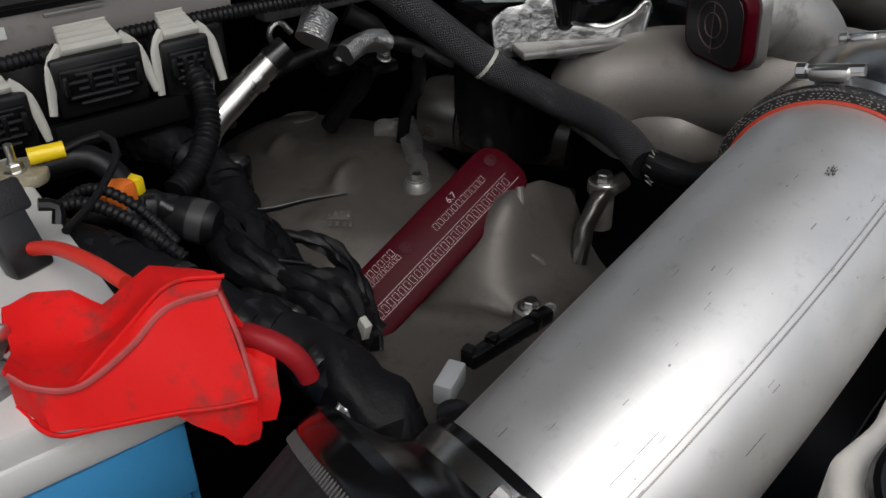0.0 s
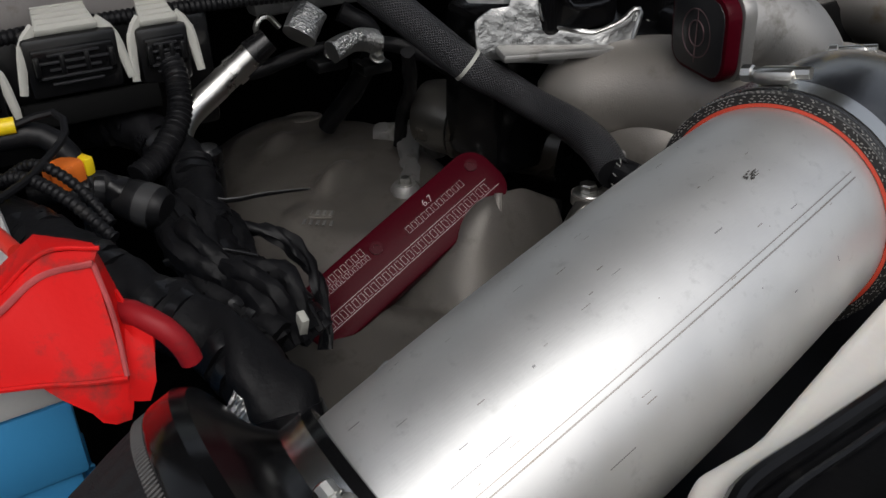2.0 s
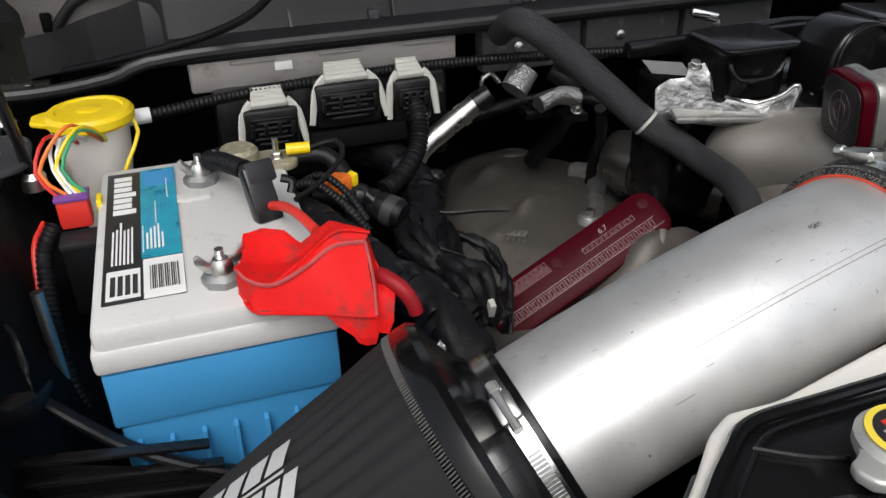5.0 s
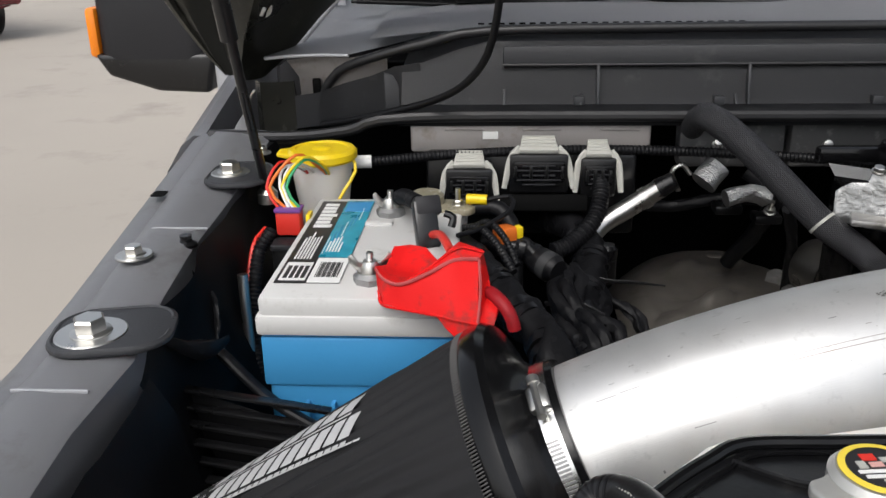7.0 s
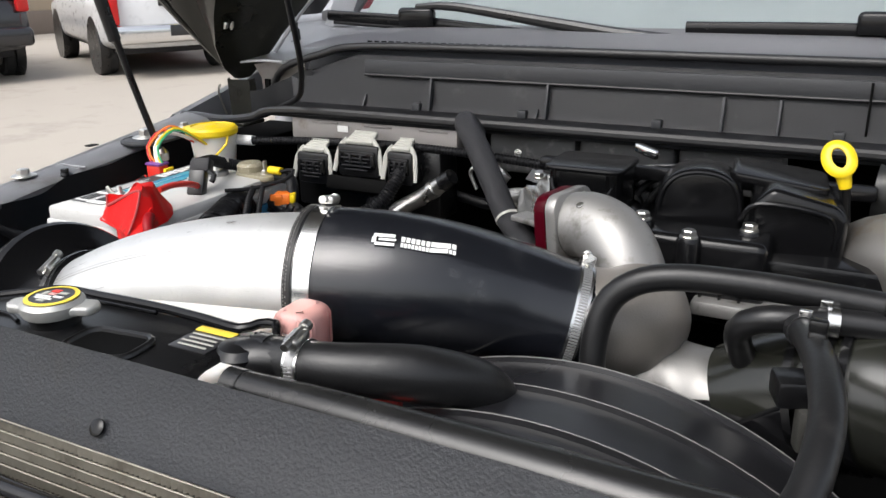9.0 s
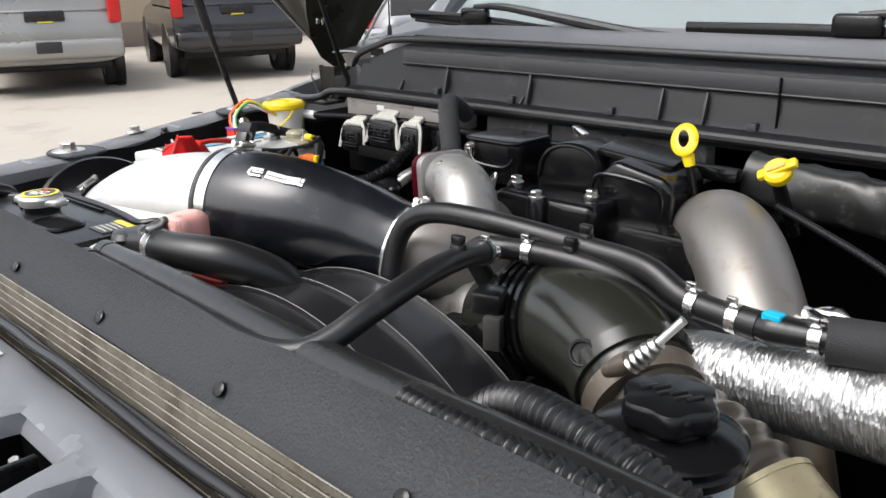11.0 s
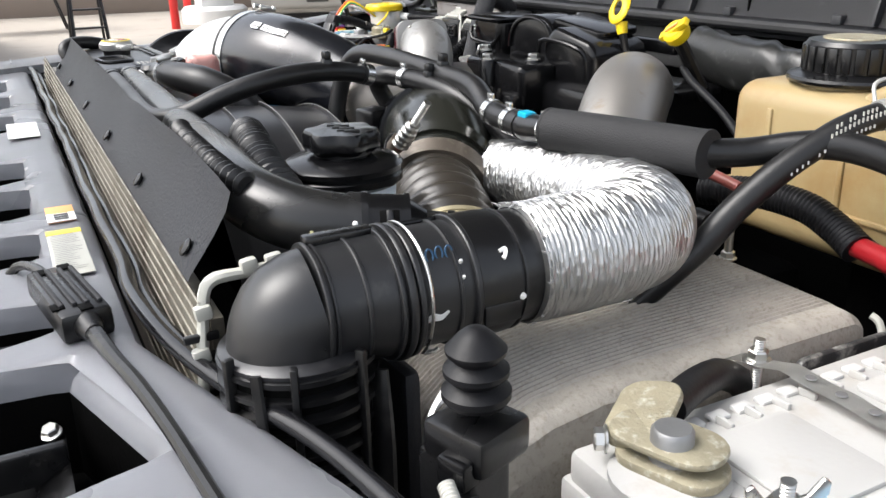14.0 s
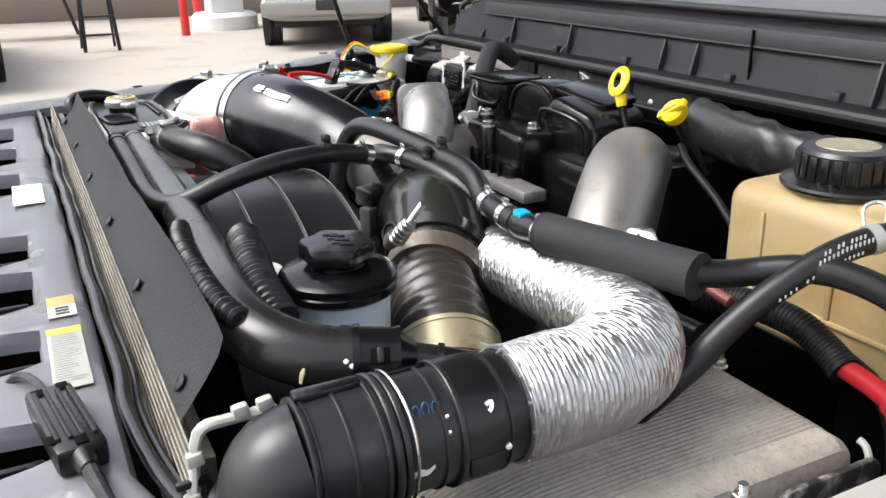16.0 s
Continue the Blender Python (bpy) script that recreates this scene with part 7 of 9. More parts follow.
# air-conditioning line
ac = thing("ac_line", (-0.3239, 0.6542, 1.1531), "dull aluminium air-conditioning line with a black cap", "refrigerant line")
part("tube", bm_tube([(-0.3395, 0.6179, 1.1269), (-0.3349, 0.6627, 1.1485), (-0.3184, 0.6959, 1.1686), (-0.281, 0.7061, 1.1905), (-0.2455, 0.7037, 1.2166)], [0.010, 0.011, 0.0125, 0.0125, 0.0125], 18), STEEL, ac)
part("collar", bm_tube([(-0.2655, 0.7044, 1.202), (-0.2585, 0.7039, 1.2068)], 0.014, 18), STEEL, ac)
part("cap", bm_tube([(-0.2455, 0.7037, 1.2166), (-0.2288, 0.7004, 1.2284)], [0.0135, 0.0115], 16), BLACK, ac)
for pts_, r_ in (([(-0.1856, 0.734, 1.2145), (-0.1663, 0.7441, 1.2346)], 0.017), ([(-0.1609, 0.7124, 1.2003), (-0.1314, 0.719, 1.2063), (-0.1069, 0.7232, 1.1983)], 0.011)):
    solid("foil_wrapped_line", bm_tube(pts_, r_, 18, 0.004, rough=0.003), FOIL, "short foil-wrapped line near the firewall", "foil wrap", "foil wraps")
hk = solid("steel_hook", bm_tube([(-0.2121, 0.7486, 1.1995), (-0.2224, 0.7488, 1.2244), (-0.2106, 0.7492, 1.2344), (-0.1985, 0.7491, 1.2214)], 0.003, 8, 0.004), STEEL, "small bent steel hook bracket", "bracket")

# braided sleeve
br_ = thing("braided_harness", (-0.1124, 0.5913, 1.2085), "thick black braided wiring sleeve looping over the engine", "braided harness")
part("sleeve", bm_tube([(-0.2050, 0.735, 1.285), (-0.2035, 0.708, 1.303), (-0.1960, 0.682, 1.3105), (-0.1650, 0.651, 1.2875), (-0.1270, 0.617, 1.2510), (-0.0895, 0.5835, 1.2140), (-0.0610, 0.566, 1.1950), (-0.0453, 0.5383, 1.1825), (-0.0477, 0.482, 1.1834), (-0.0635, 0.4332, 1.1861), (-0.0791, 0.3969, 1.1835)],
                       [0.014, 0.0155, 0.0165, 0.0165, 0.016, 0.0155, 0.015, 0.0145, 0.0145, 0.0145, 0.013], 28, 0.006), BRAID, br_, smooth=60)
part("taped_end", bm_tube([(-0.076, 0.4024, 1.1838), (-0.0534, 0.3766, 1.1739), (0.0042, 0.3603, 1.1639)], 0.012, 14, rough=0.003), TAPE, br_, "taped end")
part("tie", bm_tube([(-0.0905, 0.5844, 1.2150), (-0.0885, 0.5826, 1.2130)], 0.0162, 28), LABELGREY, br_, "pale cut braid ends")
rng = random.Random(6)
for k in range(9):
    a = 2 * math.pi * k / 9
    q = V(-0.078, 0.3991, 1.1836) + V(0.0, math.cos(a) * 0.003, 0) + V(0.008 * math.cos(a), -0.004, 0.013 * math.sin(a))
    part("frayed_end", bm_tube([q, q + V(-0.003 + rng.uniform(-0.003, 0.003), -0.007, rng.uniform(-0.003, 0.003))], 0.0005, 5), LABELGREY, br_)

# foil heat shield tab
fs = thing("foil_heat_shield", (-0.0123, 0.5621, 1.2107), "bent aluminium-foil heat shield bracket", "heat shield")
shape = [(-0.084, 1.205), (-0.086, 1.238), (-0.074, 1.25), (-0.060, 1.252), (-0.056, 1.266), (-0.043, 1.268), (-0.036, 1.254), (-0.030, 1.237), (0.0, 1.229), (0.012, 1.231), (0.028, 1.239), (0.037, 1.249), (0.042, 1.245), (0.037, 1.222), (0.026, 1.206), (-0.02, 1.20)]
FM = Matrix.Translation((-0.0107, 0.5548, 1.2403)) @ pose(0, 0, 0, 78, 0, -30)
plate = bm_prism([((x + 0.02) * 1.16, z - 1.23) for x, z in shape], 0.003, FM, 0.0006)
bmesh.ops.triangulate(plate, faces=plate.faces[:])
bmesh.ops.subdivide_edges(plate, edges=[e for e in plate.edges if e.calc_length() > 0.006], cuts=3, use_grid_fill=True)
for v in plate.verts:
    v.co += Vector((0, 1, 0.4)) * 0.003 * noise.noise(v.co * 60)
part("plate", plate, SHIELDFOIL, fs, smooth=50)
edge_ = [FM @ V((x + 0.02) * 1.16, z - 1.23, 0.003) for x, z in shape]
part("rolled_edge", bm_tube(edge_[6:14], 0.0022, 8, 0.004, rough=0.001), SHIELDFOIL, fs)
part("tab", bm_sheet([[(-0.075 + 0.018 * i, 0.605 - 0.012 * i + 0.012 * k, 1.262 + 0.004 * k) for i in range(3)] for k in range(3)], 0.002), FOIL, fs)
hex_bolt((-0.0439, 0.5726, 1.2756), (0, -0.3, 1), 0.006, fs)

# black moulded engine covers
cov = thing("engine_cover", (0.25, 0.6, 1.1), "black moulded plastic crankcase cover with bolts and ridges", "engine cover")
part("base", bm_box(0.2255, 0.6003, 1.1612, 0.32, 0.18, 0.14, 0.012), BLACKGLOSS, cov)
part("side_base", bm_box(0.0139, 0.6426, 1.1612, 0.12, 0.10, 0.16, 0.010), BLACKGLOSS, cov)
part("left_box", bm_prism(rounded(0.088, 0.08, 0.014), 0.06, pose(0.0172, 0.5924, 1.2354), 0.006, 3), BLACKGLOSS, cov)
part("left_lid", bm_prism(rounded(0.096, 0.088, 0.016), 0.007, pose(0.0191, 0.5816, 1.2928), 0.003), BLACKGLOSS, cov)
part("left_lid_ridge", bm_tube([(-0.019, 0.5478, 1.2818), (-0.0097, 0.5422, 1.265), (0.0388, 0.5508, 1.2601), (0.054, 0.5534, 1.2747)], 0.003, 8), BLACKGLOSS, cov)
dome = [(-0.046, -0.085), (0.046, -0.085), (0.050, 0.0), (0.047, 0.026), (0.037, 0.044), (0.020, 0.053), (-0.006, 0.055), (-0.028, 0.048), (-0.041, 0.032), (-0.046, 0.010)]
part("domed_cover", bm_prism(dome, 0.062, Matrix.Translation((0.140, 0.606, 1.255)) @ pose(0, 0, 0, 90, 0, 10), 0.008, 4), BLACKGLOSS, cov, smooth=50)
part("dome_lip", bm_tube([Matrix.Translation((0.140, 0.606, 1.255)) @ pose(0, 0, 0, 90, 0, 10) @ V(x * 0.9, y * 0.93, 0.063) for x, y in dome[2:]], 0.0028, 8, 0.005), BLACKGLOSS, cov)
part("side_tray", bm_prism(rounded(0.10, 0.07, 0.012), 0.010, pose(0.225, 0.600, 1.292, 4, 8, 8), 0.003), BLACKGLOSS, cov)
part("right_box", bm_prism([(-0.055, -0.06), (0.036, -0.06), (0.042, 0.020), (0.03, 0.034), (-0.035, 0.050), (-0.055, 0.03)], 0.10, Matrix.Translation((0.248, 0.635, 1.25)) @ pose(0, 0, 0, 90, 0, 8), 0.008, 3), BLACKGLOSS, cov)
part("right_box_lip", bm_tube([(0.1984, 0.5271, 1.2637), (0.2151, 0.524, 1.283), (0.270, 0.532, 1.278), (0.288, 0.54, 1.262), (0.284, 0.54, 1.215)], 0.003, 8, 0.006), BLACKGLOSS, cov)
part("manifold", bm_box(0.16, 0.506, 1.2192, 0.15, 0.06, 0.07, 0.010, seg=3), BLACKGLOSS, cov)
part("manifold_front", bm_box(0.1665, 0.4706, 1.1933, 0.14, 0.022, 0.05, 0.006), BLACKGLOSS, cov)
part("rail", bm_box(0.1234, 0.6627, 1.2716, 0.40, 0.02, 0.018, 0.005), BLACKGLOSS, cov)
for k in range(6):
    part("rib", bm_box(0.12 + 0.019 * k, 0.457, 1.2, 0.003, 0.006, 0.05, 0.001), BLACKGLOSS, cov)
for bx, by, bz in ((0.1033, 0.5005, 1.2604), (0.1584, 0.472, 1.2552), (0.2112, 0.5121, 1.2575)):
    sl = part("sleeve", bm_lathe([(0.0125, -0.06), (0.0125, -0.004), (0.0105, 0)], pose(bx, by, bz), 20), BLACKGLOSS, cov)
    hex_bolt((bx, by, bz), (0, 0, 1), 0.0075, sl)
for k in range(4):
    solid("injector_line", bm_tube([(0.0 + 0.02 * k, 0.66, 1.22), (0.03 + 0.02 * k, 0.67, 1.26), (0.09 + 0.02 * k, 0.69, 1.275), (0.2 + 0.02 * k, 0.70, 1.262)], 0.0045, 10), BLACK, "thin black line bending over the engine cover", "tube", "thin lines")
solid("blue_silver_clip", bm_box(0.052, 0.7067, 1.2889, 0.035, 0.012, 0.012, 0.003, ry=12, rz=-20), CHROME, "shiny silver clip under the cowl", "clip")
solid("steel_flange", bm_box(0.2353, 0.4598, 1.1914, 0.13, 0.035, 0.016, 0.004), CAST, "machined alloy flange below the black cover", "flange")
solid("grey_coolant_pipe", bm_tube([(0.1057, 0.5617, 1.2153), (0.1535, 0.5417, 1.2217), (0.192, 0.5211, 1.1942)], 0.018, 18), CAST, "dull grey pipe beside the black cover", "pipe")

# ---------- degas tank and radiator end tank (passenger end) ----------
dg_ = thing("coolant_reservoir", (-0.19, 0.094, 1.1032), "milky plastic coolant reservoir with a black top panel", "coolant reservoir")
out = [(-0.3960, 0.012), (-0.3965, 0.020), (-0.3920, 0.034), (-0.3700, 0.059), (-0.3560, 0.072), (-0.3430, 0.085), (-0.326, 0.103), (-0.308, 0.114), (-0.274, 0.114), (-0.195, 0.134), (-0.115, 0.153), (-0.075, 0.163), (-0.06, 0.15), (-0.06, 0.10), (-0.08, 0.04), (-0.10, 0.0), (-0.385, 0.004)]
part("tank", bm_prism(out, 0.153, Matrix.Translation((0, 0, 1.095)), 0.006, 3), TANK, dg_)
# black piece just outside the tank's outline, covering its white end
part("black_end", bm_prism([(-0.330, -0.001), (-0.386, 0.001), (-0.3990, 0.010), (-0.3990, 0.021), (-0.3945, 0.0355), (-0.3720, 0.0610), (-0.3450, 0.0870), (-0.336, 0.070), (-0.330, 0.030)], 0.143, Matrix.Translation((0, 0, 1.095)), 0.002), BLACK, dg_, "black piece wrapped round the tank's end")
part("pink_chamber", bm_prism(rounded(0.034, 0.043, 0.012), 0.043, pose(-0.0763, 0.1361, 1.2209), 0.009, 3), PINK, dg_, "pink-tinted filler dome")
out2 = [(-0.3900, 0.0135), (-0.3860, 0.0220), (-0.3800, 0.0320), (-0.3540, 0.0590), (-0.3310, 0.0790), (-0.307, 0.095), (-0.258, 0.098), (-0.169, 0.099), (-0.105, 0.095), (-0.088, 0.085), (-0.088, 0.005), (-0.386, 0.0045)]
part("black_top", bm_prism(out2, 0.018, Matrix.Translation((0, 0, 1.234)), 0.005, 3), BLACK, dg_)
RIM = [(-0.386, 0.022, 1.250), (-0.380, 0.032, 1.250), (-0.354, 0.059, 1.2515), (-0.331, 0.079, 1.2525), (-0.307, 0.0955, 1.253), (-0.258, 0.0985, 1.2535), (-0.196, 0.1005, 1.254), (-0.15, 0.099, 1.254), (-0.107, 0.096, 1.254), (-0.096, 0.106, 1.256), (-0.083, 0.111, 1.256), (-0.072, 0.098, 1.252)]
part("rim", bm_tube(RIM, 0.0042, 10, 0.006), BLACKGLOSS, dg_)
part("inner_rim", bm_tube([Vector(q) + V(0.006, -0.010, 0.0) for q in RIM[:7]], 0.0018, 8, 0.006), BLACKGLOSS, dg_)
for ridge in ([(-0.318, 0.078, 1.2525), (-0.296, 0.064, 1.2525), (-0.276, 0.056, 1.2525)], [(-0.345, 0.045, 1.2525), (-0.325, 0.036, 1.2525), (-0.30, 0.036, 1.2525), (-0.282, 0.030, 1.2525)]):
    part("ridge", bm_tube(ridge, 0.0028, 8, 0.006, flat=0.7), BLACKGLOSS, dg_)
# flat near-black plate: the recess has its shade as colour
rc_ = part("recess", bm_prism(rounded(0.058, 0.036, 0.010), 0.002, pose(-0.1795, 0.0305, 1.2515, 0, 0, 6)), DEEP, dg_)
part("recess_frame", bm_tube([Matrix.Translation((-0.1795, 0.0305, 1.2535)) @ Matrix.Rotation(radians(6), 4, "Z") @ V(x, y, 0) for x, y in rounded(0.062, 0.040, 0.012) + rounded(0.062, 0.040, 0.012)[:1]], 0.0032, 8, 0.004), BLACK, rc_)
part("knob", bm_lathe([(0.019, 0), (0.02, 0.006), (0.016, 0.012), (0.006, 0.014)], pose(-0.0859, 0.0718, 1.2427), 28), BLACK, dg_)
for k in range(4):
    part("outlet_rib", bm_box(-0.068, 0.074 + 0.006 * k, 1.258 - 0.002 * abs(k - 1.5), 0.03, 0.002, 0.006, 0.0006), BLACK, dg_)
part("neck", bm_lathe([(0.020, 0), (0.020, 0.016)], pose(-0.2553, 0.0449, 1.2496), 28), BLACK, dg_)
cp = part("cap", joined(bm_lathe([(0.0235, 0.006), (0.025, 0.009), (0.025, 0.015), (0.022, 0.0185), (0.015, 0.019)], pose(-0.2551, 0.0449, 1.2546), 40),
                        *[bm_prism([(0.015, -0.0165), (0.0255, -0.0105), (0.0345, -0.0098), (0.0385, -0.0045), (0.0385, 0.0045), (0.0345, 0.0098), (0.0255, 0.0105), (0.015, 0.0165)], 0.008, pose(-0.255, 0.0449, 1.2611, 0, 0, q), 0.0025, 3) for q in (20, 200)]), ZINCCAP, dg_, "dull zinc radiator cap with two ears and a yellow warning ring")
part("ring", bm_lathe([(0.0176, 0), (0.0214, 0.0006), (0.0212, 0.001), (0.0176, 0.0013)], pose(-0.2547, 0.0449, 1.2736), 40, cap=False), LABELYELLOW, cp, "yellow printed ring")
part("disc", bm_lathe([(0.0184, 0), (0.0182, 0.0005)], pose(-0.2547, 0.0449, 1.2739), 36), LABELBLACK, cp)
for dx, dy, w_, h_, mt_ in ((-0.006, 0.012, 0.010, 0.007, REDCABLE), (-0.003, 0.004, 0.009, 0.005, PINK), (0.007, 0.010, 0.011, 0.005, LABELGREY), (-0.013, 0.003, 0.006, 0.008, LABELGREY), (-0.008, -0.004, 0.020, 0.003, LABELWHITE), (0.010, 0.0, 0.012, 0.004, LABELWHITE), (-0.003, -0.009, 0.024, 0.003, LABELWHITE), (0.0, -0.0145, 0.010, 0.004, LABELGREY)):
    part("mark", bm_box(-0.2547 + dx * 0.74, 0.0449 + dy * 0.74, 1.2747, w_ * 0.74, h_ * 0.74, 0.0006, 0, rz=6), mt_, cp)
cl = thing("caution_label", (-0.119, 0.069, 1.2525), "small black caution label with a yellow header", "label")
part("backing", bm_box(-0.119, 0.069, 1.2528, 0.037, 0.038, 0.0012, 0.0003), LABELBLACK, cl)
part("header", bm_box(-0.119, 0.0835, 1.2537, 0.037, 0.008, 0.001, 0.0003), LABELYELLOW, cl)
for k in range(4):
    part("print", bm_box(-0.119, 0.0745 - 0.0062 * k, 1.2537, 0.031 - 0.004 * (k % 2), 0.0018, 0.0006, 0), LABELGREY, cl)


def hoses(name, pts, r, label, mt=None, cat="hose", **k):
    """A hose with its two moulded ends."""
    h = thing(name, pts[0], label, cat, "coolant hoses")
    mt = mt or HOSE
    part("tube", bm_tube(pts, r, k.get("seg", 22), 0.008), mt, h, smooth=60)
    for a, b, q in ((pts[0], pts[1], 0), (pts[-1], pts[-2], -1)):
        a, b = Vector(a), Vector(b)
        rr = (r[q] if hasattr(r, "__len__") else r) + 0.0012
        part("end_cuff", bm_tube([a, a + (b - a).normalized() * 0.014], rr, 20, 0.004), mt, h)
    return h


# big radiator hose at the filter end, looping out of the tank
OV = [(-0.4230, 0.030, 1.060), (-0.4150, 0.030, 1.150), (-0.4085, 0.033, 1.205), (-0.4050, 0.038, 1.224), (-0.4000, 0.047, 1.2385), (-0.3910, 0.0525, 1.2475), (-0.3820, 0.047, 1.2530), (-0.3755, 0.034, 1.2585), (-0.3690, 0.014, 1.2630), (-0.3630, -0.004, 1.2635), (-0.3590, -0.016, 1.2615), (-0.3520, -0.0235, 1.2550), (-0.3440, -0.0200, 1.2440), (-0.3380, -0.010, 1.2250), (-0.3360, -0.004, 1.190)]
oh = thing("overflow_hose", OV[0], "ribbed black overflow hose with faint pale print", "hose", "coolant hoses")
part("tube", bm_tube(OV, 0.0104, 32, 0.003), HOSE, oh, smooth=60)
run = spline(OV[1:7], 0.01, 0.0032)[0]
for p, q in zip(run, run[1:]):
    part("rib", bm_tube([p, p + (q - p).normalized() * 0.0015], 0.01075, 24, 0.002), RUBBER, oh)
pr_ = []
for k in range(14):
    q = Vector(OV[6]).lerp(Vector(OV[8]), k / 13) + V(-0.0045, -0.0020, 0.0092 - 0.002 * abs(k - 6) / 6)
    pr_.append(bm_box(q.x, q.y, q.z, 0.0030, 0.0007, 0.0008, 0, rz=-8, ry=24))
tagged(part("print", joined(*pr_), LABELGREY, oh, "pale print blocks"), kind="stuff")
hoses("coolant_hose", [(-0.0779, 0.0817, 1.2422), (-0.0501, 0.0805, 1.245), (-0.0076, 0.084, 1.247), (0.0459, 0.109, 1.2423), (0.0756, 0.1446, 1.2227), (0.0857, 0.1651, 1.1983)], [0.017, 0.017, 0.0185, 0.0215, 0.0205, 0.02], "fat black coolant hose from the reservoir")
worm_clamp(V(-0.0361, 0.0809, 1.2455), V(0.0021, 0.0838, 1.247), 0.018, 0.012, 10, label="small stainless worm clamp on the coolant hose")
part("outlet", bm_tube([(-0.086, 0.0728, 1.2377), (-0.0686, 0.0793, 1.2417), (-0.0454, 0.0803, 1.2448)], [0.02, 0.019, 0.0165], 20), BLACK, dg_)

# large tube along the shield and its coolant pipe
hoses("upper_radiator_hose", [(-0.065, 0.035, 1.243), (0.02, 0.034, 1.243), (0.15, 0.033, 1.241), (0.28, 0.031, 1.239), (0.38, 0.027, 1.242), (0.46, 0.021, 1.248), (0.53, 0.015, 1.253), (0.59, 0.010, 1.255), (0.635, 0.012, 1.252), (0.664, 0.026, 1.246), (0.680, 0.048, 1.240), (0.6905, 0.072, 1.237)],
      [0.013, 0.0155, 0.0175, 0.019, 0.020, 0.020, 0.0205, 0.0210, 0.0215, 0.0215, 0.0215, 0.0210], "long black upper radiator hose behind the sight shield", seg=36, mt=HOSEGLOSS)
tf = thing("tube_end_fitting", (0.70, 0.09, 1.235), "black plastic quick fitting at the hose end", "hose fitting")
part("body", bm_tube([(0.6895, 0.070, 1.237), (0.700, 0.096, 1.2355)], 0.0218, 32, 0.004), BLACKGLOSS, tf)
part("collar", bm_tube([(0.6890, 0.069, 1.237), (0.6906, 0.073, 1.237)], 0.0236, 32), BLACKGLOSS, tf)
part("rim", bm_tube([(0.6992, 0.094, 1.2356), (0.7004, 0.097, 1.2355)], 0.0226, 32), BLACKGLOSS, tf)
part("shoulder", bm_tube([(0.7000, 0.096, 1.2355), (0.7045, 0.107, 1.235)], [0.0195, 0.0120], 28, 0.002), BLACKGLOSS, tf)
part("nipple", bm_tube([(0.704, 0.106, 1.235), (0.715, 0.130, 1.231), (0.722, 0.150, 1.226)], [0.0115, 0.0105, 0.0100], 22, 0.004), BLACK, tf)
part("barb", bm_tube([(0.710, 0.119, 1.233), (0.712, 0.123, 1.2325)], 0.0125, 22), BLACK, tf)
part("latch_window", bm_box(0.7115, 0.0785, 1.2475, 0.003, 0.013, 0.011, 0.001, rz=-22, ry=-35), DEEP, tf)
part("latch", bm_box(0.7125, 0.0785, 1.2485, 0.0025, 0.0045, 0.010, 0.0008, rz=-22, ry=-35), BLACK, tf)
solid("paint_dab", bm_tube([(0.6955, 0.0300, 1.2325), (0.6945, 0.0325, 1.2425), (0.6895, 0.0375, 1.2530)], [0.0010, 0.0024, 0.0012], 8, flat=0.5), mat("dab_yellow", (0.50, 0.47, 0.24), 0.6), "yellow inspection dab on the hose", "paint mark")
for wx, wy, wz in ((0.7080, 0.0605, 1.2430), (0.7060, 0.0575, 1.2460)):
    solid("white_paint_mark", bm_lathe([(0.0019, -0.001), (0.0017, 0.0012), (0.0006, 0.0018)], along((wx, wy, wz), (wx + 0.6, wy - 0.2, wz + 0.5)), 12), LABELWHITE, "small white inspection dot", "paint mark", "white dots")
solid("corrugated_loom", bm_tube([(0.43, 0.008, 1.262), (0.47, 0.001, 1.267), (0.52, -0.003, 1.2710), (0.58, -0.004, 1.2715), (0.63, -0.002, 1.2700), (0.655, 0.005, 1.266)], 0.0090, 18, ribs=0.0030, pitch=0.0075), HOSE, "black split corrugated loom tucked between hose and shield", "wire loom", "corrugated looms")
solid("corrugated_loom", bm_tube([(0.445, 0.056, 1.236), (0.472, 0.053, 1.257), (0.505, 0.047, 1.266), (0.550, 0.040, 1.265), (0.590, 0.037, 1.257), (0.622, 0.041, 1.244)], 0.0145, 24, ribs=0.0026, pitch=0.0062), HOSE, "black corrugated loom lying along the radiator hose", "wire loom", "corrugated looms")

# heater hoses and tee
hoses("heater_hose", [(-0.06, 0.012, 1.244), (0.05, 0.010, 1.244), (0.14, 0.008, 1.244), (0.215, 0.006, 1.244), (0.265, 0.010, 1.244), (0.296, 0.024, 1.247), (0.308, 0.045, 1.255), (0.313, 0.070, 1.266), (0.314, 0.106, 1.276), (0.308, 0.15, 1.281), (0.297, 0.20, 1.279), (0.286, 0.245, 1.270)], 0.0105, "slim black heater hose bending up from the radiator")
hoses("heater_hose", [(0.268, 0.305, 1.17), (0.246, 0.290, 1.215), (0.240, 0.274, 1.248), (0.256, 0.267, 1.263), (0.280, 0.270, 1.266), (0.302, 0.281, 1.265), (0.345, 0.290, 1.263), (0.385, 0.298, 1.257), (0.412, 0.307, 1.246), (0.440, 0.318, 1.230), (0.48, 0.328, 1.212), (0.53, 0.336, 1.202), (0.60, 0.345, 1.20), (0.70, 0.36, 1.19)], 0.0105, "slim black heater hose with a steel tee clamp")
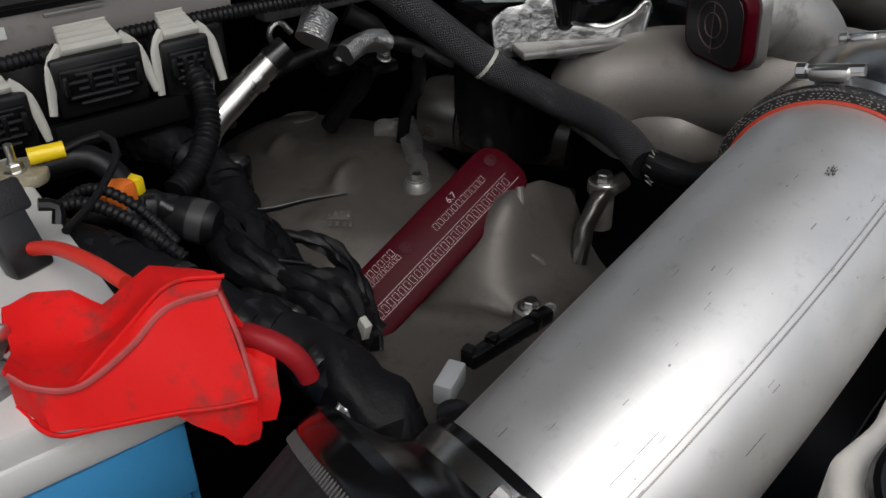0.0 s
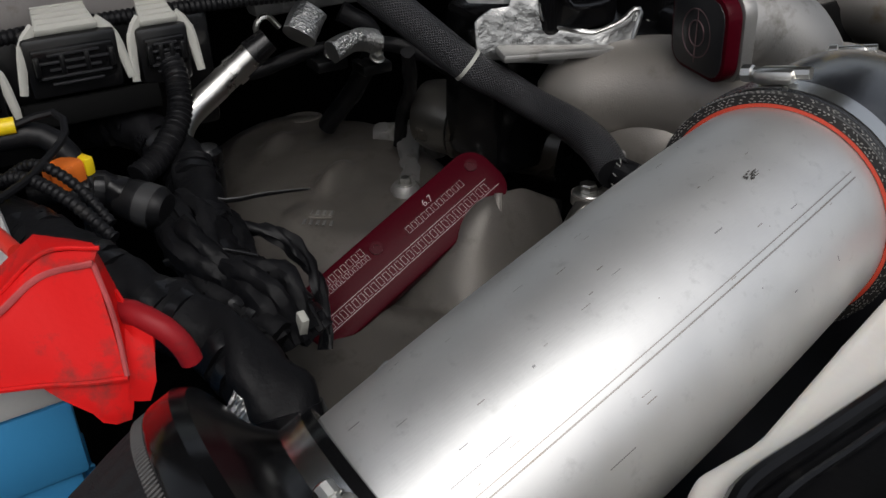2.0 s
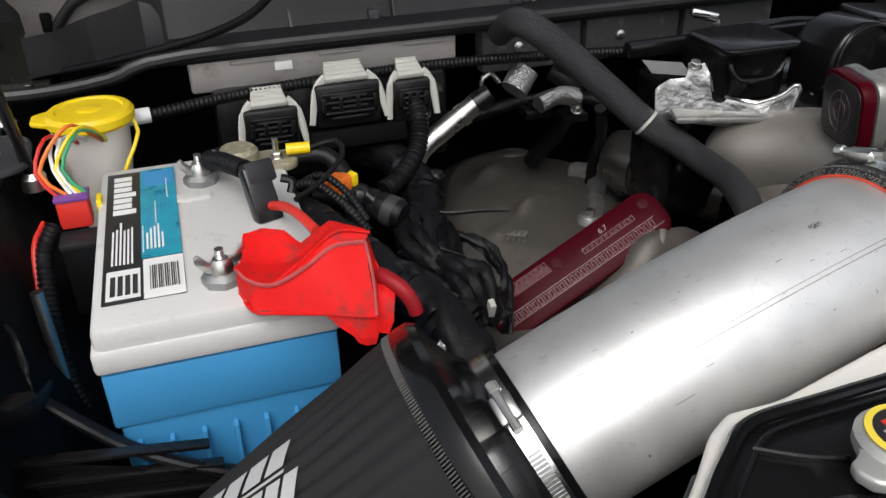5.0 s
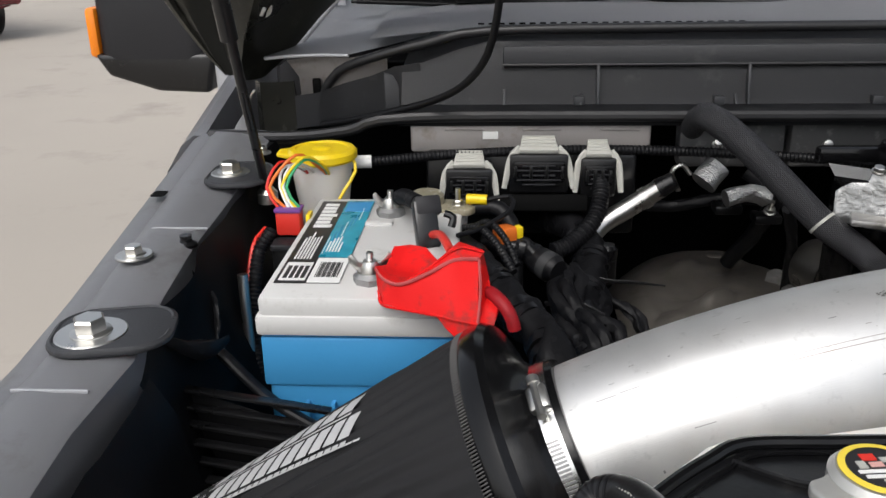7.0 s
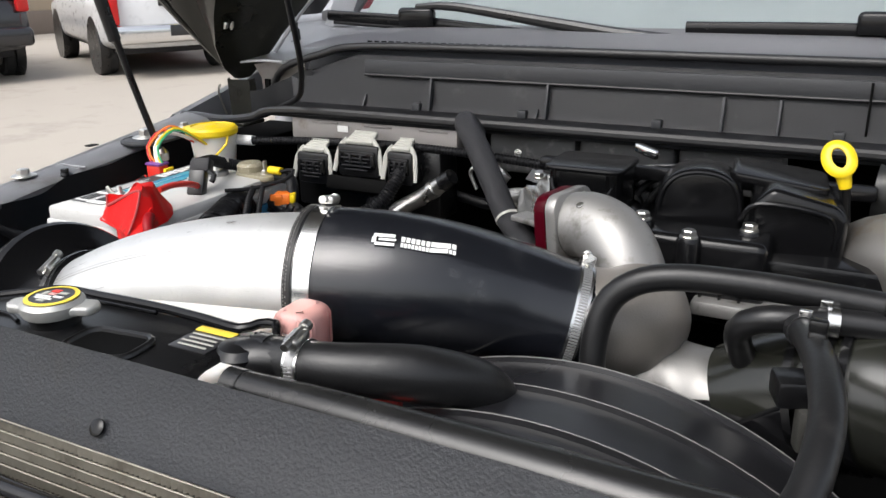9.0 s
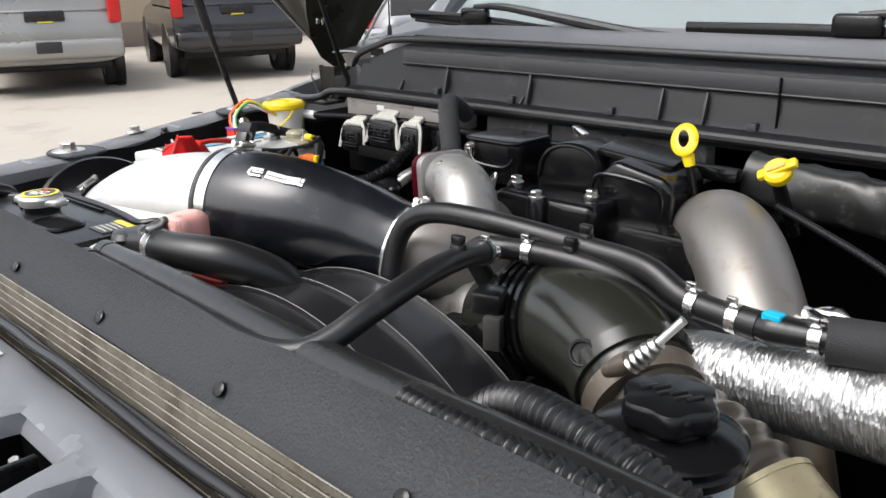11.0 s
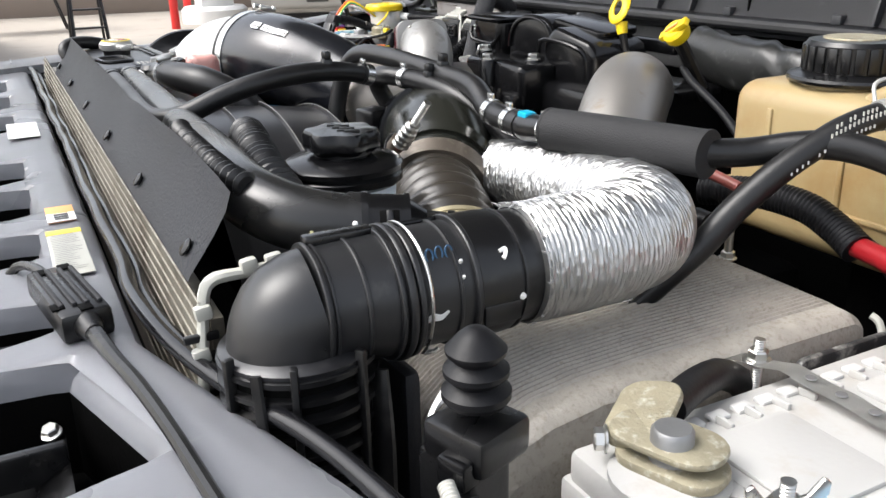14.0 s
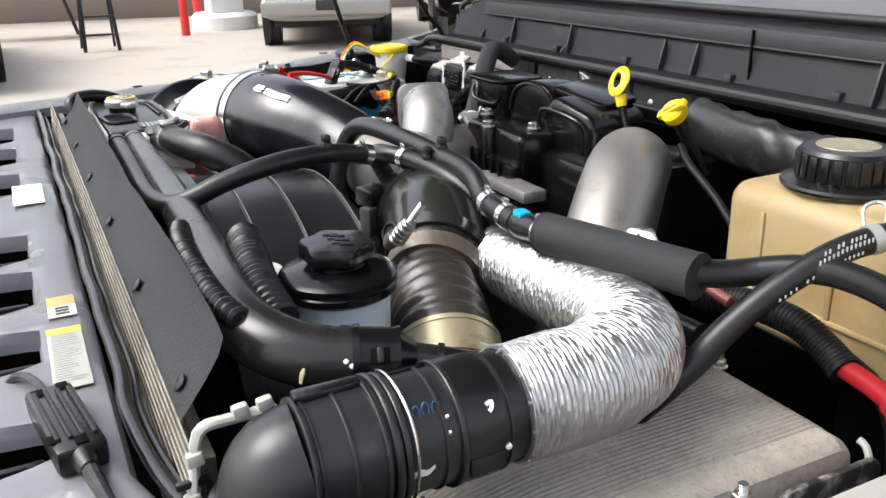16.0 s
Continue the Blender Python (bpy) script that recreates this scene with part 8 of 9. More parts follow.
hoses("heater_hose", [(0.135, 0.250, 1.15), (0.128, 0.262, 1.21), (0.134, 0.272, 1.25), (0.155, 0.278, 1.272), (0.19, 0.283, 1.281), (0.25, 0.291, 1.281), (0.31, 0.299, 1.277), (0.36, 0.304, 1.273), (0.395, 0.307, 1.2705), (0.422, 0.305, 1.2665), (0.440, 0.302, 1.2590), (0.462, 0.298, 1.2520), (0.50, 0.296, 1.2490), (0.525, 0.295, 1.2485)], 0.0112, "black heater hose arching over the turbo pipe")
for p, d, r in (((0.289, 0.236, 1.272), (0.284, 0.26, 1.266), 0.0118), ((0.300, 0.2800, 1.2650), (0.34, 0.289, 1.2632), 0.0118), ((0.500, 0.296, 1.2490), (0.53, 0.295, 1.2485), 0.0125), ((0.463, 0.2978, 1.2518), (0.50, 0.296, 1.2490), 0.0128), ((0.566, 0.292, 1.252), (0.60, 0.294, 1.254), 0.0118)):
    th = thing("spring_clamp", p, "bright spring band clamp on a heater hose", "hose clamp", "spring clamps")
    part("band", bm_tube([Vector(p), Vector(p) + (Vector(d) - Vector(p)).normalized() * 0.009], r, 22, 0.003), STAINLESS, th)
    part("ear", bm_box(p[0], p[1], p[2] + r + 0.002, 0.009, 0.004, 0.006, 0.001), STAINLESS, th)
for p in ((0.352, 0.3035, 1.2735), (0.345, 0.290, 1.263), (0.300, 0.190, 1.279)):
    th = thing("hose_clip", p, "black plastic clip holding the heater hoses", "clip", "hose clips")
    part("loop", bm_box(p[0], p[1], p[2] + 0.004, 0.012, 0.012, 0.022, 0.003), BLACK, th)
    part("eye", bm_box(p[0], p[1], p[2] + 0.018, 0.012, 0.008, 0.009, 0.002), BLACK, th)
qc = thing("quick_connector", (0.55, 0.293, 1.246), "black quick-connect fitting with a blue release tab", "hose fitting")
part("body", bm_tube([(0.515, 0.2955, 1.2485), (0.535, 0.295, 1.249), (0.555, 0.2935, 1.251), (0.59, 0.2905, 1.256)], [0.010, 0.0135, 0.012, 0.009], 20, 0.004), BLACK, qc)
part("release_tab", bm_box(0.536, 0.2925, 1.2600, 0.016, 0.012, 0.008, 0.002, rz=-4), BLUE, qc, "blue release tab")
fo = thing("foam_sleeve", (0.65, 0.305, 1.24), "thick matte black foam sleeve over a heater hose", "hose sleeve")
part("foam", bm_tube([(0.580, 0.2885, 1.2560), (0.63, 0.300, 1.258), (0.68, 0.3125, 1.259), (0.728, 0.3255, 1.2595)], 0.0180, 28, 0.008), FOAM, fo)
part("end_lip", bm_tube([(0.726, 0.3250, 1.2595), (0.7285, 0.3257, 1.2595)], 0.0184, 28), FOAM, fo)
part("end_lip", bm_tube([(0.579, 0.2882, 1.2560), (0.5815, 0.2889, 1.2561)], 0.0184, 28), FOAM, fo)
hoses("heater_hose", [(0.715, 0.323, 1.259), (0.728, 0.345, 1.258), (0.738, 0.365, 1.259), (0.758, 0.385, 1.2645), (0.780, 0.403, 1.2660), (0.805, 0.418, 1.2600), (0.827, 0.430, 1.2490), (0.846, 0.440, 1.2370), (0.874, 0.449, 1.2270), (0.93, 0.455, 1.20), (0.97, 0.46, 1.16)], 0.0108, "black heater hose leaving the foam sleeve")
th = thing("hose_clip", (0.832, 0.43, 1.24), "black plastic clip holding the hose to the tank", "clip", "hose clips")
part("band", bm_tube([(0.829, 0.4312, 1.2478), (0.835, 0.4345, 1.2442)], 0.0122, 20), BLACK, th)
part("foot", bm_box(0.833, 0.427, 1.228, 0.018, 0.014, 0.012, 0.002, rz=25), BLACK, th)
hoses("degas_hose", [(0.725, 0.255, 1.145), (0.738, 0.283, 1.175), (0.7471, 0.3094, 1.1997), (0.7526, 0.3304, 1.2225), (0.7606, 0.3606, 1.2480), (0.7685, 0.391, 1.2670), (0.775, 0.4158, 1.2785), (0.7816, 0.4408, 1.2850), (0.789, 0.469, 1.2885)], 0.0102, "black degas hose with pale printed marks rising to the tank")
dh = thing("degas_print_band", (0.772, 0.40, 1.28), "pale printed blocks along the degas hose", "print")
DG = [V(0.7606, 0.3606, 1.2480), V(0.7685, 0.391, 1.2670), V(0.775, 0.4158, 1.2785), V(0.7816, 0.4408, 1.2850)]
rng = random.Random(31)
for row, (off, k0, n0) in enumerate(((V(0.0085, -0.0035, 0.0052), 9, 13), (V(0.0058, -0.0046, 0.0082), 11, 10), (V(0.0102, -0.0015, -0.0012), 0, 19))):
    bars = []
    for k in range(k0, k0 + n0):
        u = 3 * min(k / 23, 0.999)
        a, b = DG[int(u)], DG[int(u) + 1]
        c, d = a.lerp(b, u % 1) + off, (b - a).normalized()
        if rng.random() < 0.85:
            bars.append(bm_tube([c - V(0, 0, 0.0012 if row == 2 else 0.0017), c + V(0, 0, 0.0012 if row == 2 else 0.0017)], 0.0008, 5, 0.002))
    tagged(part("print", joined(*bars), LABELGREY if row < 2 else WHITEINK, dh), kind="stuff")
sc = thing("spring_clamp", (0.785, 0.455, 1.287), "flat spring clamp with upright ears on the degas hose", "hose clamp", "spring clamps")
part("band", bm_tube([(0.7800, 0.436, 1.2843), (0.7822, 0.444, 1.2855)], 0.0115, 24, 0.003), ZINCCAP, sc)
part("band", bm_tube([(0.7862, 0.459, 1.2875), (0.7875, 0.464, 1.2882)], 0.0115, 24, 0.003), ZINCCAP, sc)
part("ear", bm_tube([(0.7725, 0.4405, 1.2915), (0.7660, 0.4460, 1.3040), (0.7690, 0.4560, 1.3080), (0.7780, 0.4555, 1.3065), (0.7830, 0.4500, 1.2965)], 0.0016, 8, 0.003), ZINCCAP, sc)
part("ear", bm_tube([(0.7900, 0.4600, 1.2985), (0.7945, 0.4640, 1.3045), (0.7970, 0.4690, 1.3030)], 0.0016, 8, 0.003), ZINCCAP, sc)

# ---------- degas (coolant expansion) tank ----------
tk = thing("expansion_tank", (0.75, 0.58, 1.05), "aged yellow plastic expansion tank with a black screw cap", "expansion tank")
part("body", bm_box(0.780, 0.590, 1.2165, 0.36, 0.235, 0.139, 0.020, seg=5), AGED, tk)
part("shoulder", bm_prism([(0.718, 1.24), (0.722, 1.280), (0.735, 1.2925), (0.76, 1.302), (0.80, 1.309), (0.85, 1.313), (0.975, 1.315), (0.985, 1.305), (0.985, 1.24)], 0.222, pose(0, 0.706, 0, 90, 0, 0), 0.008, 4), AGED, tk)
part("seam", bm_box(0.780, 0.590, 1.190, 0.366, 0.241, 0.005, 0.002), AGED, tk)
for k in range(4):
    part("wall_rib", bm_box(0.65 + 0.078 * k, 0.4722, 1.228, 0.006, 0.004, 0.075, 0.0018), AGED, tk)
part("nipple_pad", bm_lathe([(0.019, 0), (0.018, 0.003), (0.012, 0.0045)], along((0.795, 0.4855, 1.289), (0.793, 0.40, 1.287)), 28), mat("rust_stained_tank", (0.20, 0.10, 0.045), 0.5, var=0.3, scale=40, bump=0.15), tk, "rust-brown stained pad")
# near-black block added for the shaded void under the tank
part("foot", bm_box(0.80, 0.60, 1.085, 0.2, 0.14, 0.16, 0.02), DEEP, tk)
CX, CY, CZ = 0.681, 0.530, 1.279
part("neck", bm_lathe([(0.042, 0), (0.042, 0.014)], pose(CX, CY, CZ), 32), AGED, tk)
cpk = part("cap", bm_lathe([(0.046, 0.009), (0.0515, 0.0105), (0.0525, 0.013), (0.0515, 0.0155), (0.043, 0.0175), (0.0395, 0.019), (0.0395, 0.041), (0.037, 0.0445), (0.028, 0.0455)], pose(CX, CY, CZ), 56), BLACK, tk, "ribbed black screw cap")
for k in range(24):
    a = 2 * math.pi * k / 24
    part("grip", bm_box(CX + 0.0398 * math.cos(a), CY + 0.0398 * math.sin(a), CZ + 0.030, 0.0030, 0.0075, 0.021, 0.0012, rz=math.degrees(a)), BLACK, cpk)
part("cap_top_mark", bm_lathe([(0.026, 0), (0.0255, 0.0012)], pose(CX, CY, CZ + 0.0456), 32), CORRODED, cpk, "worn printed disc")
part("nipple", bm_tube([(0.788, 0.462, 1.288), (0.796, 0.492, 1.290)], 0.0092, 14), AGED, tk)

# ---------- dipsticks ----------
for nm, c, tilt, lab in (("engine_dipstick", V(0.282, 0.594, 1.320), 12, "yellow looped engine oil dipstick handle"), ("transmission_dipstick", V(0.408, 0.583, 1.303), 60, "yellow flag-shaped transmission dipstick handle")):
    d = thing(nm, c - V(0, 0, 0.05), lab, "dipstick")
    if tilt == 12:
        loop = [c + V(0.0125 * math.cos(a) - 0.003 * math.sin(a), 0.008 * math.sin(a), 0.0135 * math.sin(a) + 0.003) for a in [i * math.pi / 10 for i in range(21)]]
        part("loop", bm_tube(loop, 0.0026, 10, 0.004, flat=2.2), YELLOW, d)
        part("stem", bm_tube([c + V(0.006, 0, -0.014), c + V(0.010, 0.0, -0.028)], [0.008, 0.0065], 14), YELLOW, d)
        part("tube", bm_tube([c + V(0.010, 0, -0.028), c + V(0.02, 0.02, -0.12)], 0.005, 10), BLACK, d)
    else:
        part("cap", bm_lathe([(0.0135, -0.008), (0.0155, -0.004), (0.0155, 0.004), (0.012, 0.008)], along(c + V(-0.005, 0, 0), c + V(-0.005, -0.06, 0.05)), 28), YELLOW, d)
        part("flag", bm_box(c.x - 0.004, c.y - 0.005, c.z + 0.004, 0.046, 0.008, 0.011, 0.002, rx=-40, ry=-28), YELLOW, d)
        part("print", bm_box(c.x - 0.004, c.y - 0.0095, c.z + 0.0075, 0.022, 0.001, 0.004, 0, rx=-40, ry=-28), LABELORANGE, d)
        part("tube", bm_tube([c + V(-0.01, 0.01, -0.01), c + V(0.0, 0.05, -0.08)], 0.008, 10), BLACK, d)
solid("scuffed_pipe", bm_tube([(0.32, 0.70, 1.262), (0.45, 0.69, 1.255), (0.62, 0.70, 1.245), (0.95, 0.73, 1.235)], 0.034, 28, 0.012, rough=0.007, flat=0.7), mat("scuffed_black", (0.014, 0.0145, 0.014), 0.34, var=0.4, dirt=(0.09, 0.09, 0.087), dirt_amount=0.18), "scuffed dark insulated pipe under the cowl", "pipe")
solid("throttle_cable", bm_tube([(0.40, 0.60, 1.26), (0.46, 0.56, 1.255), (0.54, 0.53, 1.235), (0.62, 0.5, 1.2)], 0.0045, 12, ribs=0.0006, pitch=0.003), RUBBER, "thin ribbed cable beside the expansion tank", "cable")

# ---------- hot pipe, foil duct, intake boots ----------
dp = thing("charge_pipe", (0.4, 0.5, 1.1), "bare bent steel charge pipe with a black coupler", "charge pipe")
part("pipe", bm_tube([(0.298, 0.625, 1.15), (0.317, 0.60, 1.20), (0.352, 0.565, 1.228), (0.400, 0.515, 1.222), (0.453, 0.455, 1.180), (0.494, 0.405, 1.128), (0.535, 0.355, 1.06)], 0.0495, 48), DOWNPIPE, dp)
part("coupler", bm_tube([(0.283, 0.645, 1.12), (0.296, 0.615, 1.178)], 0.047, 32), RUBBER, dp)
solid("bright_bracket", bm_tube([(0.50, 0.45, 1.205), (0.53, 0.445, 1.21), (0.55, 0.44, 1.205)], [0.007, 0.01, 0.005], 10, rough=0.003), CHROME, "bright crushed metal bracket end", "bracket")

duct = thing("foil_duct", (0.6, 0.25, 1.15), "flexible crinkled aluminium-foil air duct", "air duct")
DP = [(0.415, 0.315, 1.178), (0.475, 0.307, 1.190), (0.54, 0.30, 1.20), (0.61, 0.295, 1.208), (0.668, 0.291, 1.214), (0.715, 0.276, 1.218), (0.747, 0.246, 1.221), (0.763, 0.208, 1.223), (0.767, 0.172, 1.224), (0.766, 0.138, 1.224)]
part("skin", bm_tube(DP, [0.033, 0.034, 0.0345, 0.035, 0.036, 0.0375, 0.0385, 0.0385, 0.038, 0.0375], 72, ribs=0.0011, pitch=0.0034, rough=0.0014), FOIL, duct, smooth=50)

rng = random.Random(12)
for k in range(26):
    a = 2 * math.pi * k / 26
    q = V(0.7660, 0.139, 1.224) + V(0.0372 * math.cos(a), 0, 0.0372 * math.sin(a))
    part("frayed_edge", bm_tube([q, q + V(rng.uniform(-0.003, 0.003), -rng.uniform(0.001, 0.005), rng.uniform(-0.003, 0.003))], [0.0011, 0.0005], 5), FOIL, duct)
part("end_turn", bm_tube([(0.4235, 0.3153, 1.1776), (0.433, 0.3135, 1.180)], 0.0338, 40, rough=0.002), FOIL, duct)

boot = thing("air_inlet_boot", (0.75, 0.03, 1.15), "black moulded air inlet boot with ribs and a domed elbow", "air inlet")
BX, BZ = 0.7635, 1.2225


def boot_ring(y0, y1, r, mt=None, name="rib", label=""):
    """A moulded ring round the boot's axis, with a rounded edge."""
    w = y1 - y0
    return part(name, bm_lathe([(r - 0.004, 0), (r - 0.0006, 0.0002), (r, w * 0.25), (r, w * 0.75), (r - 0.0006, w - 0.0002), (r - 0.004, w)], pose(BX, y0, BZ, -90, 0, 0), 64, cap=False), mt or DUSTYBLACK, boot, label)


part("sleeve", bm_tube([(BX + 0.0015, 0.155, BZ + 0.0015), (BX, 0.118, BZ)], 0.0345, 56), BLACK, boot)
part("main", bm_tube([(BX, 0.126, BZ), (BX, 0.056, BZ)], 0.0355, 56), DUSTYBLACK, boot)
part("cuff", bm_tube([(BX, 0.058, BZ), (BX, 0.030, BZ), (BX, 0.006, BZ - 0.0005)], [0.0360, 0.0352, 0.0345], 56), DUSTYBLACK, boot)
for y0, y1, r_ in ((0.0050, 0.0078, 0.0368), (0.0088, 0.0112, 0.0362), (0.0270, 0.0300, 0.0366), (0.0455, 0.0485, 0.0385), (0.0500, 0.0545, 0.0400), (0.0560, 0.0600, 0.0392), (0.0810, 0.0836, 0.0370), (0.0910, 0.0950, 0.0388), (0.1230, 0.1250, 0.0372), (0.1370, 0.1385, 0.0358)):
    boot_ring(y0, y1, r_)
boot_ring(0.0935, 0.1205, 0.0378, BLACK, "wrap_band")
part("wrap_tongue", bm_box(BX + 0.0365, 0.1075, 1.2115, 0.003, 0.024, 0.012, 0.001), BLACK, boot)
part("clamp_wire", bm_tube([V(BX, 0.0625, BZ) + V(0.0390 * math.cos(a), 0.0004 * math.sin(3 * a), 0.0390 * math.sin(a)) for a in [-0.9 + 0.2 * i for i in range(16)]], 0.0010, 6, 0.003), STEEL, boot, "bright wire clamp")
part("clamp_hook", bm_tube([V(BX + 0.0255, 0.0625, BZ - 0.0300), V(BX + 0.0265, 0.068, BZ - 0.0300), V(BX + 0.0265, 0.071, BZ - 0.0285)], 0.0014, 6, 0.003), STAINLESS, boot)
part("top_rail", bm_box(BX - 0.008, 0.0275, BZ + 0.0355, 0.010, 0.040, 0.007, 0.0016), BLACK, boot)
part("parting_line", bm_tube([(BX - 0.012, 0.09, BZ + 0.0345), (BX - 0.012, 0.06, BZ + 0.0350)], 0.0014, 8, 0.004), BLACKGLOSS, boot)
part("elbow", bm_tube([(BX, 0.010, BZ - 0.0005), (BX - 0.001, 0.001, BZ - 0.003), (BX - 0.0015, -0.004, BZ - 0.012), (BX - 0.0015, -0.006, 1.195), (BX - 0.0015, -0.006, 1.17), (BX - 0.0015, -0.006, 1.10)], [0.0345, 0.0348, 0.0350, 0.0355, 0.037, 0.038], 56, 0.003), DUSTYBLACK, boot, smooth=60)
part("chalk_mark", bm_tube([(BX + 0.0352, 0.0590, 1.2165), (BX + 0.0356, 0.0640, 1.2180), (BX + 0.0356, 0.0690, 1.2170), (BX + 0.0355, 0.0740, 1.2195)], [0.0010, 0.0022, 0.0016, 0.0008], 8, 0.001, rough=0.0012, flat=0.6), LABELWHITE, boot)
part("chalk_mark", bm_tube([(BX + 0.0300, 0.1090, 1.2460), (BX + 0.0295, 0.1130, 1.2470), (BX + 0.0315, 0.1120, 1.2440), (BX + 0.0325, 0.1100, 1.2425)], 0.0012, 6, 0.001, rough=0.0010), LABELWHITE, boot)
for dy, dz in ((0.0, 0.0), (0.006, 0.0015), (0.012, 0.0005)):
    loop = [V(BX + 0.0245 - 0.3 * (dz + 0.004 * math.sin(a)), 0.0680 + dy + 0.0022 * math.cos(a), 1.2492 + 0.0035 * math.sin(a) + 0.4 * dz) for a in [i * math.pi / 5 for i in range(11)]]
    part("blue_mark", bm_tube(loop, 0.0006, 5, 0.001), mat("faded_blue_ink", (0.02, 0.07, 0.14), 0.5) if dy == 0.0 else bpy.data.materials["faded_blue_ink"], boot)
for dy, dx, dz in ((0.0850, 0.0285, 0.0215), (0.0845, 0.0325, 0.0135)):
    part("paint_dot", bm_box(BX + dx, dy, BZ + dz, 0.002, 0.0022, 0.004, 0.0008, ry=35), LABELWHITE, boot)
part("wrap_pin", bm_lathe([(0.0022, -0.001), (0.002, 0.0015), (0.0008, 0.002)], along((BX + 0.0365, 0.1205, 1.2190), (BX + 0.9, 0.1205, 1.23)), 10), LABELWHITE, boot, "white pin")
lou = thing("airbox_base", (0.762, -0.006, 1.0), "black louvred airbox base below the inlet elbow", "airbox")
part("flange", bm_lathe([(0.036, 1.200), (0.0425, 1.201), (0.0432, 1.2025), (0.0432, 1.2045), (0.041, 1.206), (0.036, 1.208)], pose(0.762, -0.002, 0), 40, cap=False), SHROUD, lou)
for k in range(13):
    z = 1.196 - 0.011 * k
    part("louvre", bm_lathe([(0.039, 0), (0.0445, 0.002), (0.0445, 0.005), (0.039, 0.007)], pose(0.762, -0.002, z), 32, cap=False), BLACK, lou)
# near-black core gives the gaps between louvres their shade by colour
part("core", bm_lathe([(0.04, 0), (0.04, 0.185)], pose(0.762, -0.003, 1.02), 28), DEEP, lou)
for a in (-70, -20, 30, 90, 150, 210):
    part("rib", bm_box(0.762 + 0.0445 * math.cos(radians(a)), -0.002 + 0.0445 * math.sin(radians(a)), 1.138, 0.006, 0.004, 0.145, 0.001, rz=a), BLACK, lou)
part("lower_duct", bm_box(0.737, 0.057, 1.098, 0.085, 0.012, 0.155, 0.005, rz=4), BLACKMATTE, lou)
part("duct_rib", bm_tube([(0.79, 0.035, 1.19), (0.798, 0.032, 1.15), (0.80, 0.03, 1.09), (0.80, 0.03, 1.02)], [0.005, 0.007, 0.008, 0.008], 10, flat=0.5), BLACK, lou)
part("strap", bm_tube([(0.792, -0.034, 1.205), (0.800, -0.034, 1.17), (0.812, -0.03, 1.13), (0.822, -0.026, 1.09)], 0.0035, 8, flat=0.6), BLACK, lou)
brk = thing("mounting_rail", (0.705, -0.03, 1.15), "light-coated steel mounting rail with a corroded edge", "bracket")
part("rail", bm_tube([(0.728, -0.050, 1.165), (0.722, -0.046, 1.195), (0.7165, -0.041, 1.222), (0.7150, -0.036, 1.230), (0.7155, -0.028, 1.2325), (0.7155, -0.012, 1.232), (0.712, 0.008, 1.230)], 0.0036, 10, rough=0.0012), LABELGREY, brk)
for q in ((0.7165, -0.0135, 1.236), (0.714, 0.002, 1.2355), (0.7195, -0.043, 1.214), (0.7240, -0.0475, 1.190)):
    part("tab", bm_box(*q, 0.007, 0.010, 0.009, 0.0018, rx=8), LABELGREY, brk)
for k in range(7):
    part("grid_bar", bm_box(0.722, -0.046 + 0.003 * k, 1.20 - 0.012 * k, 0.004, 0.02, 0.005, 0.001), BLACK, brk)

cac = thing("intercooler_boot", (0.55, 0.2, 1.1), "dark brown ribbed rubber boot with metal clamps", "rubber boot")
CB = [(0.464, 0.238, 1.181), (0.498, 0.220, 1.182), (0.545, 0.204, 1.175), (0.598, 0.185, 1.155), (0.63, 0.17, 1.133)]
part("bellows", bm_tube(CB, [0.040, 0.042, 0.0445, 0.0455, 0.0455], 56, ribs=0.005, pitch=0.0185), BOOT, cac, smooth=60)
part("collar", bm_tube([(0.578, 0.1925, 1.164), (0.606, 0.182, 1.150)], 0.0472, 40), BRASS, cac, "dull brass clamp band")
part("collar_bead", bm_tube([(0.576, 0.1932, 1.165), (0.580, 0.1918, 1.163)], 0.0482, 40), BRASS, cac)
part("upper_collar", bm_tube([(0.452, 0.246, 1.186), (0.467, 0.236, 1.1797)], [0.0508, 0.0490], 40), HEATBAND, cac, "dull heat-stained clamp band")
part("clamp_bolt", bm_tube([(0.474, 0.195, 1.234), (0.483, 0.198, 1.245), (0.492, 0.2015, 1.256)], [0.0085, 0.0085, 0.006], 16, ribs=0.0012, pitch=0.006), STEEL, cac)
part("clamp_stud", bm_tube([(0.490, 0.201, 1.254), (0.507, 0.2075, 1.276)], 0.0036, 12, ribs=0.0004, pitch=0.0016), STEEL, cac)
part("clamp_arm", bm_tube([(0.452, 0.196, 1.222), (0.462, 0.194, 1.229), (0.472, 0.195, 1.236)], [0.006, 0.008, 0.009], 12), HEATBAND, cac)

ple = thing("turbo_outlet_elbow", (0.38, 0.27, 1.15), "glossy olive-black moulded charge elbow with ribs", "charge elbow")
part("elbow", bm_tube([(0.24, 0.315, 1.165), (0.29, 0.308, 1.190), (0.34, 0.297, 1.202), (0.39, 0.280, 1.203), (0.43, 0.260, 1.195), (0.464, 0.238, 1.181)], [0.05, 0.054, 0.058, 0.0575, 0.0525, 0.0450], 48), PLENUM, ple)
for k in range(4):
    p = V(0.296 + 0.0125 * k, 0.3065 - 0.003 * k, 1.1915 + 0.0032 * k)
    part("rib", bm_tube([p, p + V(0.006, -0.0015, 0.0015)], 0.0612, 40), BLACKGLOSS, ple)
part("waist_band", bm_tube([(0.434, 0.258, 1.194), (0.445, 0.2505, 1.1895)], [0.0560, 0.0535], 48), PLENUM, ple)
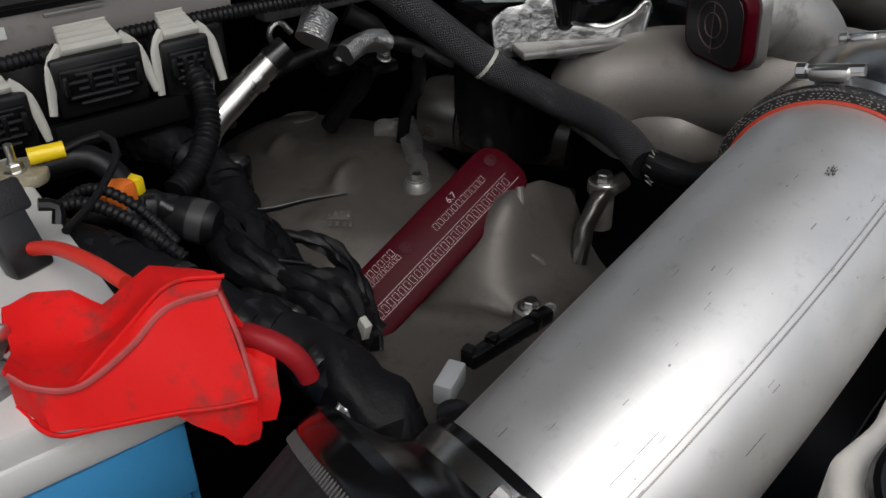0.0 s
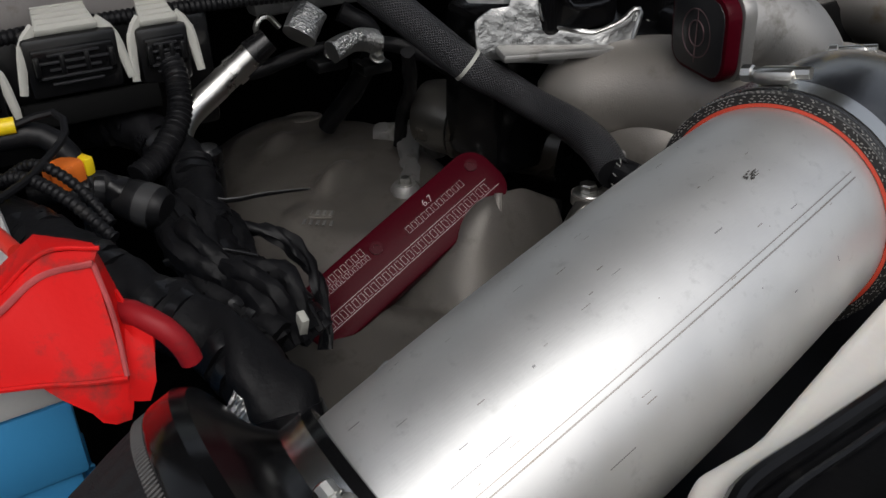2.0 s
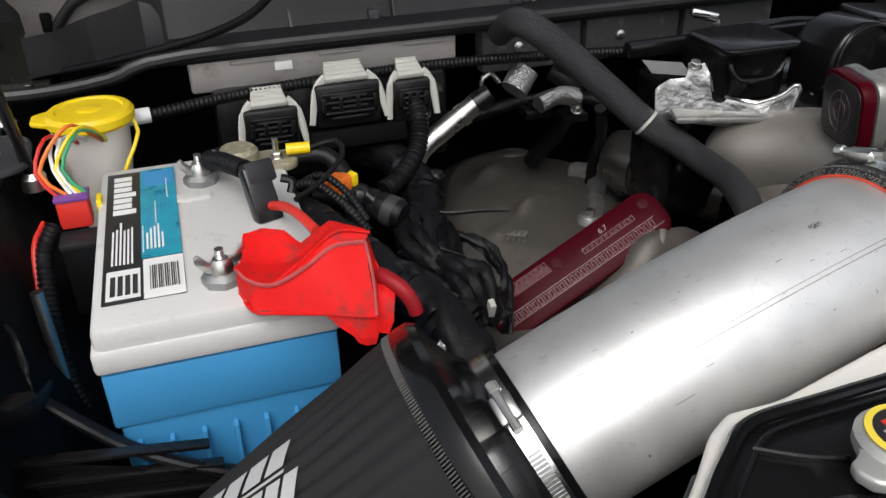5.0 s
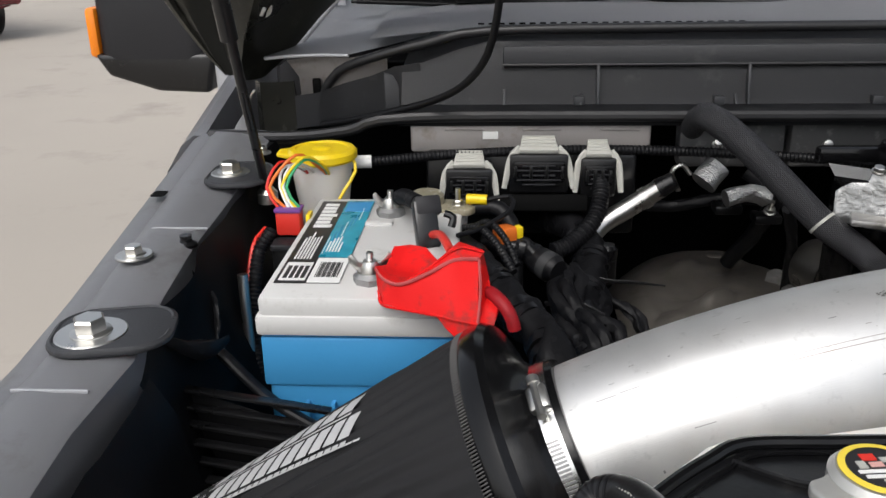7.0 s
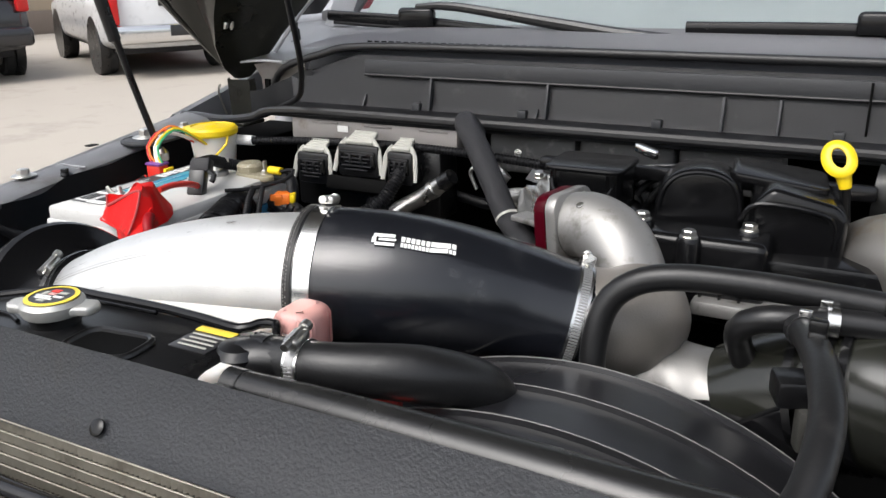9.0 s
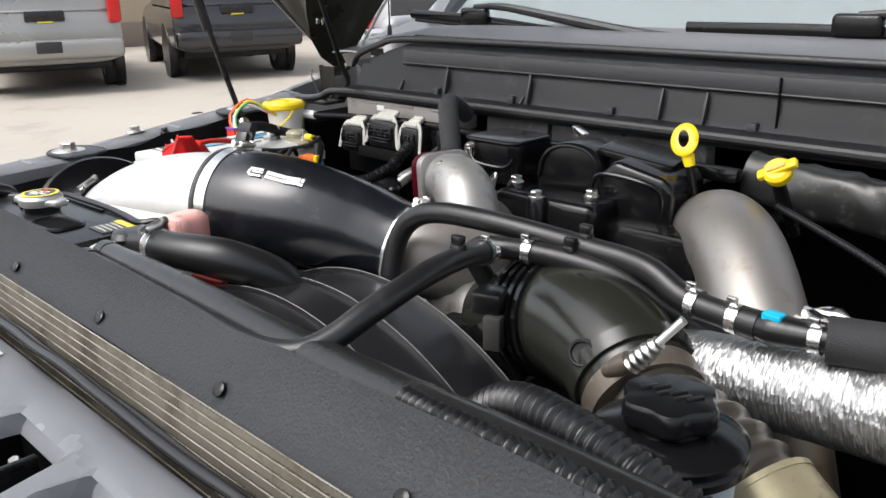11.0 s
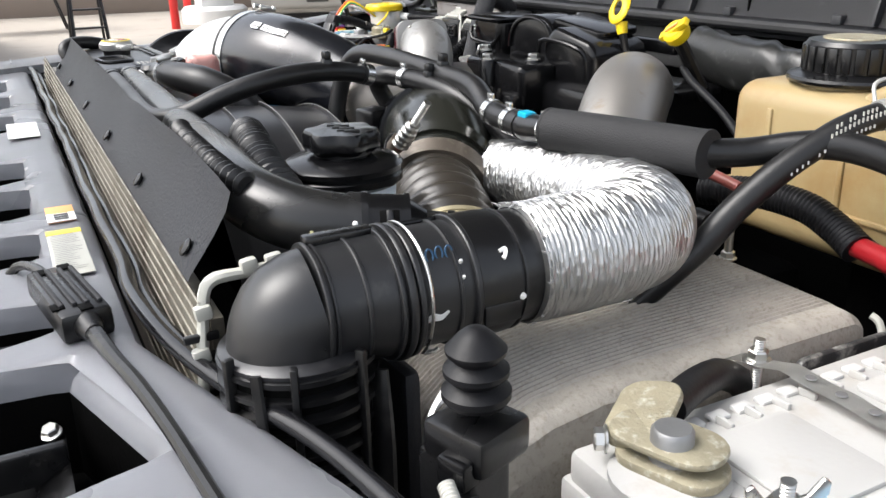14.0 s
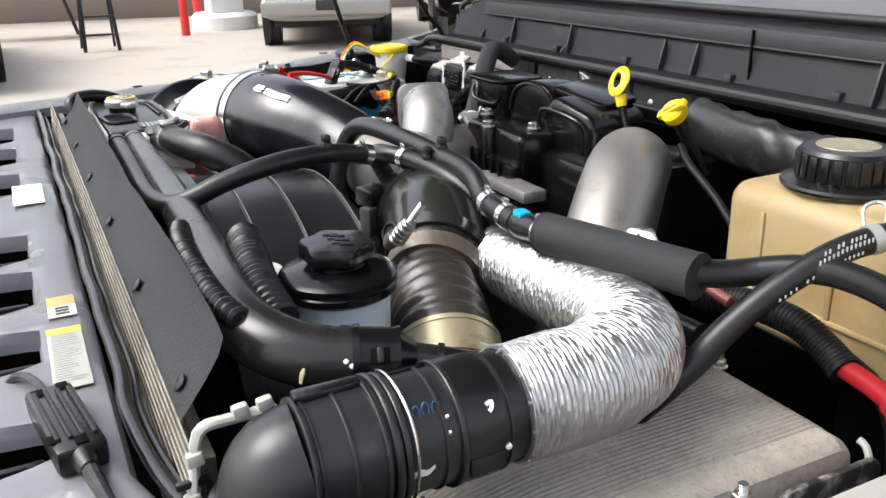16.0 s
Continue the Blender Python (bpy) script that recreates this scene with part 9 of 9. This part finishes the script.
part("nub", bm_lathe([(0.012, -0.006), (0.012, 0.003), (0.0105, 0.0045), (0.0092, 0.0042), (0.0085, 0.0015), (0.003, 0.001)], along((0.4160, 0.2140, 1.2190), (0.435, 0.13, 1.255)), 24), BLACKMATTE, ple)
solid("map_sensor", bm_box(0.287, 0.246, 1.222, 0.03, 0.03, 0.022, 0.004, rz=20), BLACK, "black sensor block on the charge pipe", "sensor")
solid("sensor_plug_grey", bm_box(0.300, 0.236, 1.196, 0.018, 0.016, 0.034, 0.003, rz=20), mat("sensor_grey", (0.035, 0.034, 0.03), 0.5), "dark grey sensor plug", "connector")
solid("alternator_bracket", bm_box(0.255, 0.272, 1.155, 0.10, 0.05, 0.05, 0.008, rz=20), BLACKGLOSS, "glossy black accessory bracket", "bracket")
solid("red_marked_plug", bm_box(0.425, 0.185, 1.150, 0.016, 0.010, 0.012, 0.002), REDCABLE, "small red marked plug", "connector")

# ---------- fan shroud ----------
shr = thing("fan_shroud", (0.2, 0.12, 1.0), "black moulded fan shroud curving over the fan", "fan shroud")
rows = []
for i in range(49):
    a = math.pi * i / 48
    rows.append([(0.13 - rad_ * math.cos(a), y, 0.885 + rad_ * math.sin(a)) for y, rad_ in ((0.05, 0.352), (0.070, 0.350), (0.073, 0.336), (0.11, 0.335), (0.1112, 0.339), (0.1128, 0.339), (0.114, 0.335), (0.165, 0.332), (0.1662, 0.336), (0.1678, 0.336), (0.169, 0.331), (0.235, 0.322), (0.2365, 0.326), (0.238, 0.326), (0.24, 0.318), (0.262, 0.30))])
part("ring", bm_sheet(rows), SHROUD, shr, smooth=25)
# thin pale grey lines along the three ridges
for y_, rad_ in ((0.1120, 0.3388), (0.1670, 0.3358), (0.2373, 0.3258)):
    part("ridge_line", bm_tube([(0.13 - rad_ * math.cos(math.pi * i / 36), y_, 0.885 + rad_ * math.sin(math.pi * i / 36)) for i in range(4, 33)], 0.0008, 6, 0.01), PALERIDGE, shr, "thin pale line along the ridge")
part("corner", bm_box(-0.04, 0.09, 1.17, 0.2, 0.09, 0.05, 0.012, rz=-8), BLACKGLOSS, shr)
part("strut", bm_box(0.30, 0.255, 1.13, 0.05, 0.012, 0.14, 0.004, ry=-35), BLACKGLOSS, shr)
part("push_pin", bm_lathe([(0.009, 0), (0.008, 0.003), (0.003, 0.004)], pose(0.44, 0.085, 1.212, -10, 20, 0), 20), LABELWHITE, shr, "white push pin")
# fan in the same near-black, shade behind the shroud put into its colour
solid("fan_hub", bm_lathe([(0.28, 0), (0.28, 0.02), (0.07, 0.03), (0.06, 0.06)], pose(0.17, 0.11, 0.9, -90, 0, 0), 48), DEEP, "engine fan behind the shroud, its shade put into near-black", "fan")
for rx_, ry_ in ((0.06, 0.09), (0.0, 0.115)):
    solid("red_hose_tag", bm_box(rx_, ry_, 1.205, 0.05, 0.012, 0.012, 0.003, rz=10), REDCABLE, "small red tag by the coolant hose", "tag", "red tags")

# ---------- power steering reservoir ----------
PX, PY = 0.556, 0.107
ps = thing("steering_reservoir", (PX, PY, 1.1), "pale blue-grey fluid reservoir with a black knobbed cap", "fluid reservoir")
part("tank", bm_lathe([(0.036, 0), (0.039, 0.06), (0.042, 0.135)], pose(PX, PY, 1.1), 40), PSTANK, ps)
part("lower_sleeve", bm_lathe([(0.041, 0), (0.0425, 0.088)], pose(PX, PY, 1.08), 40), BLACK, ps)
part("bracket", bm_prism([(-0.075, -0.012), (-0.04, -0.018), (0.0, -0.03), (0.0, 0.03), (-0.04, 0.02), (-0.075, 0.014)], 0.003, pose(PX, PY, 1.208, 0, 6, -22), 0.001), BLACK, ps)
hex_bolt((PX - 0.056, PY + 0.024, 1.206), (0, 0, 1), 0.005, ps)
lid = part("lid", bm_lathe([(0.044, 0), (0.0475, 0.003), (0.0475, 0.008), (0.0455, 0.010), (0.0478, 0.012), (0.0478, 0.016), (0.044, 0.019), (0.03, 0.022), (0.024, 0.023)], pose(PX, PY, 1.231), 48), BLACKGLOSS, ps)
part("neck", bm_lathe([(0.0225, 0), (0.0225, 0.008), (0.020, 0.010), (0.020, 0.016)], pose(PX, PY, 1.252), 28), BLACK, lid)
bm = bmesh.new()
prof = [(0.024, 0.0), (0.0285, 0.004), (0.0285, 0.014), (0.0265, 0.017), (0.012, 0.0175)]
rings = []
for r, z in prof:
    rings.append([bm.verts.new((PX + (r + 0.0022 * math.cos(6 * 2 * math.pi * k / 72)) * math.cos(2 * math.pi * k / 72), PY + (r + 0.0022 * math.cos(6 * 2 * math.pi * k / 72)) * math.sin(2 * math.pi * k / 72), 1.256 + z)) for k in range(72)])
for a, b in zip(rings, rings[1:]):
    for k in range(72):
        bm.faces.new((a[k], a[(k + 1) % 72], b[(k + 1) % 72], b[k]))
bm.faces.new(rings[0][::-1])
bm.faces.new(rings[-1])
knob = part("cap", bm, BLACKGLOSS, ps, "six-lobed black cap")
for k in range(6):
    part("raised_print", bm_box(PX - 0.014 + 0.0056 * k, PY + 0.004 * (k % 2), 1.2738, 0.003, 0.012, 0.0012, 0.0003, rz=-25), BLACK, knob)

# ---------- finned grey cooler, second battery ----------
cool = thing("finned_cooler", (0.76, 0.26, 1.0), "weathered grey ribbed metal box with a rounded front edge", "cooler box")
rows = []
x0c, x1c = 0.668, 0.828
nr = 144
for i in range(nr + 1):
    t = i / nr
    x = x0c + (x1c - x0c) * t
    f = (0.0, 0.0019, 0.0021, 0.0003)[i % 4] if t < 0.86 else 0.001
    edge = 0.007 * max(0, (t - 0.93) / 0.07) ** 2
    r = []
    for y, dz in ((0.392, 0.03), (0.388, 0.006), (0.378, 0.0), (0.30, 0.0), (0.22, 0.0), (0.16, 0.002), (0.125, 0.007), (0.10, 0.016), (0.083, 0.030), (0.074, 0.05), (0.07, 0.09), (0.068, 0.16)):
        r.append((x, y, 1.158 - dz - edge + f))
    rows.append(r)
rows.append([(x1c + 0.003, y, z - 0.02) for x, y, z in rows[-1]])
rows.append([(x1c + 0.004, y, z - 0.12) for x, y, z in rows[-1]])
part("shell", bm_sheet(rows), mat("weathered_fins", (0.36, 0.335, 0.295), 0.55, metal=0.12, var=0.25, scale=210, bump=0.8, bscale=420, dirt=(0.25, 0.225, 0.18), dirt_amount=0.36), cool, smooth=0)
part("end_plate", bm_prism(rounded(0.10, 0.05, 0.012), 0.006, Matrix.Translation((0.8335, 0.360, 1.119)) @ pose(0, 0, 0, 90, 0, 90), 0.002), mat("peeling_black", (0.02, 0.02, 0.022), 0.4, var=0.3, scale=60, bump=0.4, dirt=(0.3, 0.29, 0.27), dirt_amount=0.35), cool, "black plate with peeling paint")
part("pipe_hook", bm_tube([(0.834, 0.399, 1.125), (0.834, 0.402, 1.138), (0.829, 0.403, 1.148), (0.823, 0.402, 1.151)], 0.0028, 8, 0.004), LABELGREY, cool)
hex_bolt((0.70, 0.385, 1.158), (0, 0, 1), 0.006, cool)
part("stud", bm_tube([(0.70, 0.385, 1.16), (0.70, 0.385, 1.19)], 0.0035, 8), STEEL, cool)

ZC = 1.159
bat2 = battery("car_battery", 0.862, 1.045, 0.105, 0.395, ZC, LIDWHITE, LIDWHITE, "white cased car battery with a pale stained lid")
part("lid_recess_wall", bm_box(0.95, 0.255, ZC + 0.0015, 0.13, 0.21, 0.004, 0.0015), LIDWHITE, bat2)
part("lid_recess", bm_box(0.95, 0.255, ZC + 0.0025, 0.115, 0.195, 0.004, 0.0015), LIDWHITE, bat2)
for qx, qy, w_, h_ in ((0.935, 0.196, 0.07, 0.062), (0.935, 0.312, 0.07, 0.062)):
    part("lid_panel", bm_prism(rounded(w_, h_, 0.006), 0.003, pose(qx, qy, ZC + 0.0042), 0.0012), LIDWHITE, bat2)
for k in range(8):
    part("grid_rib", bm_box(0.894, 0.168 + 0.021 * k, ZC + 0.006, 0.012, 0.003, 0.005, 0.001), LIDWHITE, bat2)
for k in range(9):
    part("vent_slot", bm_box(0.885, 0.175 + 0.018 * k, ZC + 0.0045, 0.008, 0.012, 0.003, 0.001), LIDGREY, bat2)
lb2 = solid("battery_label", bm_box(0.985, 0.18, ZC + 0.0056, 0.05, 0.03, 0.0008, 0.0002, rz=8), LABELBLUE, "glossy blue and white maker's label on the battery lid", "label")
for k in range(5):
    part("stripe", bm_box(0.985 + 0.002 * (k % 2), 0.171 + 0.005 * k, ZC + 0.0062, 0.04 - 0.006 * (k % 2), 0.0016, 0.0005, 0, rz=8), LABELWHITE, lb2)
tp = thing("battery_terminal", (0.912, 0.135, ZC), "corroded brass battery terminal clamped on a lead post", "battery terminal")
part("collar", bm_lathe([(0.03, 0), (0.03, 0.004), (0.024, 0.008)], pose(0.912, 0.135, ZC), 28), LIDWHITE, tp)
part("post", bm_lathe([(0.0115, 0), (0.0105, 0.028), (0.009, 0.030)], pose(0.912, 0.135, ZC), 20), LEAD, tp)
part("upper_jaw", bm_prism(rounded(0.060, 0.036, 0.0165), 0.0045, pose(0.907, 0.137, ZC + 0.018, 0, 0, 20), 0.002), CORRODED, tp)
part("lower_jaw", bm_prism(rounded(0.056, 0.034, 0.014), 0.006, pose(0.912, 0.136, ZC + 0.007, 0, 0, 20), 0.002), CORRODED, tp)
part("lug", bm_prism(rounded(0.034, 0.05, 0.012), 0.006, pose(0.884, 0.142, ZC + 0.018, 12, -14, 30), 0.002), CORRODED, tp)
hex_bolt((0.884, 0.118, ZC + 0.013), (-0.6, -1, 0), 0.006, tp)
solid("battery_ground_cable", bm_tube([(0.884, 0.158, ZC + 0.019), (0.873, 0.180, ZC + 0.017), (0.862, 0.205, ZC + 0.013), (0.850, 0.232, ZC + 0.003), (0.843, 0.262, ZC - 0.02), (0.84, 0.28, ZC - 0.06)], 0.0095, 16), RUBBER, "black ground cable crimped to the terminal", "cable")
stp = thing("hold_down_strap", (0.93, 0.256, ZC), "perforated galvanised steel strap across the battery", "strap")
part("strap", bm_sheet([[(0.836 + 0.206 * i / 40, y, ZC + 0.0035 + 0.0105 * min(1.0, i / 8) - 0.004 * max(0.0, (i - 8) / 32) + 0.0005 * math.sin(i * 0.9)) for y in (0.2465, 0.2475, 0.2545, 0.2615, 0.2625)] for i in range(41)], 0.002), ZINCCAP, stp)
for k in range(7):
    part("hole", bm_lathe([(0.0034, 0), (0.0032, 0.0006)], pose(0.893 + 0.0205 * k, 0.2540, ZC + 0.0150 - 0.0005 * k), 14), LEAD, stp)
hex_bolt((0.853, 0.2560, ZC + 0.0080), (0, 0, 1), 0.0065, stp, washer=0.009)
part("stud", bm_tube([(0.853, 0.2560, ZC - 0.06), (0.853, 0.2560, ZC + 0.022)], 0.0036, 10, ribs=0.0005, pitch=0.0016), STEEL, stp)
wing_nut((0.968, 0.15, ZC + 0.001), yaw=70)
wing_nut((0.985, 0.335, ZC + 0.001), yaw=10)
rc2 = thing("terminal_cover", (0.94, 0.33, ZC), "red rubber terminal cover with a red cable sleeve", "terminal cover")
part("boot", bm_prism([(-0.040, -0.010), (-0.030, -0.026), (0.028, -0.027), (0.044, -0.016), (0.046, 0.014), (0.028, 0.026), (-0.024, 0.026), (-0.038, 0.014)], 0.030, pose(0.932, 0.358, ZC + 0.004, 0, -5, 14), 0.007, 4), REDDARK, rc2)
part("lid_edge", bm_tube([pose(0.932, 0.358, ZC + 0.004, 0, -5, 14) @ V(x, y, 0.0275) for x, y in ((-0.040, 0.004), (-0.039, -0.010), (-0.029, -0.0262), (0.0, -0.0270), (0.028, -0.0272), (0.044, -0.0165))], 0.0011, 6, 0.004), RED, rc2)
part("skirt", bm_prism(rounded(0.088, 0.060, 0.016), 0.005, pose(0.933, 0.358, ZC + 0.0015, 0, 0, 14), 0.0015), REDDARK, rc2)
part("sleeve", bm_tube([(0.912, 0.372, ZC + 0.020), (0.886, 0.388, ZC + 0.025), (0.860, 0.399, ZC + 0.029), (0.842, 0.404, ZC + 0.031)], [0.0150, 0.0125, 0.0110, 0.0105], 20), REDDARK, rc2)
part("sleeve_ring", bm_tube([(0.856, 0.4005, ZC + 0.0295), (0.851, 0.402, ZC + 0.030)], 0.0128, 20), REDDARK, rc2)
solid("red_power_cable", bm_tube([(0.846, 0.4035, ZC + 0.0305), (0.82, 0.409, ZC + 0.033), (0.785, 0.413, ZC + 0.035)], 0.0080, 14), REDDARK, "red power cable entering a corrugated sleeve", "cable")
solid("corrugated_loom", bm_tube([(0.797, 0.4115, ZC + 0.0325), (0.775, 0.415, ZC + 0.041), (0.745, 0.414, ZC + 0.051), (0.70, 0.405, ZC + 0.053), (0.66, 0.39, ZC + 0.047)], 0.0125, 18, ribs=0.0008, pitch=0.0035), RUBBER, "black corrugated sleeve over the power cable", "wire loom", "corrugated looms")
solid("black_power_cable", bm_tube([(0.78, 0.428, ZC + 0.034), (0.815, 0.428, ZC + 0.020), (0.838, 0.424, ZC - 0.015), (0.842, 0.42, ZC - 0.09)], 0.007, 14), RUBBER, "black power cable dropping behind the battery", "cable")
solid("pink_fuel_line", bm_tube([(0.66, 0.37, 1.232), (0.69, 0.371, 1.229), (0.715, 0.374, 1.224)], 0.0045, 12), mat("dull_red_line", (0.22, 0.06, 0.05), 0.5), "dull red line behind the foam sleeve", "tube")

# hood switch bellows
hs = thing("hood_switch", (0.884, 0.045, 1.1), "black rubber bellows hood switch on a plastic bracket", "switch")
prof = [(0.0135, 0.0), (0.0158, 0.003), (0.0158, 0.006), (0.0108, 0.010), (0.0148, 0.014), (0.0148, 0.0165), (0.0102, 0.0205), (0.0135, 0.024), (0.0138, 0.026), (0.009, 0.0315), (0.005, 0.035), (0.001, 0.036)]
HX, HY = 0.888, 0.0405
part("bellows", bm_lathe(prof, pose(HX, HY, 1.2185), 36), RUBBER, hs)
part("base", bm_box(HX, HY, 1.201, 0.036, 0.036, 0.02, 0.004, rz=20), BLACK, hs)
part("post", bm_box(HX - 0.005, HY - 0.004, 1.11, 0.034, 0.03, 0.17, 0.005, rz=20), BLACK, hs)
part("plug", bm_box(HX + 0.012, HY - 0.016, 1.195, 0.016, 0.012, 0.014, 0.002, rz=20), BLACKGLOSS, hs)
part("white_edge", bm_tube([(HX - 0.023, HY - 0.004, 1.212), (HX - 0.018, HY - 0.014, 1.205), (HX - 0.012, HY - 0.018, 1.196)], 0.0018, 8, 0.003, rough=0.002), LABELWHITE, hs, "white chalky edge")
part("boot", bm_tube([(HX + 0.016, HY - 0.024, 1.192), (HX + 0.026, HY - 0.026, 1.189)], 0.0042, 12, ribs=0.0008, pitch=0.0022), CREAM, hs)
part("lead", bm_tube([(HX + 0.026, HY - 0.018, 1.188), (HX + 0.032, HY - 0.013, 1.172), (HX + 0.036, HY - 0.01, 1.13)], 0.0045, 10), RUBBER, hs)

# hood release cable joint on the support
hc = thing("hood_release_joint", (0.64, -0.105, 1.18), "black slotted plastic cable joint with its cable", "cable joint")
part("body", bm_box(0.600, -0.108, 1.190, 0.098, 0.032, 0.020, 0.004, rz=9), BLACK, hc)
for k in range(4):
    part("rib", bm_box(0.600, -0.119 + 0.0075 * k, 1.2005, 0.074, 0.0034, 0.004, 0.0010, rz=9), BLACKMATTE, hc)
for qx, qy in ((0.563, -0.122), (0.558, -0.106), (0.633, -0.116), (0.640, -0.100)):
    part("pocket", bm_box(qx, qy, 1.2000, 0.011, 0.008, 0.0016, 0.0005, rz=9), DEEP, hc)
part("nose", bm_tube([(0.646, -0.1005, 1.190), (0.662, -0.098, 1.190)], [0.0095, 0.006], 16), BLACK, hc)
part("rear_cable", bm_tube([(0.65, -0.100, 1.190), (0.70, -0.092, 1.189), (0.74, -0.085, 1.189), (0.80, -0.078, 1.19), (0.9, -0.068, 1.188), (1.05, -0.05, 1.185)], [0.006, 0.0045, 0.0045, 0.004, 0.004, 0.004], 10), BLACK, hc)
part("front_cable", bm_tube([(0.556, -0.115, 1.190), (0.52, -0.124, 1.190), (0.49, -0.137, 1.183), (0.48, -0.15, 1.165), (0.49, -0.165, 1.15)], 0.0036, 10), BLACK, hc)
